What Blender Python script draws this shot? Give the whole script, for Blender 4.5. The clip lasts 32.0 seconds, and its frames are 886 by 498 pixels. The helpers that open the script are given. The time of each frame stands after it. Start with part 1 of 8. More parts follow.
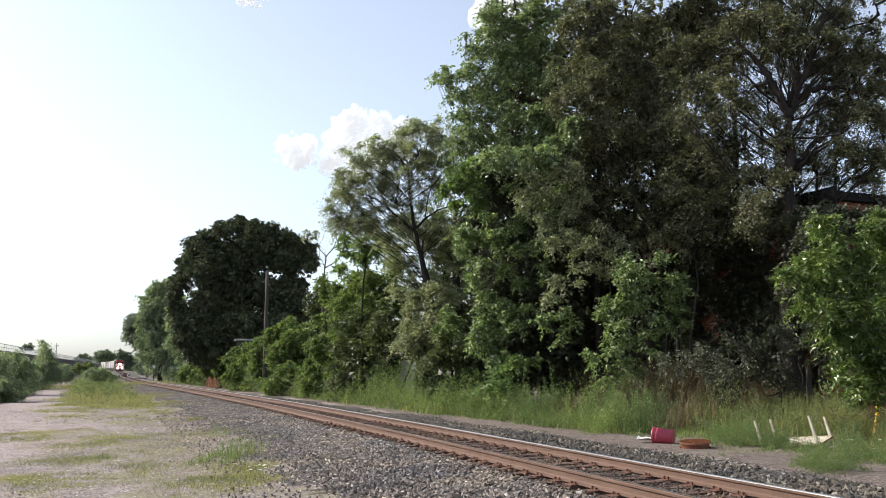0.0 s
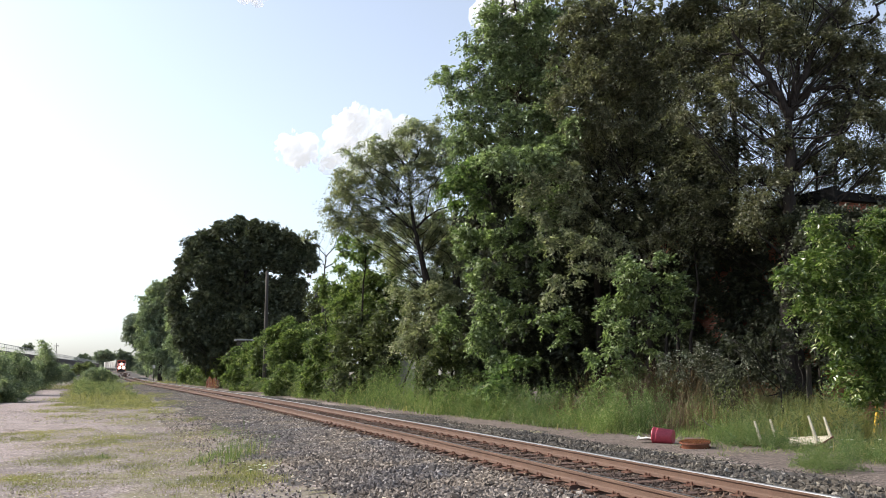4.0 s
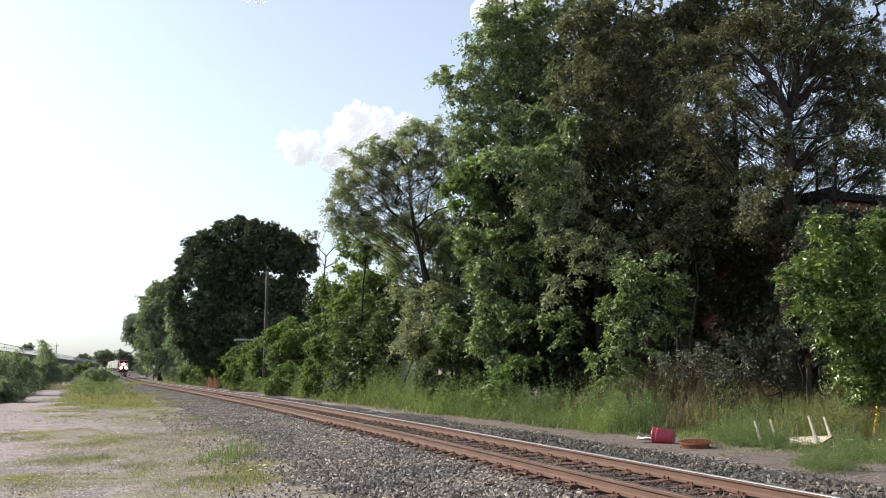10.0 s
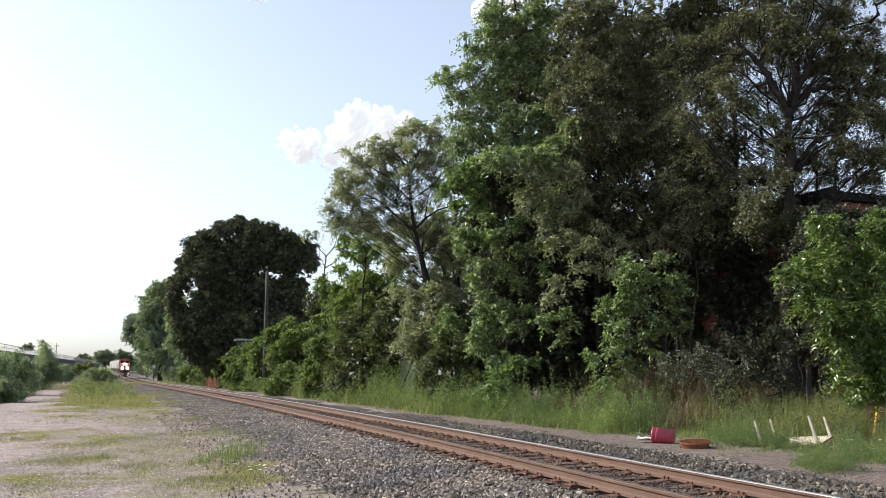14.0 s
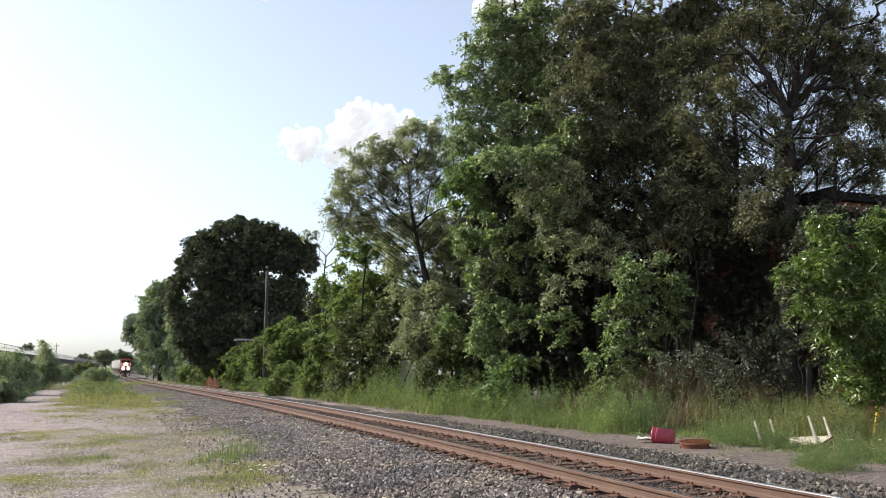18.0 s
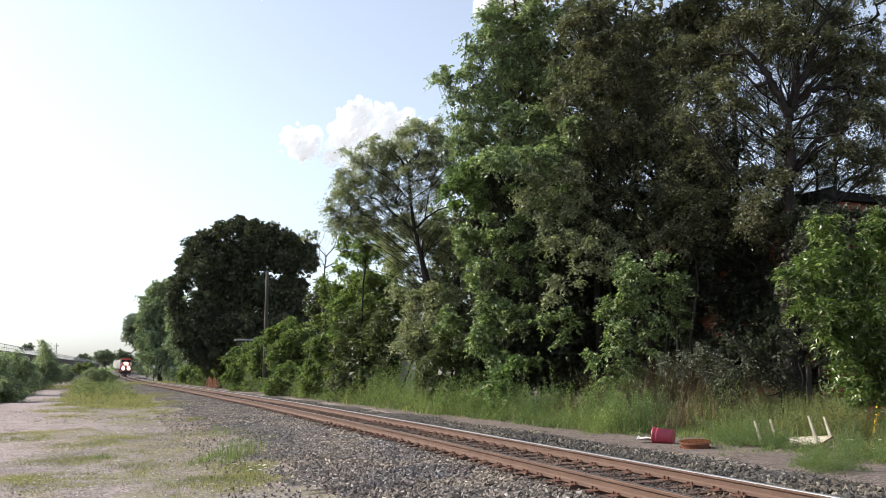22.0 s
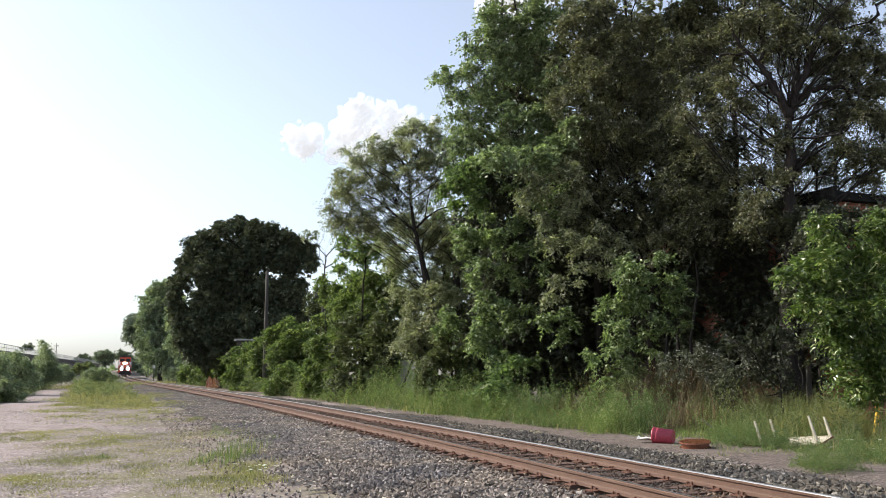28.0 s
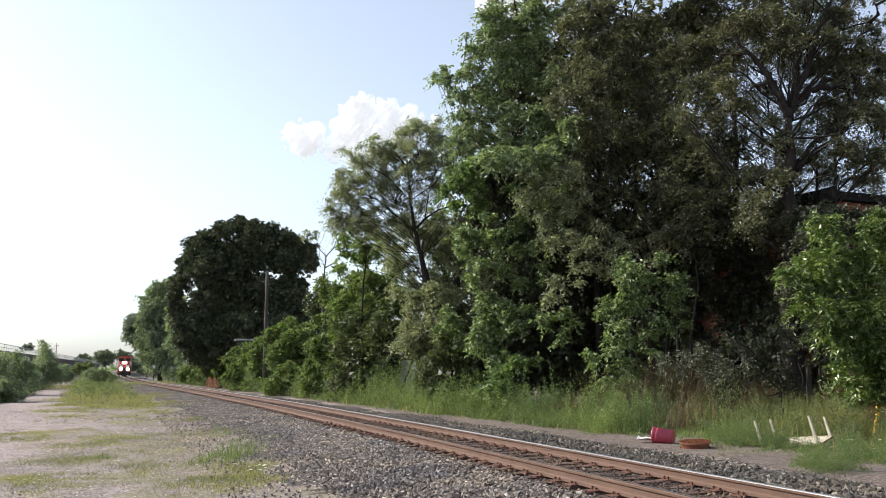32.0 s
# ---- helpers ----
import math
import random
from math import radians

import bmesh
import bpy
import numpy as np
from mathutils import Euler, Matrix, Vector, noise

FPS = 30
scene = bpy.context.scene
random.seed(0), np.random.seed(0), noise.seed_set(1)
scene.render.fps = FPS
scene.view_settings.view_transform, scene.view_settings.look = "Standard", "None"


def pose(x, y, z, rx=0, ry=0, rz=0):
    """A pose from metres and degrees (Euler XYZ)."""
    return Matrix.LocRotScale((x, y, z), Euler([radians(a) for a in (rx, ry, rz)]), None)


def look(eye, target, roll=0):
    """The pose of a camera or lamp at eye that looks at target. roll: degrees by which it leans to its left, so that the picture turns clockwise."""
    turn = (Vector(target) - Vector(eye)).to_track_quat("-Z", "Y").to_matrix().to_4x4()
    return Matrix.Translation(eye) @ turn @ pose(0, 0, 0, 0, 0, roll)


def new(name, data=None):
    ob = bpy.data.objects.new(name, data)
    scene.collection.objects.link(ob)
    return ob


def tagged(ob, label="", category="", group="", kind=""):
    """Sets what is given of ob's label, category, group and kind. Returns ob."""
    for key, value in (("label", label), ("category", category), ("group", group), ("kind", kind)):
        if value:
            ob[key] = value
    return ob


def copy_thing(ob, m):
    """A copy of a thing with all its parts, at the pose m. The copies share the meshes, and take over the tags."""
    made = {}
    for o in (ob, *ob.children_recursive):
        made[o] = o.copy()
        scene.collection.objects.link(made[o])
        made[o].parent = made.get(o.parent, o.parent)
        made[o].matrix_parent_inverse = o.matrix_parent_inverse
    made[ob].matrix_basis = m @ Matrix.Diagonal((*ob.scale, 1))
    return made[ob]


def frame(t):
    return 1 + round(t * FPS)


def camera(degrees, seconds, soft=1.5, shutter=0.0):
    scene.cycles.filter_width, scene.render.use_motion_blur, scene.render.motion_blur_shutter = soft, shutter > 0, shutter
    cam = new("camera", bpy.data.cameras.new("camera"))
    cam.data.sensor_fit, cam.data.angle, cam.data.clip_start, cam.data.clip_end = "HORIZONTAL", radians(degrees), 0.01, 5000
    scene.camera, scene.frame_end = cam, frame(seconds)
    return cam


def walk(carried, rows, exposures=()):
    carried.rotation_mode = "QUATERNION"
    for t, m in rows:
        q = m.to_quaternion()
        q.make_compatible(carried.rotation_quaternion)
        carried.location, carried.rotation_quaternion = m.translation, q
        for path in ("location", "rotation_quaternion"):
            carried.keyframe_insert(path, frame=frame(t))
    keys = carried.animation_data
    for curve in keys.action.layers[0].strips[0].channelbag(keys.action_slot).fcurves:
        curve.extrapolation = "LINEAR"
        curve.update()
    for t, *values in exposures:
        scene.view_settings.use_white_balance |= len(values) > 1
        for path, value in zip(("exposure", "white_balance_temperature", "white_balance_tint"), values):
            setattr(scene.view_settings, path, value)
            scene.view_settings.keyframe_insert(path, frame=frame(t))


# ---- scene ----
cam = camera(54, 32.0, soft=0.85)
CAM_POSE = pose(0, 0, 1.68, 90 + 7.99, 0, 0)
walk(cam, [(0.0, CAM_POSE), (32.0, CAM_POSE)], exposures=[(0.0, 0.67), (32.0, 0.67)])

# ---- world and sun ----
SUN_AZ, SUN_EL = radians(-80), radians(37)      # azimuth from +Y towards +X
world = bpy.data.worlds.new("sky")
scene.world = world
world.use_nodes = True
wn = world.node_tree.nodes
sky = wn.new("ShaderNodeTexSky")
sky.sky_type = "NISHITA"
sky.sun_disc = False
sky.sun_elevation, sky.sun_rotation = SUN_EL, SUN_AZ
sky.air_density, sky.dust_density, sky.ozone_density = 1.0, 1.9, 1.8
wn["Background"].inputs[1].default_value = 0.15
tone = wn.new("ShaderNodeHueSaturation")        # hazy summer air
tone.inputs["Saturation"].default_value = 0.5
world.node_tree.links.new(sky.outputs[0], tone.inputs["Color"])
cool = wn.new("ShaderNodeMix")
cool.data_type, cool.blend_type = "RGBA", "MULTIPLY"
cool.inputs[0].default_value, cool.inputs[7].default_value = 1.0, (0.95, 1.0, 1.07, 1)
world.node_tree.links.new(tone.outputs[0], cool.inputs[6])
world.node_tree.links.new(cool.outputs[2], wn["Background"].inputs[0])
sun = new("sun", bpy.data.lights.new("sun", "SUN"))
sun.data.energy, sun.data.angle, sun.data.color = 3.6, radians(0.6), (1.0, 0.93, 0.82)
sun_way = Vector((math.sin(SUN_AZ) * math.cos(SUN_EL), math.cos(SUN_AZ) * math.cos(SUN_EL), math.sin(SUN_EL)))
sun.matrix_world = look(sun_way * 50, (0, 0, 0))
rng = np.random.default_rng(7)


# ---- materials ----
def ramp_of(nt, source, stops):
    r = nt.nodes.new("ShaderNodeValToRGB")
    while len(r.color_ramp.elements) < len(stops):
        r.color_ramp.elements.new(0.5)
    for e, (p, c) in zip(r.color_ramp.elements, stops):
        e.position, e.color = p, (*c, 1)
    nt.links.new(source, r.inputs[0])
    return r.outputs[0]


def noise_of(nt, scale, detail=4.0, rough=0.55, coord="Object", stretch=None):
    tc = nt.nodes.new("ShaderNodeTexCoord")
    src = tc.outputs[coord]
    if stretch:
        mp = nt.nodes.new("ShaderNodeMapping")
        mp.inputs["Scale"].default_value = stretch
        nt.links.new(src, mp.inputs[0])
        src = mp.outputs[0]
    n = nt.nodes.new("ShaderNodeTexNoise")
    n.inputs["Scale"].default_value, n.inputs["Detail"].default_value, n.inputs["Roughness"].default_value = scale, detail, rough
    nt.links.new(src, n.inputs["Vector"])
    return n.outputs["Fac"]


def mix_of(nt, fac, a, b, mode="MIX"):
    m = nt.nodes.new("ShaderNodeMix")
    m.data_type, m.blend_type = "RGBA", mode
    for sock, v in ((m.inputs[0], fac), (m.inputs[6], a), (m.inputs[7], b)):
        if hasattr(v, "is_linked"):
            nt.links.new(v, sock)
        else:
            sock.default_value = v if isinstance(v, float) else (*v, 1)
    return m.outputs[2]


def surface(name, dark, light, scale=6.0, rough=0.8, metal=0.0, bump=0.3, grain=40.0, stain=None, coord="Object", vary=0.0, stretch=None, spec=0.5):
    """A base colour between two tones, a finer grain, optional stains, bump."""
    m = bpy.data.materials.new(name)
    m.use_nodes = True
    nt = m.node_tree
    b = nt.nodes["Principled BSDF"]
    b.inputs["Roughness"].default_value, b.inputs["Metallic"].default_value = rough, metal
    b.inputs["Specular IOR Level"].default_value = spec
    big = noise_of(nt, scale, 5, 0.6, coord, stretch)
    fine = noise_of(nt, grain, 4, 0.65, coord, stretch)
    col = ramp_of(nt, big, [(0.3, dark), (0.7, light)])
    col = mix_of(nt, 0.45, col, ramp_of(nt, fine, [(0.3, tuple(c * 0.55 for c in dark)), (0.7, tuple(min(1, c * 1.25) for c in light))]))
    if stain:
        s = ramp_of(nt, noise_of(nt, scale * 0.35, 6, 0.7, coord, stretch), [(0.48, (0, 0, 0)), (0.62, (1, 1, 1))])
        col = mix_of(nt, s, col, stain)
    if vary:
        oi = nt.nodes.new("ShaderNodeObjectInfo")
        v = ramp_of(nt, oi.outputs["Random"], [(0.0, (1 - vary,) * 3), (1.0, (1 + vary,) * 3)])
        col = mix_of(nt, 1.0, col, v, "MULTIPLY")
    nt.links.new(col, b.inputs["Base Color"])
    if bump:
        bp = nt.nodes.new("ShaderNodeBump")
        bp.inputs["Strength"].default_value, bp.inputs["Distance"].default_value = bump, 0.02
        nt.links.new(fine, bp.inputs["Height"])
        nt.links.new(bp.outputs[0], b.inputs["Normal"])
    return m


def islands(name, stops, rough=0.5, through_light=0.38, spec=0.32):
    """Leaves, blades and stones: a tone for each island; some light comes through."""
    m = bpy.data.materials.new(name)
    m.use_nodes = True
    nt = m.node_tree
    b = nt.nodes["Principled BSDF"]
    b.inputs["Roughness"].default_value, b.inputs["Specular IOR Level"].default_value = rough, spec
    g = nt.nodes.new("ShaderNodeNewGeometry")
    col = ramp_of(nt, g.outputs["Random Per Island"], stops)
    clump = ramp_of(nt, noise_of(nt, 0.6, 2, 0.5), [(0.35, (0.75, 0.78, 0.8)), (0.65, (1.2, 1.15, 1.0))])
    col = mix_of(nt, 1.0, col, clump, "MULTIPLY")
    nt.links.new(col, b.inputs["Base Color"])
    if through_light:
        tr = nt.nodes.new("ShaderNodeBsdfTranslucent")
        nt.links.new(mix_of(nt, 1.0, col, (1.28, 1.45, 0.85), "MULTIPLY"), tr.inputs[0])
        mx = nt.nodes.new("ShaderNodeMixShader")
        mx.inputs[0].default_value = through_light
        nt.links.new(b.outputs[0], mx.inputs[1])
        nt.links.new(tr.outputs[0], mx.inputs[2])
        nt.links.new(mx.outputs[0], nt.nodes["Material Output"].inputs[0])
    return m


def glow(name, colour, strength):
    m = bpy.data.materials.new(name)
    m.use_nodes = True
    b = m.node_tree.nodes["Principled BSDF"]
    b.inputs["Base Color"].default_value = (*colour, 1)
    b.inputs["Emission Color"].default_value, b.inputs["Emission Strength"].default_value = (*colour, 1), strength
    return m


LEAF_MID = islands("leaf_mid", [(0.0, (0.078, 0.108, 0.063)), (0.5, (0.168, 0.218, 0.115)), (0.86, (0.276, 0.336, 0.2)), (1.0, (0.485, 0.538, 0.449))], rough=0.36, spec=0.6)
LEAF_OLIVE = islands("leaf_olive", [(0.0, (0.05, 0.05, 0.034)), (0.5, (0.101, 0.103, 0.064)), (0.88, (0.167, 0.167, 0.112)), (1.0, (0.344, 0.347, 0.299))], rough=0.38, spec=0.55)
LEAF_BRIGHT = islands("leaf_bright", [(0.0, (0.048, 0.083, 0.029)), (0.5, (0.114, 0.172, 0.064)), (0.88, (0.193, 0.253, 0.113)), (1.0, (0.279, 0.33, 0.185))], through_light=0.42, rough=0.4, spec=0.5)
LEAF_HEDGE = islands("leaf_hedge", [(0.0, (0.056, 0.086, 0.030)), (0.5, (0.130, 0.176, 0.059)), (0.88, (0.212, 0.259, 0.101)), (1.0, (0.301, 0.327, 0.168))], through_light=0.42, rough=0.45, spec=0.42)
LEAF_YOUNG = islands("leaf_young", [(0.0, (0.069, 0.108, 0.04)), (0.5, (0.138, 0.195, 0.074)), (1.0, (0.239, 0.29, 0.144))], through_light=0.5, rough=0.45, spec=0.4)
LEAF_BUSH = islands("leaf_bush", [(0.0, (0.046, 0.056, 0.028)), (0.5, (0.092, 0.110, 0.051)), (0.9, (0.155, 0.175, 0.085)), (1.0, (0.276, 0.287, 0.184))], through_light=0.35, rough=0.5, spec=0.35)
# greyer weed green, paled further to carry the haze of the open side
LEAF_HAZY_GREY = islands("leaf_hazy_grey", [(0.0, (0.078, 0.095, 0.052)), (0.5, (0.147, 0.175, 0.092)), (0.88, (0.218, 0.241, 0.138)), (1.0, (0.322, 0.325, 0.218))], through_light=0.45, spec=0.25)
# bush leaves paled and blued, so the aerial haze sits in the colour
LEAF_OPEN = islands("leaf_open", [(0.0, (0.116, 0.146, 0.102)), (0.5, (0.222, 0.264, 0.184)), (0.88, (0.348, 0.385, 0.290)), (1.0, (0.546, 0.546, 0.483))], through_light=0.45, spec=0.25)
# aerial haze over the far trees is mixed into this greyed leaf colour
LEAF_HAZE = islands("leaf_haze", [(0.0, (0.093, 0.113, 0.094)), (0.5, (0.160, 0.189, 0.148)), (1.0, (0.254, 0.288, 0.228))], through_light=0.35, spec=0.2)
# lightened row leaves: distance haze and sunlight are part of the colour
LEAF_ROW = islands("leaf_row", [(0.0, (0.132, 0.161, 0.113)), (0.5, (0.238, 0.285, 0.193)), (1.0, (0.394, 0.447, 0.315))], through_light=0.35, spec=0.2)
LEAF_VINE = islands("leaf_vine", [(0.0, (0.054, 0.076, 0.037)), (0.5, (0.142, 0.195, 0.083)), (0.85, (0.258, 0.319, 0.168)), (1.0, (0.506, 0.548, 0.439))], through_light=0.42, rough=0.38, spec=0.55)
# the last stop paints sun glints as rare whitish leaves
LEAF_SHRUB = islands("leaf_shrub", [(0.0, (0.044, 0.076, 0.019)), (0.5, (0.104, 0.157, 0.042)), (0.9, (0.183, 0.239, 0.076)), (1.0, (0.547, 0.528, 0.374))], through_light=0.42, rough=0.30, spec=0.75)
# the hollow's deep shade is put into these near-black leaf tones
LEAF_DEEP_SHADE = islands("leaf_deep_shade", [(0.0, (0.027, 0.031, 0.021)), (0.6, (0.053, 0.060, 0.040)), (0.92, (0.088, 0.097, 0.065)), (1.0, (0.160, 0.165, 0.140))], through_light=0.25, spec=0.4)
# half-shade leaf tones, the hollow's dappled light put into the colour
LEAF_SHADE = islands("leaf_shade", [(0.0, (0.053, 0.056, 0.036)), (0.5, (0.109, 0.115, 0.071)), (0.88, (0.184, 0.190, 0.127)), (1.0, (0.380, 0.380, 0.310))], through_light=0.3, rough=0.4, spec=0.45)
LEAF_MAPLE = islands("leaf_maple", [(0.0, (0.046, 0.057, 0.037)), (0.6, (0.088, 0.100, 0.064)), (1.0, (0.154, 0.169, 0.108))], through_light=0.15, rough=0.6, spec=0.2)
LEAF_GREY = islands("leaf_grey", [(0.0, (0.145, 0.165, 0.118)), (0.6, (0.246, 0.267, 0.188)), (1.0, (0.449, 0.454, 0.353))], spec=0.4, rough=0.42, through_light=0.4)
# lit grey-green: daylight on half-shaded clumps is put into the colour
LEAF_GREYLIT = islands("leaf_greylit", [(0.0, (0.111, 0.124, 0.082)), (0.6, (0.206, 0.221, 0.15)), (1.0, (0.412, 0.404, 0.318))], spec=0.45, rough=0.42, through_light=0.42)
# dull leaves; the two palest stops put whitish glints on a few
LEAF_PALE = islands("leaf_pale", [(0.0, (0.055, 0.064, 0.042)), (0.6, (0.110, 0.124, 0.082)), (0.82, (0.21, 0.215, 0.18)), (1.0, (0.42, 0.42, 0.40))], through_light=0.15)
GRASS_TALL = islands("grass_tall", [(0.0, (0.084, 0.121, 0.043)), (0.6, (0.158, 0.198, 0.08)), (0.88, (0.249, 0.27, 0.128)), (1.0, (0.406, 0.305, 0.174))], rough=0.6)
GRASS_DRY = islands("grass_dry", [(0.0, (0.150, 0.155, 0.066)), (0.6, (0.245, 0.235, 0.105)), (1.0, (0.37, 0.33, 0.18))], rough=0.7)
LEAF_GRASS = islands("leaf_weed", [(0.0, (0.098, 0.143, 0.049)), (0.6, (0.171, 0.234, 0.095)), (0.88, (0.253, 0.303, 0.144)), (1.0, (0.37, 0.339, 0.212))], rough=0.65)
WEED_BROWN = islands("weed_brown", [(0.0, (0.093, 0.062, 0.037)), (0.6, (0.167, 0.112, 0.069)), (1.0, (0.251, 0.202, 0.125))], rough=0.8, through_light=0.15)
STONE = islands("ballast_stone", [(0.0, (0.064, 0.054, 0.050)), (0.5, (0.154, 0.130, 0.121)), (0.92, (0.265, 0.228, 0.211)), (1.0, (0.501, 0.441, 0.409))], rough=0.85, through_light=0.0, spec=0.3)
STONE_DARK = islands("dark_ballast_stone", [(0.0, (0.037, 0.032, 0.028)), (0.5, (0.086, 0.076, 0.069)), (0.92, (0.150, 0.134, 0.121)), (1.0, (0.299, 0.273, 0.246))], rough=0.85, through_light=0.0, spec=0.25)
STONE_RUST = islands("rusty_stone", [(0.0, (0.060, 0.040, 0.032)), (0.6, (0.125, 0.085, 0.066)), (1.0, (0.21, 0.155, 0.125))], rough=0.9, through_light=0.0, spec=0.2)
PEBBLE = islands("dirt_pebble", [(0.0, (0.216, 0.175, 0.159)), (0.5, (0.289, 0.235, 0.215)), (0.92, (0.432, 0.360, 0.336)), (1.0, (0.605, 0.551, 0.509))], rough=0.9, through_light=0.0, spec=0.2)
PETAL = islands("white_petal", [(0.0, (0.7, 0.7, 0.66)), (1.0, (0.85, 0.85, 0.80))], through_light=0.2)
BARK = surface("bark", (0.022, 0.019, 0.017), (0.050, 0.042, 0.037), 3, 0.95, bump=1.0, grain=14, stretch=(1, 1, 0.2), spec=0.08)
BARK_PALE = surface("bark_pale", (0.14, 0.13, 0.115), (0.26, 0.24, 0.21), 4, 0.95, bump=0.5, grain=25, stretch=(1, 1, 0.3))
POLE_WOOD = surface("pole_wood", (0.036, 0.031, 0.027), (0.079, 0.068, 0.058), 2, 0.9, bump=0.5, grain=30, stretch=(1, 1, 0.08))
RUST = surface("rail_rust", (0.084, 0.045, 0.030), (0.142, 0.080, 0.053), 2.5, 0.78, 0.1, 0.25, 45)
RUST_DARK = surface("rust_dark", (0.075, 0.032, 0.020), (0.16, 0.070, 0.042), 12, 0.85, 0.1, 0.4, 60)
STEEL = surface("polished_steel", (0.265, 0.257, 0.254), (0.359, 0.351, 0.347), 5, 0.38, 0.75, 0.0, 60)
TIE_WOOD = surface("tie_wood", (0.049, 0.028, 0.021), (0.112, 0.063, 0.045), 5, 0.95, bump=0.7, grain=35, stretch=(0.2, 1, 1), vary=0.3)
CONCRETE = surface("concrete", (0.168, 0.165, 0.156), (0.276, 0.270, 0.258), 1.2, 0.9, bump=0.3, grain=18, stain=(0.120, 0.114, 0.102))
# base colour darkened for the wall's shaded side, with stains over it
DARK_WALL = surface("weathered_shaded_wall", (0.041, 0.034, 0.032), (0.078, 0.064, 0.061), 0.5, 0.9, bump=0.2, grain=6, stain=(0.069, 0.056, 0.053))
BRICK = surface("brick", (0.20, 0.070, 0.045), (0.36, 0.135, 0.085), 3, 0.9, bump=0.4, grain=40, vary=0.25)
MORTAR = surface("mortar", (0.26, 0.23, 0.20), (0.36, 0.33, 0.30), 5, 0.95, bump=0.3, grain=50)
ROOF_TAR = surface("roof_tar", (0.014, 0.014, 0.014), (0.030, 0.029, 0.028), 1.5, 0.95, spec=0.1, bump=0.3, grain=20)
RUST_RED = surface("rust_red", (0.11, 0.038, 0.020), (0.21, 0.075, 0.038), 4, 0.24, 0.25, 0.2, 30)
RED_PLASTIC = surface("red_plastic", (0.33, 0.030, 0.055), (0.45, 0.065, 0.095), 6, 0.42, bump=0.05, grain=30)
WHITE_PAINT = surface("white_paint", (0.62, 0.60, 0.54), (0.80, 0.78, 0.72), 5, 0.55, bump=0.1, grain=30, stain=(0.45, 0.42, 0.35))
OLD_PLASTER = surface("grey_paint", (0.33, 0.33, 0.32), (0.52, 0.51, 0.50), 3, 0.8, bump=0.2, grain=25, stain=(0.22, 0.21, 0.2))
CREAM = surface("cream_paint", (0.42, 0.37, 0.28), (0.58, 0.52, 0.41), 5, 0.6, bump=0.1, grain=30, stain=(0.38, 0.33, 0.24))
YELLOW = surface("yellow_plastic", (0.66, 0.36, 0.02), (0.80, 0.47, 0.04), 5, 0.5, bump=0.05, grain=30)
LOCO_RED = surface("loco_red", (0.46, 0.060, 0.025), (0.60, 0.10, 0.045), 1.0, 0.4, bump=0.0, grain=8)
LOCO_DARK = surface("loco_dark", (0.020, 0.020, 0.022), (0.045, 0.043, 0.042), 1.0, 0.6, bump=0.0, grain=8)
LOCO_WHITE = surface("loco_white", (0.66, 0.66, 0.65), (0.80, 0.80, 0.79), 1.0, 0.5, bump=0.0, grain=8)
CAR_GREY = surface("hopper_grey", (0.288, 0.284, 0.272), (0.400, 0.392, 0.376), 0.7, 0.6, bump=0.1, grain=9, stain=(0.224, 0.192, 0.160))
GLASS_DARK = surface("cab_glass", (0.015, 0.018, 0.02), (0.025, 0.028, 0.03), 1.0, 0.08, bump=0.0)
LAMP = glow("lamp_glow", (1.0, 0.93, 0.80), 60.0)
RED_BRICKISH = surface("red_board", (0.13, 0.055, 0.038), (0.24, 0.11, 0.078), 2, 0.9, bump=0.4, grain=25, stain=(0.16, 0.12, 0.09))


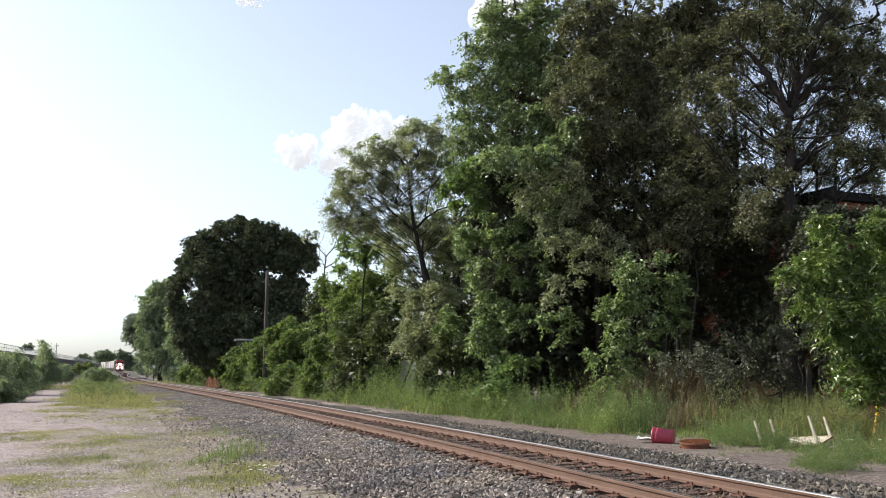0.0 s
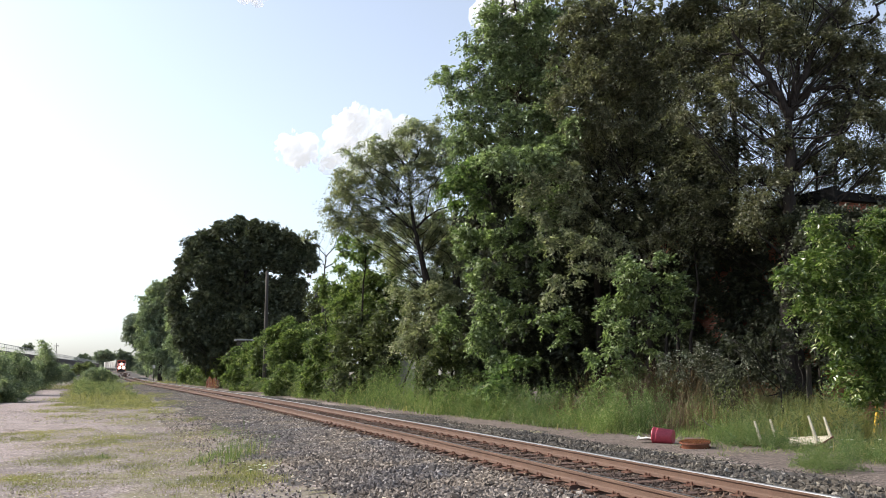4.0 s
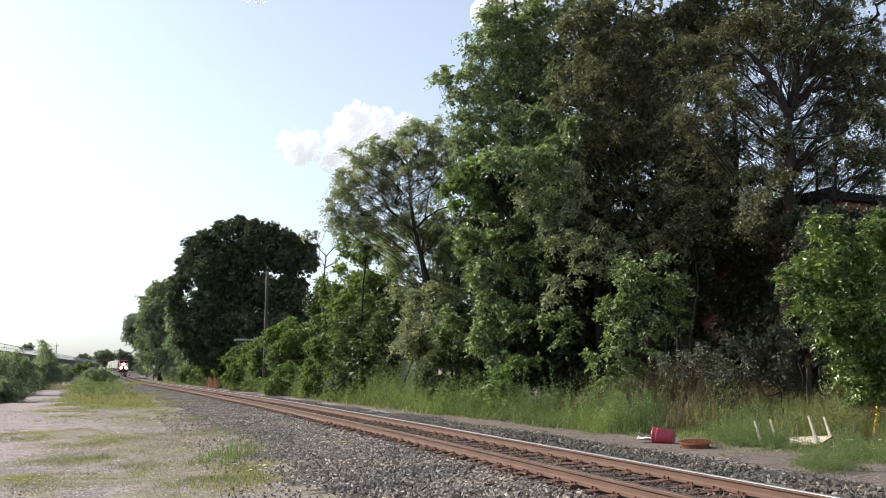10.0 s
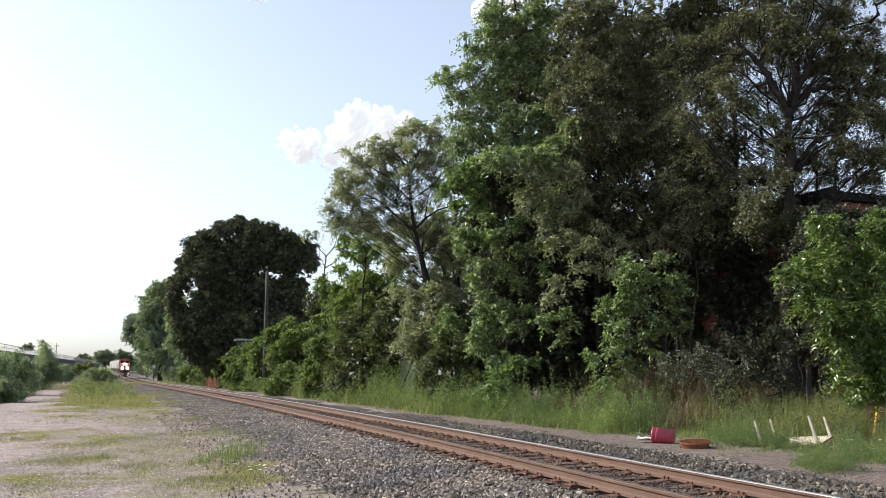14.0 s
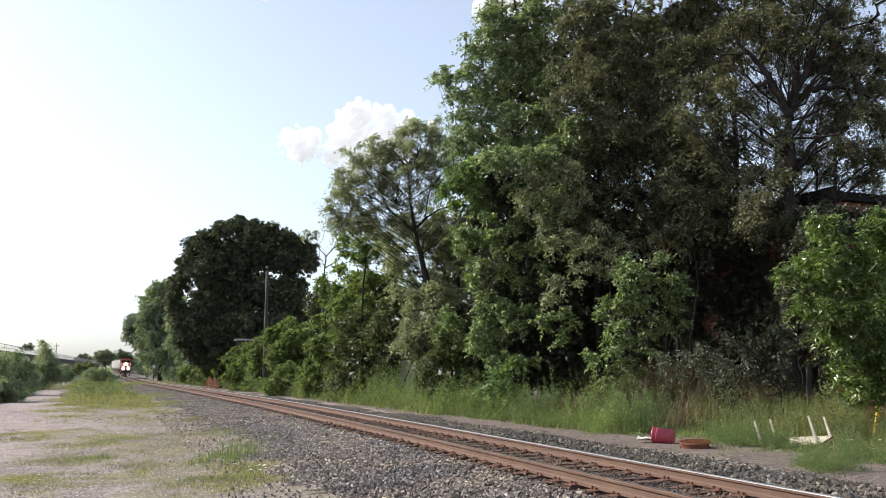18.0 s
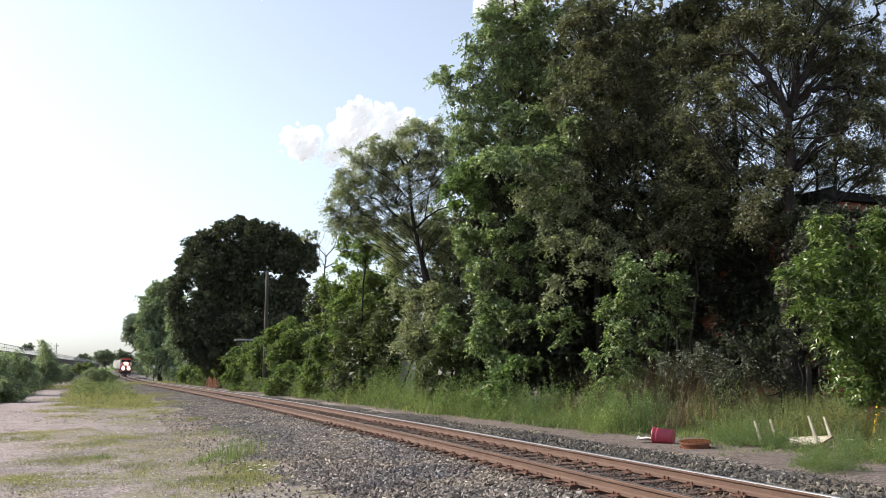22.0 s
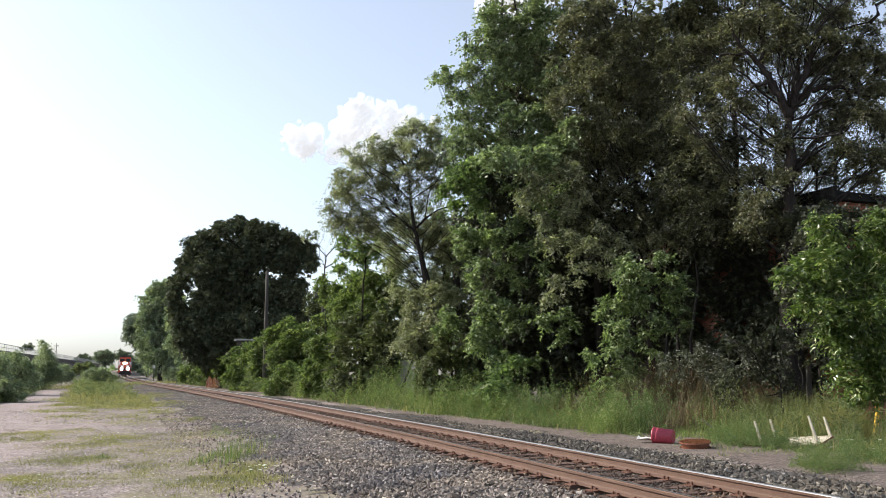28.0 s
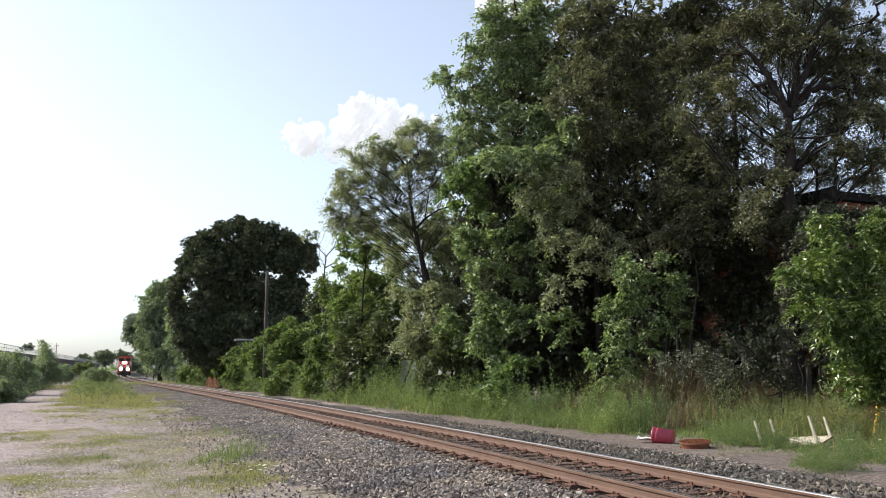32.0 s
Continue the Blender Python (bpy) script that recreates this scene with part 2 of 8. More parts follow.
def ground_material(name, dry, pale, green, amount):
    """Dirt full of small gravel, with thin grass growing over it in places."""
    m = bpy.data.materials.new(name)
    m.use_nodes = True
    nt = m.node_tree
    b = nt.nodes["Principled BSDF"]
    b.inputs["Roughness"].default_value, b.inputs["Specular IOR Level"].default_value = 0.95, 0.2
    dirt = ramp_of(nt, noise_of(nt, 0.5, 6, 0.7), [(0.3, dry), (0.7, pale)])
    tc = nt.nodes.new("ShaderNodeTexCoord")
    peb = nt.nodes.new("ShaderNodeTexVoronoi")
    peb.inputs["Scale"].default_value = 26
    nt.links.new(tc.outputs["Object"], peb.inputs["Vector"])
    bw = nt.nodes.new("ShaderNodeRGBToBW")
    nt.links.new(peb.outputs["Color"], bw.inputs[0])
    grit = ramp_of(nt, bw.outputs[0], [(0.15, tuple(c * 0.45 for c in dry)), (0.5, dry), (0.75, pale), (0.95, tuple(min(1, c * 1.7) for c in pale))])
    col = mix_of(nt, ramp_of(nt, noise_of(nt, 1.7, 4, 0.7), [(0.35, (0.25,) * 3), (0.65, (0.85,) * 3)]), dirt, grit)
    mottle = ramp_of(nt, noise_of(nt, 2.2, 12, 0.9), [(0.36, (0.6, 0.59, 0.58)), (0.5, (0.97, 0.97, 0.97)), (0.64, (1.3, 1.28, 1.25))])
    col = mix_of(nt, 1.0, col, mottle, "MULTIPLY")
    patch = noise_of(nt, 0.32, 7, 0.68, stretch=(1.2, 0.7, 1))
    mask = ramp_of(nt, patch, [(0.52 - amount, (0, 0, 0)), (0.64 - amount, (0.7, 0.7, 0.7))])
    turf = ramp_of(nt, noise_of(nt, 11, 5, 0.75), [(0.3, tuple(c * 0.6 for c in green)), (0.7, green)])
    col = mix_of(nt, mask, col, turf)
    nt.links.new(col, b.inputs["Base Color"])
    bp = nt.nodes.new("ShaderNodeBump")
    bp.inputs["Strength"].default_value, bp.inputs["Distance"].default_value = 0.9, 0.03
    nt.links.new(mix_of(nt, 0.5, peb.outputs["Distance"], noise_of(nt, 9, 6, 0.75)), bp.inputs["Height"])
    nt.links.new(bp.outputs[0], b.inputs["Normal"])
    return m


GROUND = ground_material("ground_dirt", (0.212, 0.174, 0.160), (0.355, 0.298, 0.278), (0.235, 0.22, 0.10), 0.045)
PATH_DIRT = ground_material("path_dirt", (0.270, 0.218, 0.202), (0.39, 0.324, 0.307), (0.2, 0.19, 0.09), -0.12)
VERGE = ground_material("verge_soil", (0.122, 0.096, 0.082), (0.205, 0.167, 0.146), (0.10, 0.105, 0.045), -0.06)
BED = surface("ballast_bed", (0.056, 0.051, 0.047), (0.112, 0.104, 0.096), 1.5, 0.95, bump=1.0, grain=28, stain=(0.120, 0.090, 0.071), spec=0.2)


# ---- building tools ----
def mesh_of(name, verts, faces, material, smooth=False):
    """A mesh from arrays: faces all of one size."""
    verts, faces = np.asarray(verts, float), np.asarray(faces, int)
    me = bpy.data.meshes.new(name)
    n, k = faces.shape
    me.vertices.add(len(verts))
    me.vertices.foreach_set("co", verts.ravel())
    me.loops.add(n * k)
    me.loops.foreach_set("vertex_index", faces.ravel())
    me.polygons.add(n)
    me.polygons.foreach_set("loop_start", np.arange(n) * k)
    me.update(calc_edges=True)
    me.polygons.foreach_set("use_smooth", np.full(n, smooth))
    me.materials.append(material)
    return me


def child(name, me, parent, label="", at=None):
    ob = new(name, me)
    ob.parent = parent
    if at is not None:
        ob.matrix_basis = at
    if label:
        tagged(ob, label)
    return ob


def part(name, bm, material, parent, label="", at=None, smooth=False):
    me = bpy.data.meshes.new(name)
    bm.normal_update()
    bm.to_mesh(me)
    bm.free()
    me.materials.append(material)
    if smooth:
        me.polygons.foreach_set("use_smooth", np.full(len(me.polygons), True))
    return child(name, me, parent, label, at)


def thing(name, at, label, category, group="", kind=""):
    ob = new(name)
    ob.matrix_basis = at
    ob.empty_display_size = 0.1
    return tagged(ob, label, category, group, kind)


def box(bm, x0, x1, y0, y1, z0, z1, bevel=0.0, turn=None):
    r = bmesh.ops.create_cube(bm, size=1)
    m = Matrix.Translation(((x0 + x1) / 2, (y0 + y1) / 2, (z0 + z1) / 2)) @ Matrix.Diagonal((x1 - x0, y1 - y0, z1 - z0, 1))
    bmesh.ops.transform(bm, matrix=(turn @ m) if turn else m, verts=r["verts"])
    if bevel:
        edges = list({e for v in r["verts"] for e in v.link_edges})
        bmesh.ops.bevel(bm, geom=edges, offset=bevel, segments=2, affect="EDGES", profile=0.6)
    return bm


def tube(points, radii, sides=7):
    """Vertices and quads of a tapered tube through points."""
    pts, n = [Vector(p) for p in points], len(points)
    vs, fs = [], []
    for i, p in enumerate(pts):
        d = (pts[min(i + 1, n - 1)] - pts[max(i - 1, 0)]).normalized()
        u = d.orthogonal().normalized() if abs(d.z) > 0.9 else d.cross(Vector((0, 0, 1))).normalized()
        v = d.cross(u)
        for k in range(sides):
            a = 2 * math.pi * k / sides
            vs.append(p + (u * math.cos(a) + v * math.sin(a)) * radii[i])
    for i in range(n - 1):
        for k in range(sides):
            a, b = i * sides + k, i * sides + (k + 1) % sides
            fs.append((a, b, b + sides, a + sides))
    base = len(vs)
    vs += [pts[0], pts[-1]]
    for k in range(sides):
        fs.append((base, (k + 1) % sides, k, k))
        e = (n - 1) * sides
        fs.append((base + 1, e + k, e + (k + 1) % sides, e + (k + 1) % sides))
    return vs, fs


def tubes(name, runs, material, parent, label="", sides=6):
    """Several tubes in one mesh; runs of (points, radii)."""
    bm = bmesh.new()
    for pts, radii in runs:
        vs, fs = tube(pts, radii, sides)
        bv = [bm.verts.new(v) for v in vs]
        for f in fs:
            bm.faces.new([bv[i] for i in dict.fromkeys(f)])
    return part(name, bm, material, parent, label, smooth=True)


def bend(a, b, wob, steps, r):
    """Points from a to b with a random bow."""
    a, b = Vector(a), Vector(b)
    side = Vector(r.normal(0, wob, 3))
    out = []
    for i in range(steps + 1):
        t = i / steps
        out.append(a.lerp(b, t) + side * math.sin(t * math.pi) + Vector(r.normal(0, wob * 0.25, 3)) * (0 < i < steps))
    return out


def unit(v):
    return v / np.maximum(np.linalg.norm(v, axis=1, keepdims=True), 1e-6)


def leaves(name, at, way, face, size, material, r, width=0.55):
    """A mesh of folded leaves: at (N,3), way (N,3) the leaf's axis, face (N,3) about which way it looks, size (N)."""
    n = len(at)
    d = unit(way)
    s = unit(np.cross(d, face))
    up = np.cross(s, d)
    L = size[:, None]
    w = L * width * 0.5
    mid = at + d * L * 0.42
    v = np.stack([at, mid + s * w + up * L * 0.08, at + d * L - up * L * 0.1, mid - s * w + up * L * 0.08], 1).reshape(-1, 3)
    k = np.arange(n)[:, None] * 4
    f = np.concatenate([k + [0, 1, 2], k + [0, 2, 3]], 0)
    return mesh_of(name, v, f, material)


def crown_points(seed_at, rx, ry, rz, n, r, tuft=0.4, per=15, fill=0.3, bunch=1.0):
    """Leaf places: bunches on an uneven ellipsoid, each of drooping sprigs; some bunches inside."""
    size3 = np.array([rx, ry, rz])
    nb = int(max(7, 19 * min(1.6, (rx * rz) ** 0.5 / 1.6)))
    u = unit(r.normal(0, 1, (nb, 3)))
    lump = np.array([noise.noise(Vector(q * 1.6) + Vector(seed_at)) for q in u])
    inner = r.random(nb) < fill
    rad = np.where(inner, r.uniform(0.1, 0.6, nb), r.normal(0.80, 0.10, nb)) * (1 + 0.35 * lump)
    bc = u * rad[:, None] * size3
    br = bunch * r.uniform(0.18, 0.42, nb) * (rx * rz) ** 0.5
    k = max(nb, n // per)
    bi = r.integers(0, nb, k)
    v = unit(r.normal(0, 1, (k, 3)) + unit(bc)[bi] * 0.9 + [0, 0, 0.35])
    c = bc[bi] + v * (br[bi] * r.uniform(0.55, 1.05, k))[:, None] * [1, 1, 0.8]
    # sprigs: leaves in two rows along a drooping stem
    stem = unit(v * [1, 1, 0.55] + r.normal(0, 0.35, (k, 3)) + [0, 0, -0.1])
    side = unit(np.cross(stem, [0, 0, 1.0] + r.normal(0, 0.35, (k, 3))))
    top = np.cross(side, stem)
    top *= np.where(top[:, 2:] < 0, -1.0, 1.0)
    span = 2.0 * tuft * r.uniform(0.55, 1.35, k)
    which = r.integers(0, k, n)
    s = r.uniform(0.0, 1.0, n)
    hand = np.where(r.random(n) < 0.5, -1.0, 1.0)[:, None]
    p = c[which] + stem[which] * ((s - 0.35) * span[which])[:, None] + r.normal(0, 0.05, (n, 3)) * span[which][:, None]
    p[:, 2] -= 0.4 * span[which] * s * s
    way = stem[which] * 0.5 + side[which] * hand * 0.9 + r.normal(0, 0.3, (n, 3)) + [0, 0, -0.25]
    face = top[which] + r.normal(0, 0.38, (n, 3)) + [0, 0, 0.15]
    return p, way, face, bc


SWAY = []


def tree(name, label, category, base, trunk, blobs, leaf, material, bark=BARK, cover=4.5, tuft=0.42, girth=0.2, sway=0.0, seed=1, group="", width=0.55, fill=0.22, twigs=8, forks=(), bunch=1.1, core=0.1):
    """A tree or shrub. trunk: points above the base; blobs: (x, y, z, rx, rz) of the crown's masses, in the world."""
    r = np.random.default_rng(seed)
    top = thing(name, pose(*base), label, category, group)
    o = Vector(base)
    line = [Vector((0, 0, -0.1))] + [Vector(p) - o for p in trunk]
    if trunk:
        n = len(line)
        pts, rad = [], []
        for i in range(n - 1):
            for s in range(4):
                t = s / 4
                pts.append(line[i].lerp(line[i + 1], t) + Vector(r.normal(0, girth * 0.12, 3)))
                rad.append(girth * (1 - 0.75 * (i + t) / (n - 1)))
        pts.append(line[-1])
        rad.append(girth * 0.22)
        rad[0] *= 1.35
        tubes("trunk", [(pts, rad)], bark, top, sides=9)
    for i_run, run in enumerate(forks):
        thick = girth if i_run < 3 else girth * 0.45
        pts = [Vector(p) - o for p in run]
        fine = [pts[i].lerp(pts[i + 1], k / 3) + Vector(r.normal(0, girth * 0.15, 3)) * (k > 0) for i in range(len(pts) - 1) for k in range(3)] + [pts[-1]]
        tubes("limb", [(fine, [thick * (0.42 - 0.36 * i / (len(fine) - 1)) for i in range(len(fine))])], bark, top, sides=7)
    for bx, by, bz, rx, rz in blobs:
        c = Vector((bx, by, bz)) - o
        n = int(min(40000, (0.4 if bz > 17.5 else 1.0) * cover * math.pi * rx * rz / (0.19 * leaf * leaf * width)))
        p, way, face, tips = crown_points((bx, by, bz), rx, rx * 0.9, rz, n, r, tuft, fill=fill, bunch=bunch)
        size = leaf * r.uniform(0.63, 1.31, n)
        if core:
            # larger filler leaves added inside, to close gaps and darken the interior
            k = int(n * core)
            p = np.concatenate([p, unit(r.normal(0, 1, (k, 3))) * (0.85 * r.random(k) ** 0.4)[:, None] * [rx, rx * 0.9, rz]])
            way = np.concatenate([way, r.normal(0, 1, (k, 3)) + [0, 0, -0.3]])
            face = np.concatenate([face, r.normal(0, 1, (k, 3)) + [0, 0, 0.5]])
            size = np.concatenate([size, leaf * r.uniform(1.2, 1.7, k)])
        clump = child("foliage", leaves("foliage", p, way, face, size, material, r, width), top, at=Matrix.Translation(c))
        if sway:
            SWAY.append((clump, c.copy(), sway * (0.6 + 0.08 * max(0, bz)), r.uniform(0, 0.5)))
        if trunk and twigs:
            # the limb leaves the trunk lower down, and climbs to its mass of leaves
            want = c.z - 0.9 * Vector((c.x - line[-1].x, c.y - line[-1].y)).length
            want = min(max(want, line[-1].z * 0.25), line[-1].z)
            j = next((i for i in range(1, len(line)) if line[i].z >= want), len(line) - 1)
            f = (want - line[j - 1].z) / max(0.01, line[j].z - line[j - 1].z)
            root = line[j - 1].lerp(line[j], min(max(f, 0), 1)) - c
            g = min(0.045, max(0.018, girth * 0.3 * min(1.0, 0.4 + rx / 3)))
            limb = bend(root, (0, 0, 0), 0.12 * root.length, 5, r)
            runs = [(limb, [g * (1 - 0.12 * i) for i in range(6)])]
            for t in tips[:twigs]:
                a = limb[int(r.integers(2, 6))]
                runs.append((bend(a, Vector(t) * 0.95, 0.12 * rx, 3, r), [g * 0.3, g * 0.22, g * 0.14, 0.008]))
            limb_ob = tubes("limb", runs, bark, top, sides=5)
            limb_ob.matrix_basis = Matrix.Translation(c)
    return top


def massed(x0, x1, z0, z1, y, radius, seed, step=1.25, gaps=()):
    """Leaf masses side by side over an upright area; y: how far off it stands, or a function of x. gaps: (x, z, radius) left open."""
    r = np.random.default_rng(seed)
    out = []
    for z in np.arange(z0, z1 + 0.01, radius * step):
        for x in np.arange(x0 + r.uniform(0, radius), x1, radius * step):
            x, h, k = x + r.normal(0, 0.15) * radius, z + r.normal(0, 0.15) * radius, radius * r.uniform(0.85, 1.2)
            if all((x - gx) ** 2 + (h - gz) ** 2 > (gr + 0.5 * k) ** 2 for gx, gz, gr in gaps):
                out.append((x, (y(x) if callable(y) else y) + r.uniform(-0.8, 0.8), max(h, 0.4 * k), k, k * r.uniform(0.8, 1.1)))
    return out


def along_wall(off):
    """The line that far before the brick wall."""
    return lambda x: 44.9 - (min(max(x, 7.8), 13.6) - 7.8) * 2.638 - off


def blades(name, roots, tall, wide, lean, material, r):
    """A mesh of grass blades, each of three triangles."""
    n = len(roots)
    a = r.uniform(0, 2 * math.pi, n)
    d = np.stack([np.cos(a), np.sin(a), np.zeros(n)], 1)
    s = np.stack([-np.sin(a), np.cos(a), np.zeros(n)], 1) * wide[:, None] * 0.5
    z = np.array([0, 0, 1.0])
    h, l = tall[:, None], (lean * tall)[:, None]
    m = roots + z * h * 0.55 + d * l * 0.3
    v = np.stack([roots - s, roots + s, m + s * 0.8, m - s * 0.8, roots + z * h * 0.95 + d * l], 1).reshape(-1, 3)
    k = np.arange(n)[:, None] * 5
    return mesh_of(name, v, np.concatenate([k + [0, 1, 2], k + [0, 2, 3], k + [3, 2, 4]], 0), material)


def smooth_line(ys, xs):
    ys, xs = np.array(ys, float), np.array(xs, float)
    g = np.gradient(xs, ys)

    def at(y):
        y = np.asarray(y, float)
        i = np.clip(np.searchsorted(ys, y) - 1, 0, len(ys) - 2)
        h = ys[i + 1] - ys[i]
        t = (y - ys[i]) / h
        return (2*t**3 - 3*t**2 + 1) * xs[i] + (t**3 - 2*t**2 + t) * h * g[i] + (3*t**2 - 2*t**3) * xs[i + 1] + (t**3 - t**2) * h * g[i + 1]
    return at


# the track's centre line, and places along it
TRACK_X = smooth_line([-60, -20, 10.5, 16, 21.1, 30, 40.5, 49, 62, 80, 120, 190, 257, 340, 420, 520], [29.0, 14.4, 3.36, 1.40, -0.45, -3.8, -7.85, -11.3, -16.6, -24.2, -41.0, -68.9, -92.9, -125.2, -159, -206])
_y = np.arange(-60, 520, 0.25)
_x = TRACK_X(_y)
_s = np.concatenate([[0], np.cumsum(np.hypot(np.diff(_x), np.diff(_y)))])
_s -= np.interp(0, _y, _s)


def along(s, side=0.0):
    """The point of the track s metres on from the camera's side, off to the right by side, and its heading."""
    y = np.interp(s, _s, _y)
    x = np.interp(s, _s, _x)
    ya, yb = np.interp(s - 0.5, _s, _y), np.interp(s + 0.5, _s, _y)
    xa, xb = np.interp(s - 0.5, _s, _x), np.interp(s + 0.5, _s, _x)
    l = np.hypot(xb - xa, yb - ya)
    tx, ty = (xb - xa) / l, (yb - ya) / l
    return x + ty * side, y - tx * side, np.arctan2(ty, tx)


def beside(x, y):
    """How far right of the track's centre a place lies (about)."""
    return (x - TRACK_X(y)) * 0.935


RAIL_TOP = 0.30


def rise(y):
    """The line climbs a little in the distance."""
    return np.interp(y, [100, 190, 260, 340, 520, 900], [0, 0.35, 0.68, 1.12, 2.0, 2.0])


# ---- ground ----
def ground_height(x, y):
    """A little relief away from the track, almost flat near it."""
    b = beside(x, y)
    far = np.clip((np.abs(b) - 4) / 8, 0, 1)
    wave = 0.05 * np.sin(x * 0.9 + 1.3) * np.sin(y * 0.7) + 0.03 * np.sin(x * 2.3 + y * 1.7)
    return wave * far * np.clip(40 / (np.hypot(x, y) + 1), 0, 1) - 0.01 + rise(y)


def build_ground():
    near = np.arange(-30, 30.1, 0.6)
    xs = np.concatenate([-np.geomspace(3000, 33, 30), near, np.geomspace(33, 3000, 30)])
    ys = np.concatenate([-np.geomspace(3000, 22, 26), np.arange(-20, 80, 0.7), np.geomspace(81, 3000, 36)])
    gx, gy = np.meshgrid(xs, ys)
    gz = ground_height(gx, gy)
    v = np.stack([gx, gy, gz], -1).reshape(-1, 3)
    w, h = len(xs), len(ys)
    i = (np.arange(h - 1)[:, None] * w + np.arange(w - 1)).reshape(-1, 1)
    ob = new("ground", mesh_of("ground", v, i + [0, 1, w + 1, w], GROUND, True))
    tagged(ob, "dry gravelly dirt ground with thin yellowing grass patches", "ground", kind="structure")


build_ground()


def strip(name, left, right, ys, z, material, label, category, crown=0.0):
    """A sheet between two lines x = left(y), right(y)."""
    cols = 9
    t = np.linspace(0, 1, cols)
    gx = left(ys)[:, None] * (1 - t) + right(ys)[:, None] * t
    gy = np.repeat(ys[:, None], cols, 1)
    gz = ground_height(gx, gy) + z + crown * np.sin(t * math.pi)
    gz[:, 0] -= 0.05
    gz[:, -1] -= 0.05
    v = np.stack([gx, gy, gz], -1).reshape(-1, 3)
    i = (np.arange(len(ys) - 1)[:, None] * cols + np.arange(cols - 1)).reshape(-1, 1)
    ob = new(name, mesh_of(name, v, i + [0, 1, cols + 1, cols], material, True))
    return tagged(ob, label, category, kind="structure")


# dirt road on the open side
def road_left(y):
    return np.interp(y, [-20, 20, 35, 46, 65, 111, 190], [-14, -16.5, -19.5, -23.6, -31.0, -49.6, -82.5]) + 0.35 * np.sin(y * 0.8) + 0.2 * np.sin(y * 2.1)


def road_right(y):
    return np.interp(y, [-20, 20, 27, 36, 50, 74, 111, 190], [-6.0, -7.5, -9.0, -14.3, -21.6, -31.9, -47.2, -80.0]) + 0.4 * np.sin(y * 0.9 + 2) + 0.25 * np.sin(y * 2.7)


strip("dirt_road", road_left, road_right, np.arange(-20, 190, 0.5), 0.010, PATH_DIRT, "pale packed-dirt service road beside the railway", "road", 0.004)


# ballast bed: a low bank under the ties with long shoulders
def build_bed():
    s = np.concatenate([np.arange(-45, 2, 1.0), np.arange(2, 60, 0.25), np.arange(60, 430, 1.0)])
    prof = [(-6.2, -0.09), (-5.4, -0.05), (-4.9, -0.03), (-4.5, -0.017), (-4.1, -0.008), (-3.7, 0.004), (-3.3, 0.015), (-2.8, 0.035), (-1.7, 0.088), (-1.35, 0.095), (-1.1, 0.086), (-0.9, 0.080), (0, 0.092), (0.9, 0.090), (1.1, 0.106), (1.35, 0.110), (1.7, 0.085), (2.7, 0.03), (3.5, 0.0), (4.2, -0.12)]
    rows = []
    for d, z in prof:
        wob = 0.4 * np.sin(s * 0.7 + d) + 0.22 * np.sin(s * 1.9 + 2 * d) if abs(d) > 2 else 0
        x, y, _ = along(s, d + wob)
        rough = np.array([noise.fractal(Vector((a * 1.1, b * 1.1, 0.5)), 1.0, 2.0, 4) for a, b in zip(x, y)]) if abs(d) > 2.7 else 0.3 * np.sin(s * 3.1 + d * 5)
        rows.append(np.stack([x, y, z + 0.03 * rough + rise(y)], 1))
    v = np.stack(rows, 1).reshape(-1, 3)
    k = len(prof)
    i = (np.arange(len(s) - 1)[:, None] * k + np.arange(k - 1)).reshape(-1, 1)
    ob = new("ballast_bed", mesh_of("ballast_bed", v, i + [0, k, k + 1, 1], BED, True))
    return tagged(ob, "grey crushed-stone ballast bed under the rails", "ballast", kind="structure")


bed = build_bed()


def build_verge(name, label, d0, d1, s0, s1, z):
    """Rough soil beside the railway, past the ballast."""
    s = np.arange(s0, s1, 1.0)
    cols = np.linspace(0, 1, 13)
    rows = []
    for c in cols:
        d = d0 + (d1 - d0) * c ** 1.6
        wob = 0.3 * np.sin(s * 0.8 + c * 9) + 0.2 * np.sin(s * 2.3 + c)
        x, y, _ = along(s, d + wob * (c < 0.5))
        rows.append(np.stack([x, y, ground_height(x, y) + z + (-0.05 if c in (0, 1) else 0)], 1))
    v = np.stack(rows, 1).reshape(-1, 3)
    k = len(cols)
    i = (np.arange(len(s) - 1)[:, None] * k + np.arange(k - 1)).reshape(-1, 1)
    q = i + ([0, k, k + 1, 1] if d1 < d0 else [0, 1, k + 1, k])
    return tagged(new(name, mesh_of(name, v, q, VERGE, True)), label, "ground", kind="structure")


build_verge("verge", "dark weedy soil under the trees", 3.7, 60, -40, 420, 0.035)
build_verge("roadside_verge", "dark weedy soil beyond the dirt road", -14.2, -70, 45, 380, 0.04)



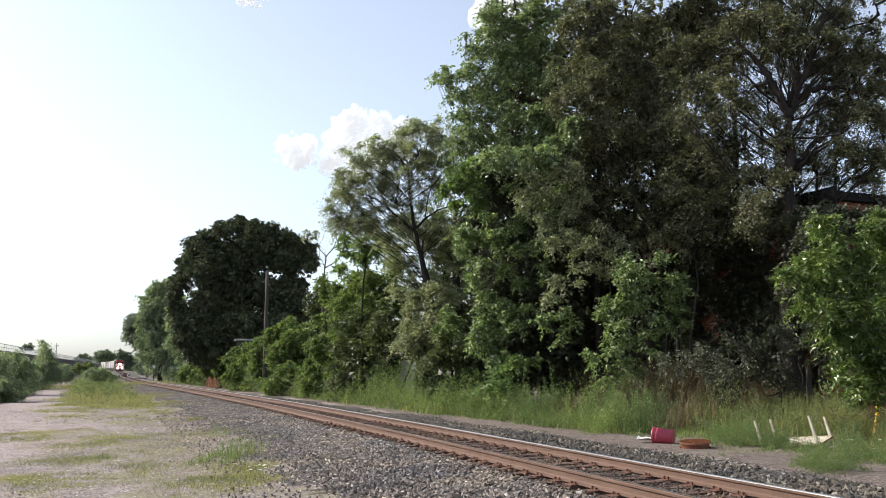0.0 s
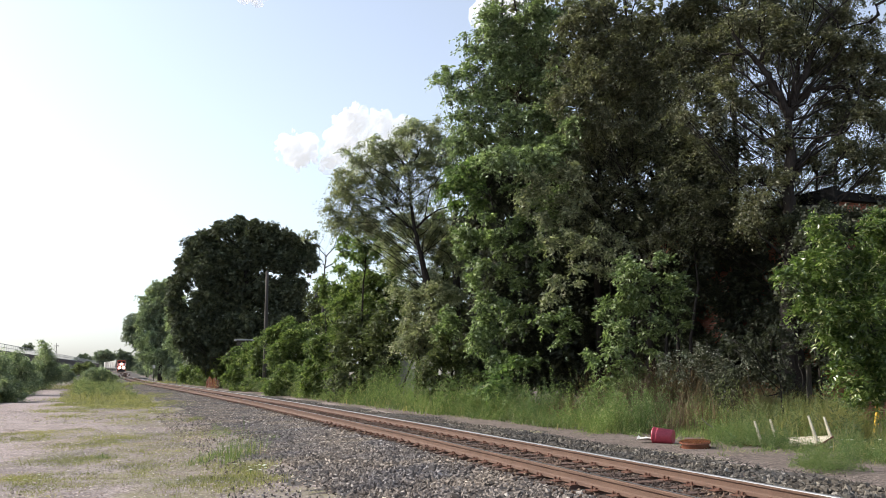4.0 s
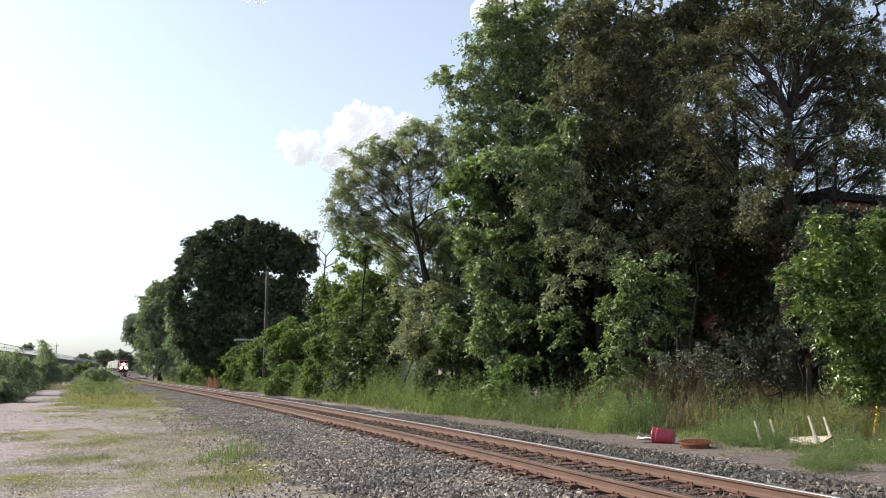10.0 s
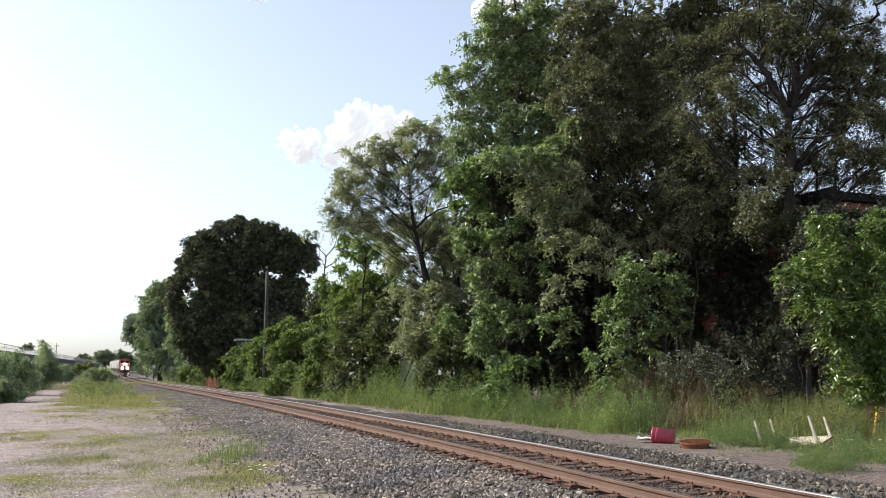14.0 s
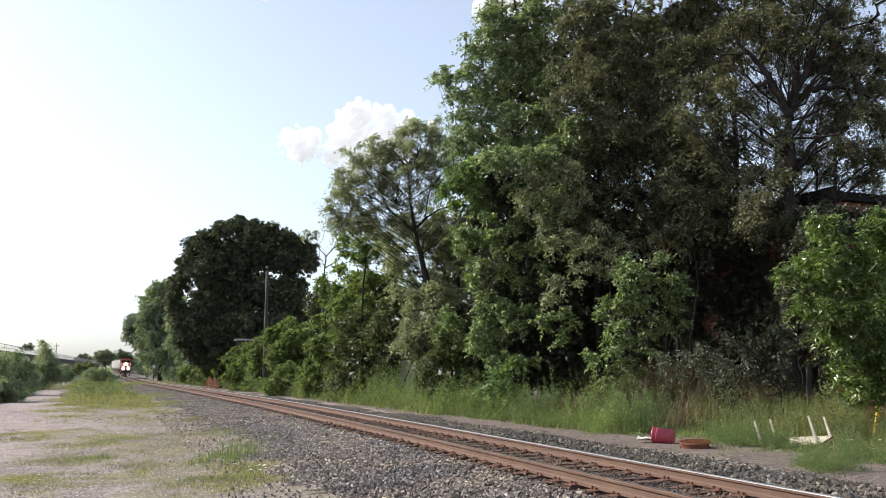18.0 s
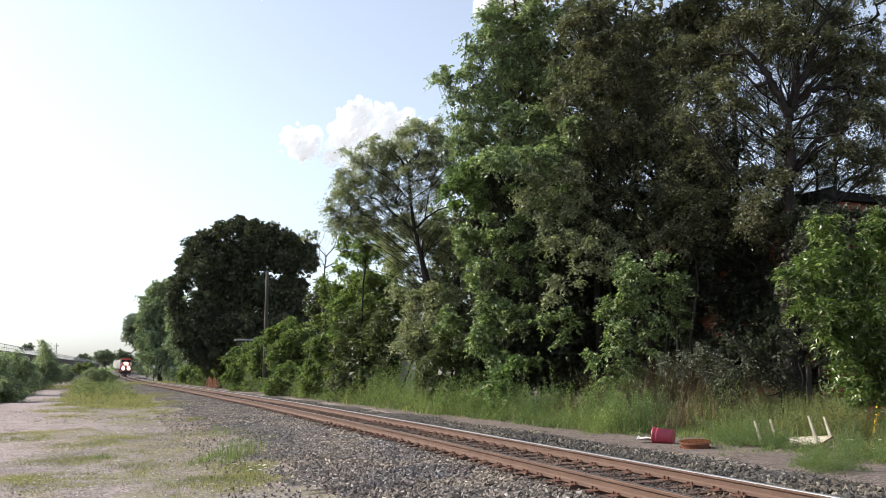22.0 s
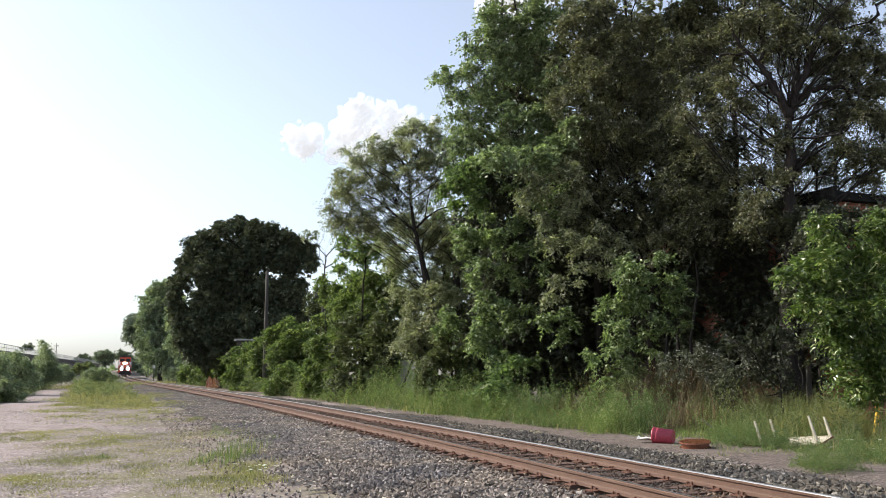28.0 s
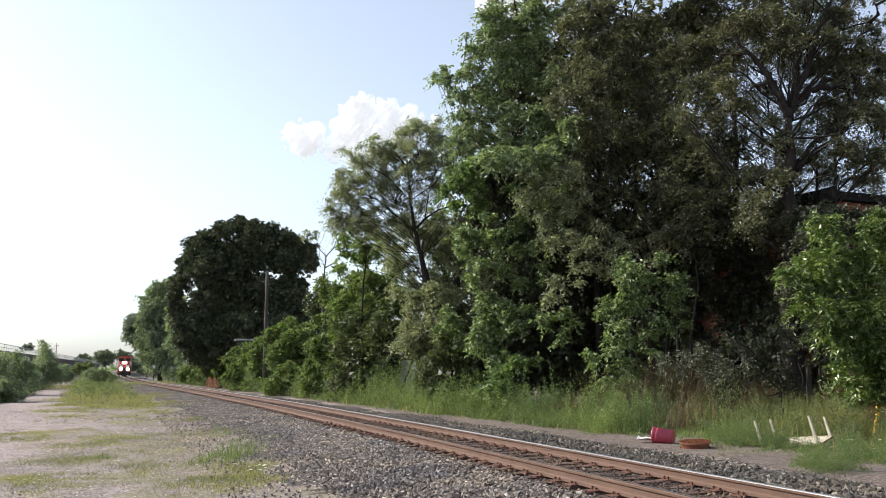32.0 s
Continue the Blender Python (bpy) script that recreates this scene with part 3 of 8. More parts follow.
# ---- the railway track ----
def build_rail(parent, side):
    half = [(0.070, 0.0), (0.070, 0.012), (0.020, 0.030), (0.010, 0.050), (0.010, 0.115), (0.034, 0.128), (0.036, 0.158), (0.028, 0.168)]
    prof = half + [(-a, z) for a, z in reversed(half)]
    s = np.concatenate([np.arange(-30, 120, 1.0), np.arange(120, 420, 3.0)])
    rows = []
    for a, z in prof:
        x, y, _ = along(s, side + a)
        rows.append(np.stack([x, y, RAIL_TOP - 0.168 + z + rise(y)], 1))
    v = np.stack(rows, 1).reshape(-1, 3)
    k = len(prof)
    f = [(i * k + j, i * k + (j + 1) % k, (i + 1) * k + (j + 1) % k, (i + 1) * k + j) for i in range(len(s) - 1) for j in range(k)]
    rail = child("rail", mesh_of("rail", v, f, RUST), parent, "rust-brown steel rail with a worn bright top")
    rows = []
    g = 1 if side < 0 else -1               # the wheels polish the top and the inner face of the head
    for a, z in ((-0.016, 0.003), (0.027, 0.003), (0.0345, -0.004), (0.0378, -0.011)):
        x, y, _ = along(s, side + g * a)
        rows.append(np.stack([x, y, RAIL_TOP + z + rise(y)], 1))
    v = np.stack(rows, 1).reshape(-1, 3)
    i = np.arange(len(s) - 1)[:, None, None] * 4 + np.arange(3)[None, :, None]
    child("running_surface", mesh_of("running_surface", v, (i + [0, 1, 5, 4]).reshape(-1, 4), STEEL), rail, "bright wheel-polished steel strip")
    return rail


def joint_bar(parent, s, side):
    """A bolted splice bar on both faces of a rail."""
    x, y, a = along(s, side)
    bm = bmesh.new()
    for d in (-1, 1):
        box(bm, -0.46, 0.46, d * 0.012, d * 0.034, 0.035, 0.118, 0.004)
    bar = part("joint_bar", bm, RUST, parent, "rusty bolted rail joint bar", pose(x, y, RAIL_TOP - 0.168, 0, 0, math.degrees(a)))
    for u in (-0.36, -0.22, -0.08, 0.08, 0.22, 0.36):
        bm = bmesh.new()
        bmesh.ops.create_cone(bm, cap_ends=True, segments=6, radius1=0.017, radius2=0.015, depth=0.11, matrix=Matrix.Translation((u, 0, 0.076)) @ Matrix.Rotation(math.pi / 2, 4, "X"))
        part("bolt", bm, RUST_DARK, bar)
    return bar


track = thing("railway_track", pose(0, 0, 0), "single railway track of rusty rails on old wooden ties", "railway track", kind="structure")
GAUGE = 0.755
for side in (-GAUGE, GAUGE):
    build_rail(track, side)
joint_bar(track, 10.73, -GAUGE)
joint_bar(track, 10.15, GAUGE)


def build_ties():
    r = np.random.default_rng(3)
    made = []
    for k in range(4):
        bm = box(bmesh.new(), -0.115, 0.115, -1.28, 1.28, -0.17, 0.0, 0.012)
        for v in bm.verts:
            v.co += Vector(r.normal(0, 0.006, 3))
        me = bpy.data.meshes.new("tie")
        bm.to_mesh(me)
        bm.free()
        me.materials.append(TIE_WOOD)
        made.append(me)
    plate = bpy.data.meshes.new("tie_plate")
    bm = box(bmesh.new(), -0.095, 0.095, -0.17, 0.17, 0.0, 0.016, 0.004)
    box(bm, -0.095, 0.095, 0.07, 0.085, 0.016, 0.028)
    box(bm, -0.095, 0.095, -0.085, -0.07, 0.016, 0.028)
    bm.to_mesh(plate)
    bm.free()
    plate.materials.append(RUST_DARK)
    spike = bpy.data.meshes.new("spike")
    bm = box(bmesh.new(), -0.009, 0.009, -0.009, 0.009, 0.0, 0.035)
    box(bm, -0.015, 0.015, -0.020, 0.013, 0.035, 0.047, 0.003)
    bm.to_mesh(spike)
    bm.free()
    spike.materials.append(RUST_DARK)
    top = RAIL_TOP - 0.168 - 0.017
    rest_v, rest_f = [], []
    cube = np.array([[i, j, k] for i in (-1, 1) for j in (-1, 1) for k in (-1, 1)], float) * [0.115, 1.28, 0.085] - [0, 0, 0.085]
    quads = np.array([[0, 1, 3, 2], [4, 6, 7, 5], [0, 4, 5, 1], [2, 3, 7, 6], [0, 2, 6, 4], [1, 5, 7, 3]])
    for i in range(720):
        s = -8 + i * 0.535 + r.normal(0, 0.03)
        x, y, a = along(s)
        tilt = r.normal(0, 1.2)
        m = pose(x, y, top + rise(y) + r.normal(0, 0.004), 0, 0, math.degrees(a) + tilt)
        if i >= 300:
            c, sn = math.cos(a), math.sin(a)
            q = cube @ np.array([[c, sn, 0], [-sn, c, 0], [0, 0, 1]]) + [x, y, top + rise(y)]
            rest_f.append(quads + 8 * len(rest_v))
            rest_v.append(q)
            continue
        tie = child("tie", made[i % 4], track, at=m)
        if i > 150:
            continue
        for side in (-GAUGE, GAUGE):
            p = child("tie_plate", plate, tie, at=pose(0, side, 0.001))
            if 28 < i < 70:
                for u, v2, w in ((-0.05, 0.088, 0), (0.055, 0.088, 0), (-0.055, -0.088, 180), (0.05, -0.088, 180)):
                    q = child("spike", spike, tie, at=pose(u + r.normal(0, 0.008), side + v2, 0.0 + abs(r.normal(0, 0.008)), r.normal(0, 4), r.normal(0, 5), w))
    ob = child("far_ties", mesh_of("far_ties", np.concatenate(rest_v), np.concatenate(rest_f), TIE_WOOD), track)
    tagged(ob, kind="stuff")


build_ties()


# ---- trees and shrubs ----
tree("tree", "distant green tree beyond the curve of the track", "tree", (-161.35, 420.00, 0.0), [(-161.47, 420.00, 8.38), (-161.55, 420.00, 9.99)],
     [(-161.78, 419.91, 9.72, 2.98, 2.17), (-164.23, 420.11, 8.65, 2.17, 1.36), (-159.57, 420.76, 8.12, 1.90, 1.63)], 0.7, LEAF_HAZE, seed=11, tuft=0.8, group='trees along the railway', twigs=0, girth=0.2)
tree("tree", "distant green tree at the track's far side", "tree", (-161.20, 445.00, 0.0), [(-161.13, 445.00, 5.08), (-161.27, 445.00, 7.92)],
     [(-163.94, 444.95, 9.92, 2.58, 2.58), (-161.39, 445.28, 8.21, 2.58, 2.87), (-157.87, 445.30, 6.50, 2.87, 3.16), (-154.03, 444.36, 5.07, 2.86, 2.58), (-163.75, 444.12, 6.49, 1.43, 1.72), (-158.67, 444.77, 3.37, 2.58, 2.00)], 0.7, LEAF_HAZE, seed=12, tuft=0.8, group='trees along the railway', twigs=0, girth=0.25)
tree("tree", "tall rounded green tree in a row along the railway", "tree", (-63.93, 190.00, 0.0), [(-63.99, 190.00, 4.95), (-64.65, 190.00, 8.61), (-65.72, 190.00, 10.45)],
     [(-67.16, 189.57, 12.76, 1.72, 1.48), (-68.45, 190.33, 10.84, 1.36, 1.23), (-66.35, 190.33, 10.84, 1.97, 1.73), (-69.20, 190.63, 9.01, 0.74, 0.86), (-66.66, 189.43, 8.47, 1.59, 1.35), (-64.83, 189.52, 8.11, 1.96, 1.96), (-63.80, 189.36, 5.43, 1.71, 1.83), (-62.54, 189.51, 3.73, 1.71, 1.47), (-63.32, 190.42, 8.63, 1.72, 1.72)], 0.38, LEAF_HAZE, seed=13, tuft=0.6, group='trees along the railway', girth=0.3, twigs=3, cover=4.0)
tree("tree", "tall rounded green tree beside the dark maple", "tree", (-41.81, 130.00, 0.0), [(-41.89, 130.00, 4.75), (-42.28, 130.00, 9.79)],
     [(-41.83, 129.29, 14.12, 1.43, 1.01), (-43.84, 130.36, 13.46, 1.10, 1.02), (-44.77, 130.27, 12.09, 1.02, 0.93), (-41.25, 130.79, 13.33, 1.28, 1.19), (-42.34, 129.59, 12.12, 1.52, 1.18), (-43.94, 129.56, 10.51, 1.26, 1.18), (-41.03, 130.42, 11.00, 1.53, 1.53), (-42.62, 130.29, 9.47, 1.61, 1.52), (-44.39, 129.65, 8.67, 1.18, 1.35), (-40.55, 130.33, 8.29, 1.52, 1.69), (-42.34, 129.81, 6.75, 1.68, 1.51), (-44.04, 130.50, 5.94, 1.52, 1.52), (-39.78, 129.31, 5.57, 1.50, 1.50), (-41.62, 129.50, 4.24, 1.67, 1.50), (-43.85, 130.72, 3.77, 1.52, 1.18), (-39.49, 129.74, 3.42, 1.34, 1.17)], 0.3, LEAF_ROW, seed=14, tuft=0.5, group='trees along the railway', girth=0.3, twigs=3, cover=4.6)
tree("tree", "big dark dense broad-crowned maple tree", "tree", (-19.18, 86.00, 0.0), [(-19.32, 86.00, 7.04), (-19.54, 86.00, 10.41), (-19.74, 86.00, 13.24)],
     [(-25.50, 86.84, 13.06, 0.97, 0.97), (-24.26, 85.12, 14.08, 1.06, 0.95), (-23.41, 86.42, 15.02, 1.14, 0.97), (-21.75, 85.38, 15.59, 1.12, 0.90), (-20.61, 86.88, 16.36, 1.14, 0.92), (-18.72, 85.13, 15.61, 1.12, 0.90), (-17.46, 86.68, 15.58, 1.14, 0.91), (-16.01, 86.33, 15.12, 1.08, 0.91), (-14.80, 86.64, 14.36, 1.14, 0.97), (-13.74, 86.90, 13.53, 1.08, 1.03), (-13.11, 85.53, 12.27, 0.78, 0.78), (-25.57, 85.71, 11.84, 0.90, 0.79), (-26.39, 86.37, 10.56, 1.07, 1.02), (-26.54, 85.61, 9.02, 0.89, 1.12), (-25.90, 85.57, 7.24, 1.22, 1.33), (-25.11, 85.51, 4.80, 1.33, 1.55), (-21.93, 86.64, 13.21, 2.39, 2.04), (-18.87, 86.67, 13.21, 2.61, 2.16)] +
     [(-15.65, 86.54, 12.74, 1.93, 1.81), (-23.26, 85.50, 11.48, 2.01, 1.90), (-20.37, 86.76, 9.92, 2.60, 2.38), (-17.15, 86.02, 9.28, 1.91, 1.91), (-14.71, 85.52, 9.13, 1.34, 1.89), (-23.14, 85.92, 8.15, 2.12, 2.24), (-19.38, 85.86, 6.48, 2.45, 2.34), (-15.81, 85.24, 6.44, 1.88, 1.77), (-22.06, 86.12, 4.82, 2.23, 1.89), (-24.10, 85.75, 5.58, 1.67, 2.22), (-17.93, 86.13, 4.49, 2.23, 1.45), (-14.41, 86.77, 6.75, 1.13, 1.35), (-23.60, 86.26, 3.17, 1.45, 1.11)], 0.32, LEAF_MAPLE, seed=15, core=0.3, tuft=0.36, cover=3.8, group='trees along the railway', girth=0.45, sway=0.35, twigs=4, fill=0.3)
tree("dead_tree", "bare dark dead-topped tree behind the poles", "tree", (-9.65, 72.00, 0.0), [(-9.72, 72.00, 6.17), (-9.83, 72.00, 9.46), (-9.90, 72.00, 10.41)],
     [(-11.28, 71.75, 13.13, 0.66, 0.28), (-10.79, 71.96, 12.78, 0.38, 0.28), (-9.17, 71.85, 13.25, 0.28, 0.24)], 0.2, LEAF_GREY, seed=16, cover=1.6, tuft=0.3, girth=0.12, twigs=3,
     forks=[[(-9.89, 72.00, 9.93), (-9.77, 72.00, 11.12), (-10.49, 72.00, 12.02), (-10.98, 72.00, 12.55), (-11.56, 72.00, 13.17)], [(-9.77, 72.00, 11.12), (-9.17, 72.00, 11.83), (-8.90, 72.00, 12.69), (-9.10, 72.00, 13.51)], [(-9.85, 72.00, 10.17), (-9.15, 72.00, 10.60), (-8.68, 72.00, 11.07)], [(-10.49, 72.00, 12.02), (-10.03, 72.00, 12.69), (-9.95, 72.00, 13.37)], [(-9.17, 72.00, 11.83), (-8.61, 72.00, 12.22), (-8.43, 72.00, 12.69)]] + [[(-10.98, 72.00, 12.55), (-10.61, 72.00, 13.08), (-10.33, 72.00, 13.51)], [(-9.85, 72.00, 10.41), (-10.56, 72.00, 10.79), (-10.95, 72.00, 11.26)], [(-8.90, 72.00, 12.69), (-9.38, 72.00, 13.17), (-9.77, 72.00, 13.65)]])
tree("shrub", "tangled green shrub beside the rails", "shrub", (-29.31, 104.00, 0.0), [(-29.27, 104.00, 1.68)],
     [(-29.60, 104.73, 1.88, 1.01, 0.88), (-30.61, 104.34, 1.48, 0.81, 0.74), (-28.41, 104.48, 2.61, 0.88, 0.94), (-29.10, 104.73, 1.21, 0.94, 0.61)], 0.28, LEAF_HEDGE, seed=20, tuft=0.4, group='shrubs beside the track', twigs=2, girth=0.06, cover=5.5)
tree("shrub", "tangled vine-draped green shrub beside the rails", "shrub", (-22.74, 90.00, 0.0), [(-22.72, 90.00, 2.20)],
     [(-23.05, 89.40, 2.65, 0.98, 0.86), (-23.96, 90.34, 1.79, 0.87, 0.81), (-22.32, 90.24, 2.08, 0.93, 1.10), (-22.55, 89.96, 0.82, 1.04, 0.75), (-21.58, 89.49, 2.99, 0.69, 0.63)], 0.24, LEAF_HEDGE, seed=21, tuft=0.36, group='shrubs beside the track', twigs=2, girth=0.06, cover=5.5)
tree("shrub", "bushy green shrub hung with vines near the rails", "shrub", (-17.14, 75.50, 0.0), [(-17.15, 75.50, 2.69)],
     [(-17.71, 76.32, 2.51, 0.89, 0.98), (-16.62, 74.85, 3.35, 0.68, 0.68), (-17.72, 74.64, 1.44, 0.77, 0.86), (-17.18, 76.40, 0.85, 0.98, 0.83), (-16.31, 74.93, 2.11, 0.58, 0.77)], 0.22, LEAF_HEDGE, seed=22, tuft=0.34, group='shrubs beside the track', twigs=2, girth=0.06, cover=5.5)
tree("shrub", "bright green bushy shrub near the rails", "shrub", (-15.01, 72.00, 0.0), [(-15.04, 72.00, 3.38)],
     [(-15.17, 72.76, 3.21, 0.80, 0.85), (-15.56, 72.81, 1.91, 0.80, 0.94), (-14.42, 72.71, 2.10, 0.80, 1.03), (-14.55, 71.25, 0.55, 0.92, 0.73), (-15.66, 72.17, 0.53, 0.60, 0.65), (-14.96, 71.86, 4.03, 0.51, 0.42)], 0.2, LEAF_HEDGE, seed=23, tuft=0.32, group='shrubs beside the track', twigs=2, girth=0.06, cover=5.5, sway=0.5)
tree("shrub", "large bright green young shrub near the rails", "shrub", (-11.41, 66.00, 0.0), [(-11.45, 66.00, 4.34)],
     [(-12.00, 66.38, 4.96, 0.86, 0.60), (-12.76, 66.61, 4.28, 0.86, 0.69), (-11.18, 65.43, 4.41, 0.93, 0.76), (-10.48, 66.90, 4.64, 0.69, 0.69), (-11.84, 65.45, 3.48, 1.10, 0.76), (-10.71, 66.31, 3.42, 0.94, 0.77), (-12.46, 65.27, 2.64, 0.84, 0.76), (-11.56, 66.46, 2.23, 0.86, 0.69), (-9.97, 65.37, 3.56, 0.51, 0.59)], 0.19, LEAF_HEDGE, seed=24, tuft=0.4, group='shrubs beside the track', twigs=2, girth=0.06, cover=5.5, sway=0.5)
tree("shrub", "leafy green shrub low beside the rails", "shrub", (-10.70, 60.00, 0.0), [(-10.67, 60.00, 1.18)],
     [(-10.91, 59.78, 0.96, 0.84, 0.77), (-11.78, 60.77, 0.40, 0.66, 0.47), (-10.27, 60.62, 0.41, 0.70, 0.58), (-10.68, 59.49, 1.72, 0.69, 0.46), (-9.91, 60.67, 1.41, 0.47, 0.55)], 0.18, LEAF_HEDGE, seed=25, tuft=0.3, group='shrubs beside the track', twigs=2, girth=0.06, cover=5.5, sway=0.4)
tree("shrub", "leafy vines climbing over the old utility pole", "shrub", (-7.19, 54.00, 0.0), [(-7.28, 54.00, 6.74)],
     [(-7.48, 54.27, 7.26, 0.32, 0.50), (-7.36, 54.36, 6.13, 0.28, 0.71), (-7.54, 54.82, 4.81, 0.36, 0.71), (-7.67, 53.45, 3.22, 0.59, 0.69), (-6.81, 53.22, 3.01, 0.52, 0.62), (-7.53, 54.58, 2.06, 0.77, 0.77), (-8.22, 53.70, 1.64, 0.59, 0.62), (-6.65, 53.77, 1.75, 0.55, 0.69), (-8.06, 54.57, 0.67, 0.67, 0.60), (-6.99, 53.43, 0.49, 0.69, 0.45), (-6.59, 54.74, 4.03, 0.28, 0.78), (-6.45, 53.98, 5.40, 0.35, 0.77), (-6.53, 53.23, 6.66, 0.35, 0.42)], 0.17, LEAF_HEDGE, seed=27, tuft=0.28, group='shrubs beside the track', twigs=2, girth=0.06, cover=5.5, sway=0.4)
tree("shrub", "dense green hedge growth along the railway", "shrub", (-25.05, 96.20, 0.0), [],
     [(-30.52, 104.46, 1.16, 0.71, 0.85), (-30.90, 105.68, 2.09, 0.76, 0.83), (-29.59, 103.50, 1.04, 0.86, 0.72), (-29.69, 103.89, 2.22, 0.76, 0.80), (-27.42, 99.84, 0.79, 0.74, 0.78), (-27.61, 99.82, 1.90, 0.92, 0.75), (-26.16, 97.63, 0.89, 0.70, 0.78), (-26.04, 98.22, 1.70, 0.70, 0.72), (-25.04, 96.02, 0.71, 0.86, 0.57), (-24.72, 94.85, 1.69, 0.92, 0.65), (-25.03, 95.82, 2.69, 0.62, 0.57), (-22.95, 92.61, 0.63, 0.69, 0.69), (-23.13, 92.53, 1.72, 0.82, 0.85), (-23.64, 94.41, 2.53, 0.64, 0.61), (-21.63, 90.49, 0.65, 0.76, 0.75), (-22.02, 91.20, 1.65, 0.74, 0.75), (-21.97, 91.19, 2.57, 0.67, 0.74), (-20.46, 87.65, 0.48, 0.80, 0.64)] +
     [(-20.53, 88.50, 1.45, 0.73, 0.60), (-20.94, 89.18, 2.44, 0.73, 0.53)], 0.22, LEAF_HEDGE, seed=320, tuft=0.32, group='shrubs beside the track', cover=2.6)
tree("shrub", "dense green hedge growth along the railway", "shrub", (-16.55, 80.47, 0.0), [],
     [(-21.07, 89.22, 0.33, 0.77, 0.63), (-21.12, 89.73, 1.31, 0.74, 0.62), (-20.95, 89.14, 2.35, 0.79, 0.60), (-19.83, 87.35, 0.25, 0.62, 0.51), (-19.42, 85.42, 1.15, 0.85, 0.69), (-19.94, 87.33, 2.28, 0.65, 0.65), (-18.11, 83.16, 0.42, 0.66, 0.50), (-18.32, 84.40, 1.14, 0.60, 0.64), (-18.26, 84.42, 2.10, 0.75, 0.52), (-16.72, 80.68, 0.24, 0.63, 0.48), (-17.16, 82.15, 1.21, 0.73, 0.53), (-17.22, 81.70, 2.10, 0.56, 0.57), (-15.92, 79.25, 0.33, 0.61, 0.66), (-15.72, 79.27, 1.18, 0.79, 0.71), (-15.95, 79.47, 1.83, 0.71, 0.46), (-14.57, 75.98, 0.29, 0.64, 0.58), (-14.51, 75.88, 0.98, 0.64, 0.62), (-14.86, 77.42, 1.78, 0.69, 0.49)] +
     [(-13.59, 74.56, 0.21, 0.66, 0.43), (-13.51, 73.75, 0.84, 0.60, 0.47), (-13.64, 74.31, 1.74, 0.49, 0.50)], 0.22, LEAF_HEDGE, seed=321, tuft=0.32, group='shrubs beside the track', cover=2.6)
tree("shrub", "dense green hedge growth along the railway", "shrub", (-9.42, 63.83, 0.0), [],
     [(-13.58, 74.57, 0.25, 0.64, 0.49), (-13.87, 74.97, 0.74, 0.66, 0.69), (-13.50, 74.56, 1.74, 0.55, 0.47), (-12.72, 72.47, 0.22, 0.48, 0.43), (-12.30, 71.64, 0.85, 0.66, 0.55), (-12.54, 71.63, 1.51, 0.50, 0.46), (-11.43, 68.40, 0.20, 0.62, 0.39), (-11.40, 69.40, 0.87, 0.54, 0.61), (-11.69, 69.79, 1.58, 0.50, 0.45), (-10.45, 67.54, 0.28, 0.60, 0.56), (-10.28, 66.28, 0.60, 0.48, 0.47), (-10.46, 66.58, 1.39, 0.49, 0.53), (-9.69, 64.52, 0.24, 0.49, 0.48), (-9.51, 63.72, 0.75, 0.52, 0.46), (-9.48, 63.66, 1.40, 0.53, 0.48), (-8.74, 62.50, 0.23, 0.48, 0.46), (-8.55, 61.65, 0.58, 0.47, 0.48), (-8.83, 61.62, 1.24, 0.47, 0.50)] +
     [(-7.71, 59.14, 0.23, 0.39, 0.45), (-7.75, 58.65, 0.70, 0.41, 0.53), (-8.13, 60.56, 1.27, 0.40, 0.48), (-6.94, 56.43, 0.20, 0.50, 0.40), (-7.00, 56.94, 0.60, 0.44, 0.41), (-7.06, 56.18, 1.13, 0.50, 0.41), (-6.31, 55.11, 0.22, 0.42, 0.45), (-6.20, 54.66, 0.49, 0.42, 0.36), (-6.25, 54.46, 1.16, 0.40, 0.42)], 0.22, LEAF_HEDGE, seed=322, tuft=0.32, group='shrubs beside the track', cover=2.6)
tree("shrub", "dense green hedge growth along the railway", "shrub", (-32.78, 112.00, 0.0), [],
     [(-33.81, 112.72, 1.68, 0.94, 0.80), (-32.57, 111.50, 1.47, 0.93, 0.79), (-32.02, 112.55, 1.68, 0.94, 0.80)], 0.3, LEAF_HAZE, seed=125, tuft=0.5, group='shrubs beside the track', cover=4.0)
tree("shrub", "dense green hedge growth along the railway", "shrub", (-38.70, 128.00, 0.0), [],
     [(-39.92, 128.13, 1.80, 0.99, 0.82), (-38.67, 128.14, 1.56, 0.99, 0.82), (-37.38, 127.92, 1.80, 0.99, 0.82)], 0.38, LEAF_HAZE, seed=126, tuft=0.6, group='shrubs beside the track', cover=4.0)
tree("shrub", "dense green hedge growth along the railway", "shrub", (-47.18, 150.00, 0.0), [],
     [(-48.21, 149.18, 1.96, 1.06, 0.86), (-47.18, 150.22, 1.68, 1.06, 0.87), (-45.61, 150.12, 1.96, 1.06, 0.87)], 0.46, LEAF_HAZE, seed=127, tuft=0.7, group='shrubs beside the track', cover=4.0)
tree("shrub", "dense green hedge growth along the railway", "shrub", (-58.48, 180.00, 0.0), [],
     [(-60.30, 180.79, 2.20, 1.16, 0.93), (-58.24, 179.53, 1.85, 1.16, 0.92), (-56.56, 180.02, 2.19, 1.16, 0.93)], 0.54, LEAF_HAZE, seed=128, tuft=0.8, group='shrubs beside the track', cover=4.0)
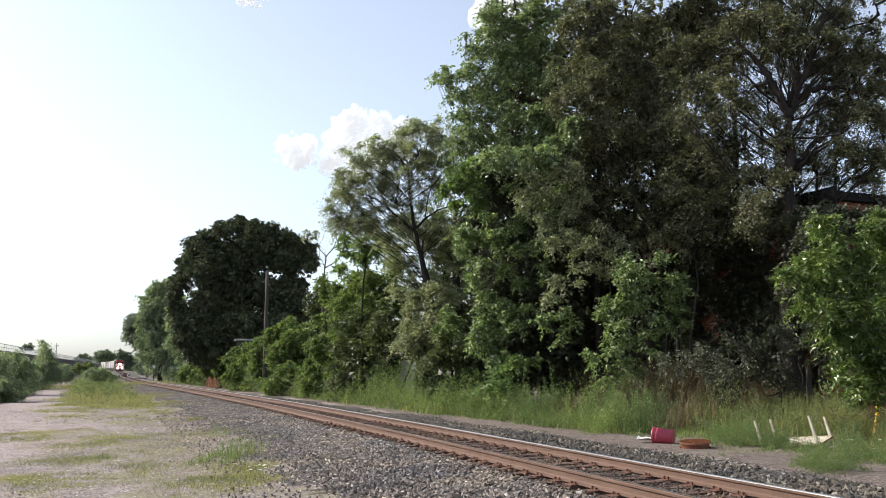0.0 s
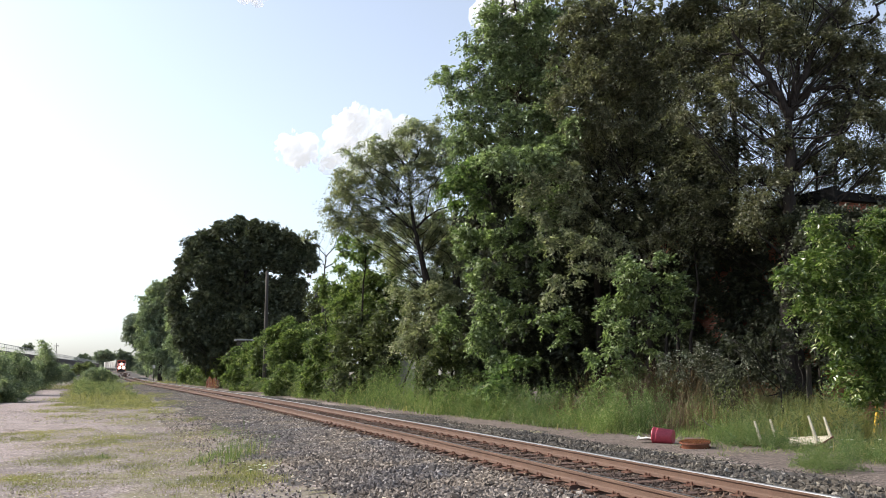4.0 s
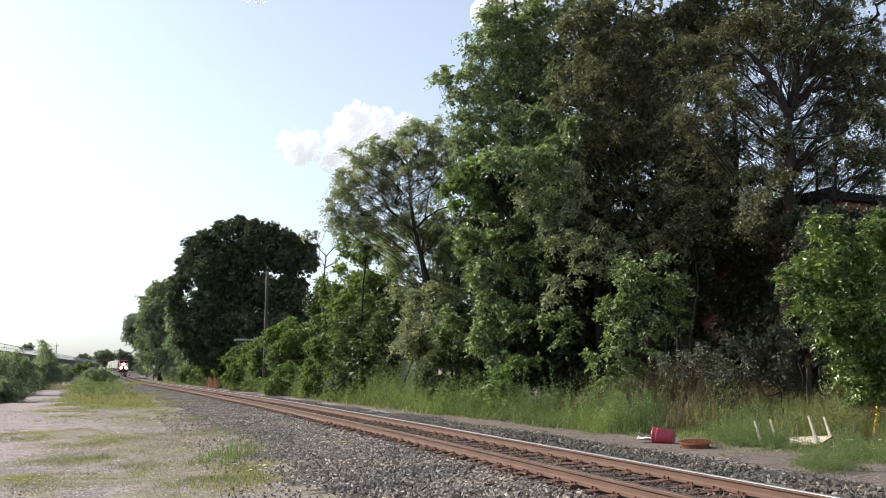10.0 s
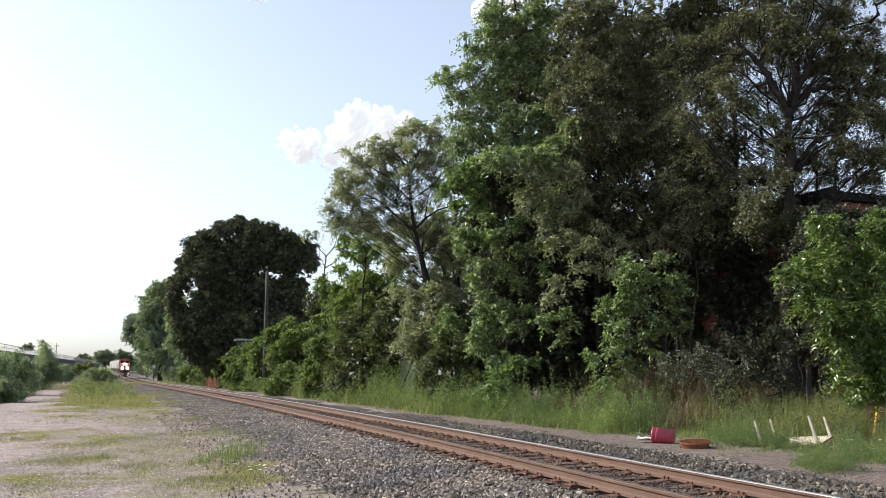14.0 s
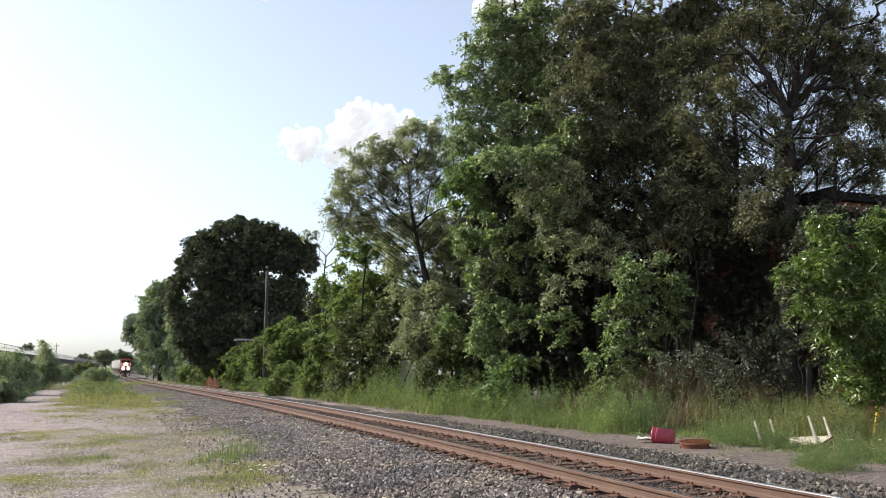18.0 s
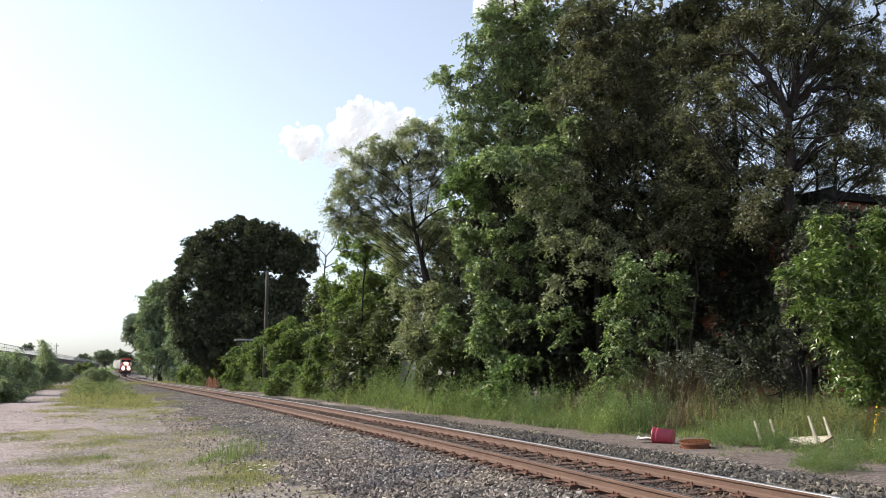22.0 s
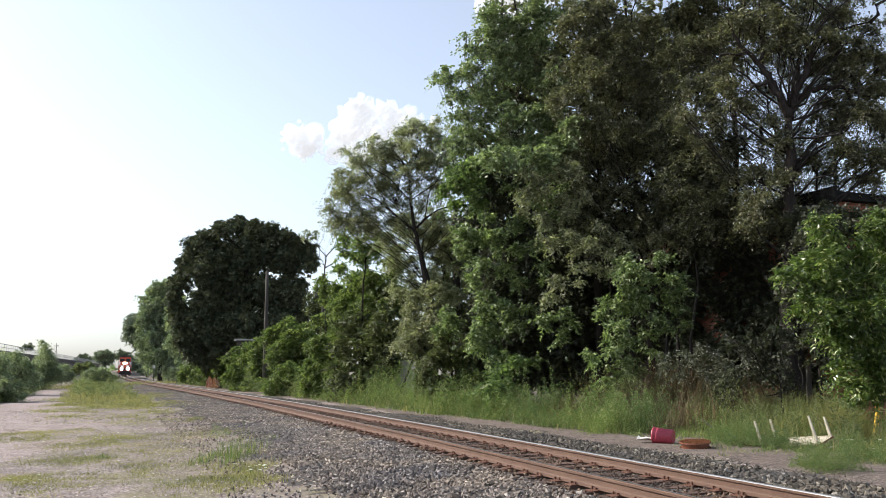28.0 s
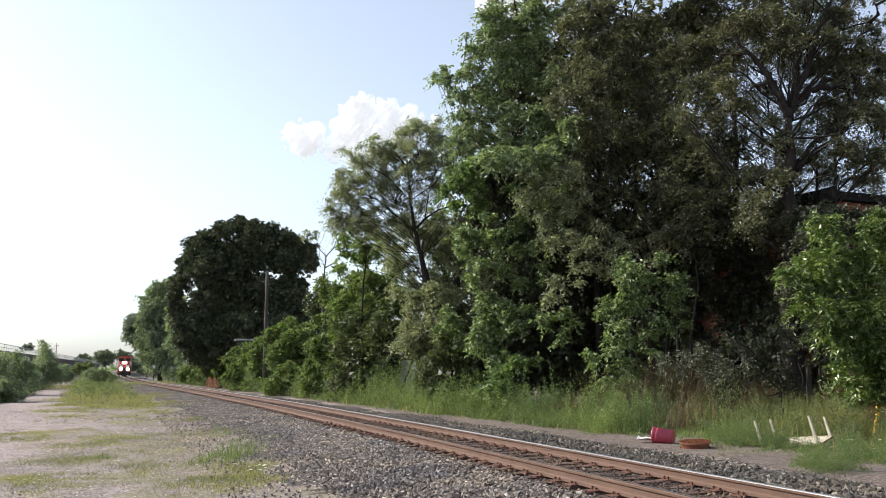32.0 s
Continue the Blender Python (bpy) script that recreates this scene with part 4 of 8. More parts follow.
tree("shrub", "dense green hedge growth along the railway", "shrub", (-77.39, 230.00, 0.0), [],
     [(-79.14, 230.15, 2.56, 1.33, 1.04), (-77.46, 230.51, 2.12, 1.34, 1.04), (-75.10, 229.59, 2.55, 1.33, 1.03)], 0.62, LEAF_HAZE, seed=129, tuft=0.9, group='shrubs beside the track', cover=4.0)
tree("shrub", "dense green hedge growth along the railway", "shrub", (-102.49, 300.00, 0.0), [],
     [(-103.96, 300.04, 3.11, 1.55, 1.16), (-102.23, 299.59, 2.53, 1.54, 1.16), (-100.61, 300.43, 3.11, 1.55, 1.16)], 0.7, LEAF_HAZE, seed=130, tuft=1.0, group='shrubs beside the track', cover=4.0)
tree("young_tree", "bright green young tree with large pale leaves", "tree", (-4.64, 50.00, 0.0), [(-4.66, 50.00, 3.50), (-4.63, 50.00, 6.10), (-4.46, 50.00, 8.40)],
     [(-5.84, 50.45, 9.33, 0.43, 0.43), (-4.87, 49.46, 8.98, 0.49, 0.45), (-4.03, 49.47, 8.66, 0.58, 0.45), (-4.74, 50.18, 8.23, 0.59, 0.33), (-2.97, 49.20, 7.90, 0.58, 0.32), (-5.70, 50.50, 8.53, 0.36, 0.30), (-3.72, 50.48, 9.47, 0.46, 0.37), (-5.79, 49.18, 7.51, 0.45, 0.26), (-4.27, 50.33, 9.71, 0.40, 0.30), (-2.76, 50.00, 8.67, 0.33, 0.26), (-5.36, 50.24, 9.97, 0.30, 0.26)], 0.17, LEAF_YOUNG, seed=26, tuft=0.34, cover=3.4, girth=0.1, sway=0.6, twigs=4)
tree("tree", "dark rounded bushy tree behind the concrete wall", "tree", (-4.16, 52.00, 0.0), [(-4.18, 52.00, 4.25), (-4.20, 52.00, 6.28)],
     [(-4.91, 52.27, 7.05, 1.02, 0.75), (-3.55, 52.36, 6.86, 1.09, 0.82), (-5.71, 52.82, 5.94, 0.89, 0.96), (-4.15, 51.45, 5.49, 1.27, 1.00), (-2.67, 51.22, 5.67, 0.73, 0.93), (-4.91, 52.58, 4.14, 1.09, 0.89), (-3.15, 51.70, 4.10, 1.07, 0.94), (-5.70, 51.77, 3.84, 0.60, 0.87), (-4.38, 52.57, 3.13, 1.09, 0.54), (-2.72, 51.43, 7.51, 0.50, 0.40), (-5.65, 52.74, 7.17, 0.62, 0.48), (-6.21, 51.98, 4.92, 0.40, 1.01)], 0.17, LEAF_HEDGE, seed=27, tuft=0.35, cover=4.4, girth=0.15, sway=0.4, twigs=3)
tree("thin_tree", "slender airy tree with a leaning forked trunk", "tree", (-0.34, 44.00, 0.0), [(-0.46, 44.00, 4.42), (-0.83, 44.00, 6.14), (-1.15, 44.00, 7.59), (-1.42, 44.00, 8.82), (-1.66, 44.00, 10.24), (-1.75, 44.00, 11.42), (-1.82, 44.00, 12.32)],
     [(-1.42, 43.32, 13.85, 0.72, 0.41), (-0.46, 43.35, 13.83, 0.70, 0.43), (-2.48, 44.17, 13.39, 0.71, 0.38), (-1.13, 43.43, 13.01, 0.93, 0.46), (0.00, 43.35, 13.11, 0.46, 0.52), (-3.28, 43.94, 13.15, 0.53, 0.35), (-3.63, 43.85, 13.61, 0.23, 0.21), (-4.61, 43.50, 12.61, 0.43, 0.29), (-4.02, 43.81, 12.33, 0.47, 0.29), (-2.79, 44.60, 12.65, 0.71, 0.36), (-0.69, 43.35, 12.16, 0.69, 0.38), (0.17, 43.45, 12.25, 0.38, 0.40), (-1.78, 43.17, 11.83, 0.57, 0.26), (-1.43, 43.54, 14.42, 0.32, 0.15), (-0.23, 43.29, 14.44, 0.32, 0.15), (-5.33, 44.85, 13.32, 0.18, 0.12), (-2.10, 43.67, 13.80, 0.35, 0.23), (0.48, 44.86, 14.50, 0.27, 0.18)], 0.12, LEAF_GREY, seed=28, core=0.0, tuft=0.42, cover=2.7, girth=0.16, sway=0.7, width=0.5, twigs=7,
     forks=[[(-1.42, 44.00, 8.82), (-1.97, 44.00, 9.17), (-2.73, 44.00, 9.88), (-3.49, 44.00, 10.47), (-4.43, 44.00, 11.01), (-5.25, 44.00, 11.36)], [(-1.36, 44.00, 8.94), (-0.93, 44.00, 9.41), (-0.29, 44.00, 9.88), (0.47, 44.00, 10.12), (0.93, 44.00, 10.47)], [(-1.81, 44.00, 12.02), (-2.23, 44.00, 12.62), (-2.64, 44.00, 13.16)], [(-1.75, 44.00, 11.42), (-1.14, 44.00, 12.32), (-0.65, 44.00, 13.16)], [(-3.49, 44.00, 10.47), (-4.19, 44.00, 10.53), (-4.89, 44.00, 10.35), (-5.47, 44.00, 10.06)]] + [[(-2.73, 44.00, 9.88), (-3.26, 44.00, 10.83), (-3.92, 44.00, 11.66), (-4.51, 44.00, 12.26)], [(-0.93, 44.00, 9.41), (-0.70, 44.00, 10.83), (-0.41, 44.00, 12.02)], [(-1.15, 44.00, 7.59), (-0.12, 44.00, 8.32), (0.52, 44.00, 9.06)]])
tree("thin_tree", "sunlit airy foliage on a slender leaning tree", "tree", (-0.26, 44.60, 0.0), [(-0.35, 44.60, 3.88), (-0.70, 44.60, 6.21), (-1.05, 44.60, 7.67)],
     [(-5.31, 45.39, 12.04, 0.51, 0.33), (-4.22, 44.13, 11.45, 0.59, 0.35), (-5.56, 44.62, 10.96, 0.38, 0.30), (-4.77, 43.95, 10.52, 0.64, 0.35), (-5.61, 43.76, 9.89, 0.32, 0.32), (-5.05, 43.98, 9.46, 0.49, 0.35), (-3.97, 44.85, 10.16, 0.53, 0.39), (-3.04, 44.16, 11.16, 0.53, 0.35), (-3.61, 44.90, 9.27, 0.44, 0.30), (-5.75, 44.98, 9.34, 0.33, 0.24), (-2.48, 44.70, 9.41, 0.35, 0.27), (-0.23, 43.83, 11.09, 0.41, 0.32), (-5.37, 43.91, 12.00, 0.20, 0.18), (-5.97, 44.23, 10.52, 0.15, 0.15), (-2.83, 44.37, 11.93, 0.41, 0.27), (-4.30, 45.33, 9.52, 0.42, 0.27)], 0.12, LEAF_GREYLIT, seed=128, core=0.0, tuft=0.42, cover=3.0, girth=0.1, sway=0.7, width=0.5, twigs=6)
tree("thin_tree", "second slender airy trunk with sparse foliage", "tree", (0.83, 46.00, 0.0), [(0.84, 46.00, 4.55), (0.81, 46.00, 6.95), (0.85, 46.00, 9.39)],
     [(-0.42, 46.09, 9.34, 0.52, 0.33), (0.48, 45.72, 8.74, 0.48, 0.48), (-0.67, 46.62, 8.56, 0.43, 0.40), (-2.82, 45.62, 8.72, 0.39, 0.24), (0.06, 46.02, 7.87, 0.60, 0.51), (0.96, 45.72, 7.34, 0.30, 0.54), (-0.42, 45.85, 6.45, 0.60, 0.48), (-1.19, 46.85, 5.82, 0.49, 0.46), (0.47, 45.29, 5.74, 0.59, 0.53), (-0.24, 45.90, 4.96, 0.60, 0.54), (-1.14, 45.50, 8.94, 0.27, 0.27)], 0.13, LEAF_GREY, seed=29, tuft=0.34, cover=3.8, girth=0.15, sway=0.5, width=0.5, twigs=4)
tree("vine_shrub", "grey-green vine thicket over the old wall", "shrub", (-1.13, 40.00, 0.0), [(-1.14, 40.00, 3.14)],
     [(-1.28, 40.06, 4.75, 0.47, 0.52), (-0.72, 39.66, 5.29, 0.47, 0.52), (-0.31, 39.25, 4.43, 0.41, 0.51), (-1.67, 40.25, 3.82, 0.42, 0.47), (-0.87, 39.54, 3.68, 0.56, 0.51), (-1.25, 39.61, 2.92, 0.56, 0.46), (-0.46, 39.84, 2.93, 0.41, 0.52), (-1.92, 40.23, 2.99, 0.34, 0.29)], 0.13, LEAF_GREYLIT, seed=30, tuft=0.32, cover=3.6, sway=0.3, twigs=2)
tree("vine_shrub", "dense leafy thicket beside the tall grass", "shrub", (0.39, 38.00, 0.0), [(0.39, 38.00, 1.61)],
     [(0.05, 37.26, 3.33, 0.43, 0.43), (-0.39, 37.41, 2.09, 0.53, 0.53), (0.39, 37.84, 2.09, 0.54, 0.59), (1.04, 38.28, 2.54, 0.44, 0.59), (0.14, 37.45, 1.18, 0.67, 0.34), (1.11, 37.41, 1.51, 0.36, 0.38), (-0.68, 37.59, 1.42, 0.39, 0.34)], 0.14, LEAF_BUSH, seed=31, tuft=0.3, cover=3.8, sway=0.3, twigs=2)
tree("climbing_vine", "light green vine clump on the dark thicket", "vine", (0.26, 37.00, 0.0), [],
     [(0.31, 36.37, 3.81, 0.35, 0.33), (-0.05, 36.58, 3.39, 0.28, 0.28), (0.52, 36.71, 3.35, 0.24, 0.24), (0.10, 37.59, 4.32, 0.20, 0.20)], 0.15, LEAF_VINE, seed=32, tuft=0.28, cover=2.6, sway=0.3)
tree("tree", "shaded crown behind the tall olive trees", "tree", (6.76, 38.00, 0.0), [(6.85, 38.00, 5.54), (6.97, 38.00, 10.61), (7.10, 38.00, 15.88)],
     massed(2.34, 11.75, 13.48, 18.86, 38, 1.13, 301, 1.25), 0.24, LEAF_OLIVE, seed=301, tuft=0.45, cover=1.5, girth=0.2, sway=0.3, group='tall trees above the embankment', twigs=1)
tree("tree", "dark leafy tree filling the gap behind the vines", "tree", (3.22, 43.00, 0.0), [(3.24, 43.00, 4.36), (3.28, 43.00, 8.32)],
     massed(1.44, 8.61, 1.60, 12.52, 43, 1.18, 302, 1.25), 0.3, LEAF_DEEP_SHADE, seed=302, tuft=0.5, cover=2.2, girth=0.2, sway=0.2, twigs=0)
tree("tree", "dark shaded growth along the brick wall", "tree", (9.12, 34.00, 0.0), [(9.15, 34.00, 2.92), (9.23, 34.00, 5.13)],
     massed(8.45, 12.74, 1.38, 6.93, along_wall(0.9), 0.8, 303, 1.2, ((11.37, 5.62, 0.20), (11.16, 3.58, 0.16), (7.95, 5.81, 0.15),)), 0.24, LEAF_DEEP_SHADE, seed=303, tuft=0.4, cover=2.4, girth=0.1, twigs=0)
tree("shrub", "shaded undergrowth behind the thin trees", "shrub", (0.19, 49.00, 0.0), [],
     massed(-5.50, 2.09, 0.96, 4.10, 49, 0.82, 304, 1.25) + massed(-0.13, 1.95, 3.78, 7.62, 49, 0.77, 324, 1.25), 0.24, LEAF_BUSH, seed=304, tuft=0.4, cover=1.8)
tree("tall_tree", "tall leafy tree hung with bright green vines", "tree", (2.27, 41.00, 0.0), [(2.33, 41.00, 3.18), (2.44, 41.00, 5.84), (2.59, 41.00, 8.55), (2.73, 41.00, 11.32), (2.87, 41.00, 15.56), (2.97, 41.00, 19.92), (3.06, 41.00, 23.50)],
     [(1.46, 37.94, 10.54, 0.91, 0.91), (2.92, 38.57, 9.96, 1.13, 1.02), (1.62, 37.29, 7.98, 0.93, 0.88), (3.32, 37.67, 7.29, 1.09, 0.99), (2.12, 38.70, 5.61, 1.11, 1.01), (3.89, 38.25, 5.16, 1.00, 1.00), (2.33, 37.44, 3.29, 1.07, 0.92), (4.06, 37.77, 3.06, 0.98, 0.98), (1.64, 38.58, 2.10, 0.90, 0.85), (3.37, 37.91, 1.61, 0.98, 0.63), (4.93, 37.28, 6.20, 0.88, 1.17), (5.41, 38.60, 4.09, 0.85, 1.00), (4.97, 37.44, 2.09, 0.97, 0.87)], 0.2, LEAF_DEEP_SHADE, seed=40, tuft=0.4, cover=3.4, girth=0.15, sway=0.5, group='tall trees above the embankment', twigs=2)
tree("tall_tree", "tall leafy tree with drooping dense foliage", "tree", (3.67, 39.00, 0.0), [(3.68, 39.00, 3.10), (3.86, 39.00, 6.92), (4.04, 39.00, 10.85), (3.97, 39.00, 14.88), (3.89, 39.00, 19.03), (3.88, 39.00, 22.44)],
     [(0.09, 34.83, 13.76, 0.44, 0.39), (0.51, 34.62, 12.96, 0.46, 0.38), (0.74, 34.53, 12.07, 0.38, 0.25), (1.15, 35.58, 14.27, 0.58, 0.45), (1.62, 35.11, 14.95, 0.52, 0.39), (1.20, 35.27, 15.35, 0.29, 0.16), (2.05, 35.07, 15.78, 0.58, 0.45), (1.76, 34.84, 16.48, 0.34, 0.31), (2.31, 35.32, 16.94, 0.64, 0.45), (3.01, 35.11, 16.24, 0.63, 0.53), (2.78, 35.39, 15.10, 0.74, 0.53), (2.28, 35.23, 14.05, 0.73, 0.52), (1.86, 35.48, 13.19, 0.74, 0.50), (1.55, 34.92, 12.16, 0.62, 0.36), (0.97, 34.52, 11.35, 0.51, 0.30), (0.37, 34.51, 10.92, 0.38, 0.33), (1.56, 35.31, 11.23, 0.62, 0.39), (2.67, 34.53, 10.79, 0.56, 0.35)] +
     [(3.48, 35.22, 14.29, 0.73, 0.58), (3.92, 35.17, 15.62, 0.63, 0.53), (3.66, 34.38, 16.48, 0.67, 0.49), (4.15, 35.40, 13.66, 0.74, 0.53), (3.36, 34.35, 12.11, 0.76, 0.48), (4.38, 35.51, 12.12, 0.63, 0.45), (2.76, 35.48, 12.16, 0.73, 0.44), (3.61, 34.60, 11.04, 0.66, 0.33), (0.85, 35.32, 10.75, 0.47, 0.34), (-0.29, 35.33, 14.08, 0.18, 0.13), (0.98, 34.48, 15.49, 0.18, 0.13), (4.64, 35.24, 12.62, 0.57, 0.42), (4.56, 34.47, 13.83, 0.46, 0.46), (5.00, 35.58, 16.74, 0.48, 0.48), (4.73, 35.26, 11.17, 0.47, 0.36), (2.60, 35.67, 18.71, 1.62, 0.86), (4.16, 34.37, 18.46, 1.56, 0.94), (2.29, 34.74, 17.89, 0.58, 0.52)], 0.13, LEAF_MID, seed=41, tuft=0.34, cover=2.7, girth=0.16, sway=0.7, group='tall trees above the embankment', twigs=4)
tree("climbing_vine", "bright green vines draped down the tall trees", "vine", (1.12, 34.00, 0.0), [],
     [(0.59, 34.00, 9.67, 0.39, 0.32), (1.17, 33.68, 9.83, 0.39, 0.27), (0.36, 34.19, 9.16, 0.34, 0.37), (0.89, 33.65, 8.79, 0.48, 0.39), (1.39, 33.96, 8.28, 0.44, 0.32), (0.50, 34.64, 8.42, 0.32, 0.32), (0.75, 33.44, 9.27, 0.29, 0.24), (0.04, 33.75, 8.74, 0.19, 0.24), (1.27, 34.24, 9.45, 0.29, 0.25)], 0.15, LEAF_BRIGHT, seed=50, tuft=0.3, cover=3.2, sway=0.5)
tree("climbing_vine", "leafy vines hanging in bright clumps over a dark hollow", "vine", (1.40, 33.00, 0.0), [],
     [(0.90, 32.66, 6.94, 0.43, 0.29), (1.43, 33.00, 6.64, 0.49, 0.34), (1.97, 32.55, 6.83, 0.34, 0.24), (0.79, 33.42, 6.26, 0.39, 0.32), (1.41, 32.65, 5.72, 0.43, 0.29), (1.17, 33.07, 5.25, 0.34, 0.22), (1.66, 33.56, 4.43, 0.44, 0.29), (2.26, 32.86, 4.05, 0.48, 0.34), (1.57, 33.62, 3.56, 0.44, 0.34), (2.07, 33.31, 3.07, 0.48, 0.34), (2.79, 33.06, 3.40, 0.38, 0.26), (3.15, 33.17, 4.05, 0.31, 0.22), (1.41, 33.11, 2.63, 0.38, 0.34), (2.07, 32.82, 2.25, 0.47, 0.33), (1.71, 33.66, 4.04, 0.34, 0.29), (1.32, 32.87, 3.13, 0.29, 0.33)], 0.145, LEAF_VINE, seed=51, tuft=0.27, cover=3.2, sway=0.5)
tree("climbing_vine", "scattered vine clumps on the shaded tall trees", "vine", (3.15, 33.50, 0.0), [],
     [(2.73, 33.93, 7.46, 0.39, 0.25), (3.28, 34.03, 7.75, 0.35, 0.27), (3.63, 33.08, 8.11, 0.38, 0.31), (4.20, 33.24, 8.46, 0.34, 0.27), (2.99, 33.47, 6.40, 0.34, 0.24), (2.42, 33.05, 5.47, 0.38, 0.24), (2.82, 32.95, 4.98, 0.33, 0.24), (3.69, 33.83, 6.67, 0.34, 0.29), (3.83, 33.28, 5.71, 0.29, 0.24), (2.13, 33.82, 6.45, 0.24, 0.20), (3.52, 34.08, 9.00, 0.35, 0.22), (4.01, 33.42, 7.28, 0.29, 0.29), (4.49, 33.84, 7.80, 0.29, 0.29), (4.71, 32.90, 8.74, 0.29, 0.24), (2.61, 33.94, 8.97, 0.30, 0.20), (1.79, 33.02, 7.57, 0.29, 0.19), (3.52, 33.94, 2.05, 0.31, 0.26), (3.85, 33.49, 5.08, 0.19, 0.19)] +
     [(5.07, 34.10, 7.17, 0.25, 0.30)], 0.14, LEAF_VINE, seed=150, tuft=0.25, cover=2.8, sway=0.5)
tree("climbing_vine", "sunlit green foliage over the dark column of vines", "vine", (2.94, 31.20, 0.0), [],
     [(1.77, 30.83, 9.56, 0.49, 0.30), (2.49, 31.73, 9.57, 0.61, 0.36), (3.43, 31.04, 9.53, 0.60, 0.40), (4.26, 31.61, 9.93, 0.46, 0.35), (1.99, 31.13, 9.17, 0.35, 0.22), (2.81, 30.58, 8.95, 0.39, 0.24), (3.75, 31.14, 9.08, 0.40, 0.25), (4.55, 31.56, 10.18, 0.30, 0.30), (4.81, 31.11, 10.59, 0.35, 0.35)], 0.14, LEAF_MID, seed=154, tuft=0.3, cover=3.0, sway=0.5)
tree("climbing_vine", "grey-green leaf clumps in half shade", "vine", (3.57, 30.60, 0.0), [],
     [(3.22, 30.70, 8.64, 0.44, 0.27), (3.70, 30.65, 8.22, 0.39, 0.29), (4.17, 31.08, 8.90, 0.35, 0.27), (3.02, 31.19, 8.12, 0.32, 0.25), (4.42, 30.94, 7.65, 0.32, 0.32), (3.54, 30.50, 7.12, 0.31, 0.24), (4.81, 30.64, 8.88, 0.29, 0.24), (5.15, 30.98, 8.02, 0.30, 0.25), (2.86, 30.70, 7.55, 0.29, 0.22), (4.41, 30.32, 6.36, 0.29, 0.29), (3.79, 30.22, 6.14, 0.29, 0.29), (4.09, 31.17, 4.84, 0.29, 0.29), (3.64, 30.06, 4.24, 0.28, 0.23)], 0.125, LEAF_GREYLIT, seed=155, tuft=0.26, cover=2.4, sway=0.4)
tree("climbing_vine", "low yellow-green vine growth at the grass", "vine", (2.12, 31.00, 0.0), [],
     [(2.15, 31.59, 1.62, 0.45, 0.28), (1.68, 30.45, 1.16, 0.39, 0.23), (2.53, 31.28, 1.02, 0.36, 0.20), (2.52, 30.98, 2.02, 0.28, 0.26), (1.34, 31.55, 0.98, 0.24, 0.16), (2.18, 30.88, 1.19, 0.28, 0.20)], 0.14, LEAF_BRIGHT, seed=52, tuft=0.25, cover=2.9, sway=0.4)
tree("climbing_vine", "sunlit hanging vine spray before a dark hollow", "vine", (3.98, 30.00, 0.0), [],
     [(3.25, 30.14, 3.44, 0.22, 0.12), (3.76, 30.47, 3.58, 0.26, 0.14), (4.20, 29.95, 3.66, 0.27, 0.16), (4.47, 30.25, 3.37, 0.22, 0.16), (4.19, 30.52, 3.03, 0.18, 0.22), (3.92, 30.02, 2.70, 0.14, 0.17), (3.55, 30.28, 3.29, 0.16, 0.12)], 0.135, LEAF_VINE, seed=53, tuft=0.22, cover=2.8, sway=0.5)
tree("tall_tree", "tall tree with dense olive foliage above the hollow", "tree", (8.12, 37.50, 0.0), [(8.12, 37.50, 2.09), (8.29, 37.50, 5.98), (8.50, 37.50, 9.73), (8.45, 37.50, 13.07), (8.31, 37.50, 16.75), (8.33, 37.50, 21.64)],
     [(4.96, 31.88, 15.13, 0.57, 0.43), (5.57, 32.05, 14.06, 0.61, 0.48), (5.00, 32.46, 13.31, 0.61, 0.46), (5.95, 31.59, 15.28, 0.60, 0.43), (6.58, 31.65, 14.36, 0.69, 0.52), (5.85, 31.40, 12.75, 0.68, 0.49), (4.83, 31.51, 11.91, 0.59, 0.42), (5.60, 31.37, 11.42, 0.63, 0.42), (6.96, 31.56, 13.25, 0.68, 0.51), (7.76, 32.02, 14.78, 0.70, 0.52), (6.94, 32.63, 12.27, 0.70, 0.48), (7.98, 32.25, 13.27, 0.65, 0.48), (7.79, 31.84, 11.79, 0.60, 0.39), (8.82, 31.88, 14.95, 0.69, 0.52), (8.87, 32.24, 13.77, 0.66, 0.44), (9.88, 31.78, 15.13, 0.69, 0.52), (9.72, 31.45, 13.65, 0.64, 0.43), (10.98, 32.44, 14.72, 0.57, 0.49)] +
     [(10.70, 32.15, 13.42, 0.52, 0.39), (7.09, 31.50, 10.90, 0.55, 0.23), (5.81, 31.45, 10.69, 0.51, 0.21), (4.77, 31.48, 10.91, 0.46, 0.34), (5.35, 32.59, 10.45, 0.44, 0.30), (4.53, 31.50, 9.51, 0.42, 0.29), (8.37, 32.16, 12.57, 0.30, 0.26), (6.18, 32.60, 17.36, 1.34, 0.72), (8.11, 31.40, 16.79, 1.29, 0.69), (10.19, 31.85, 16.89, 1.09, 0.66)], 0.11, LEAF_OLIVE, seed=44, tuft=0.32, cover=2.9, girth=0.15, sway=0.5, group='tall trees above the embankment', twigs=4)
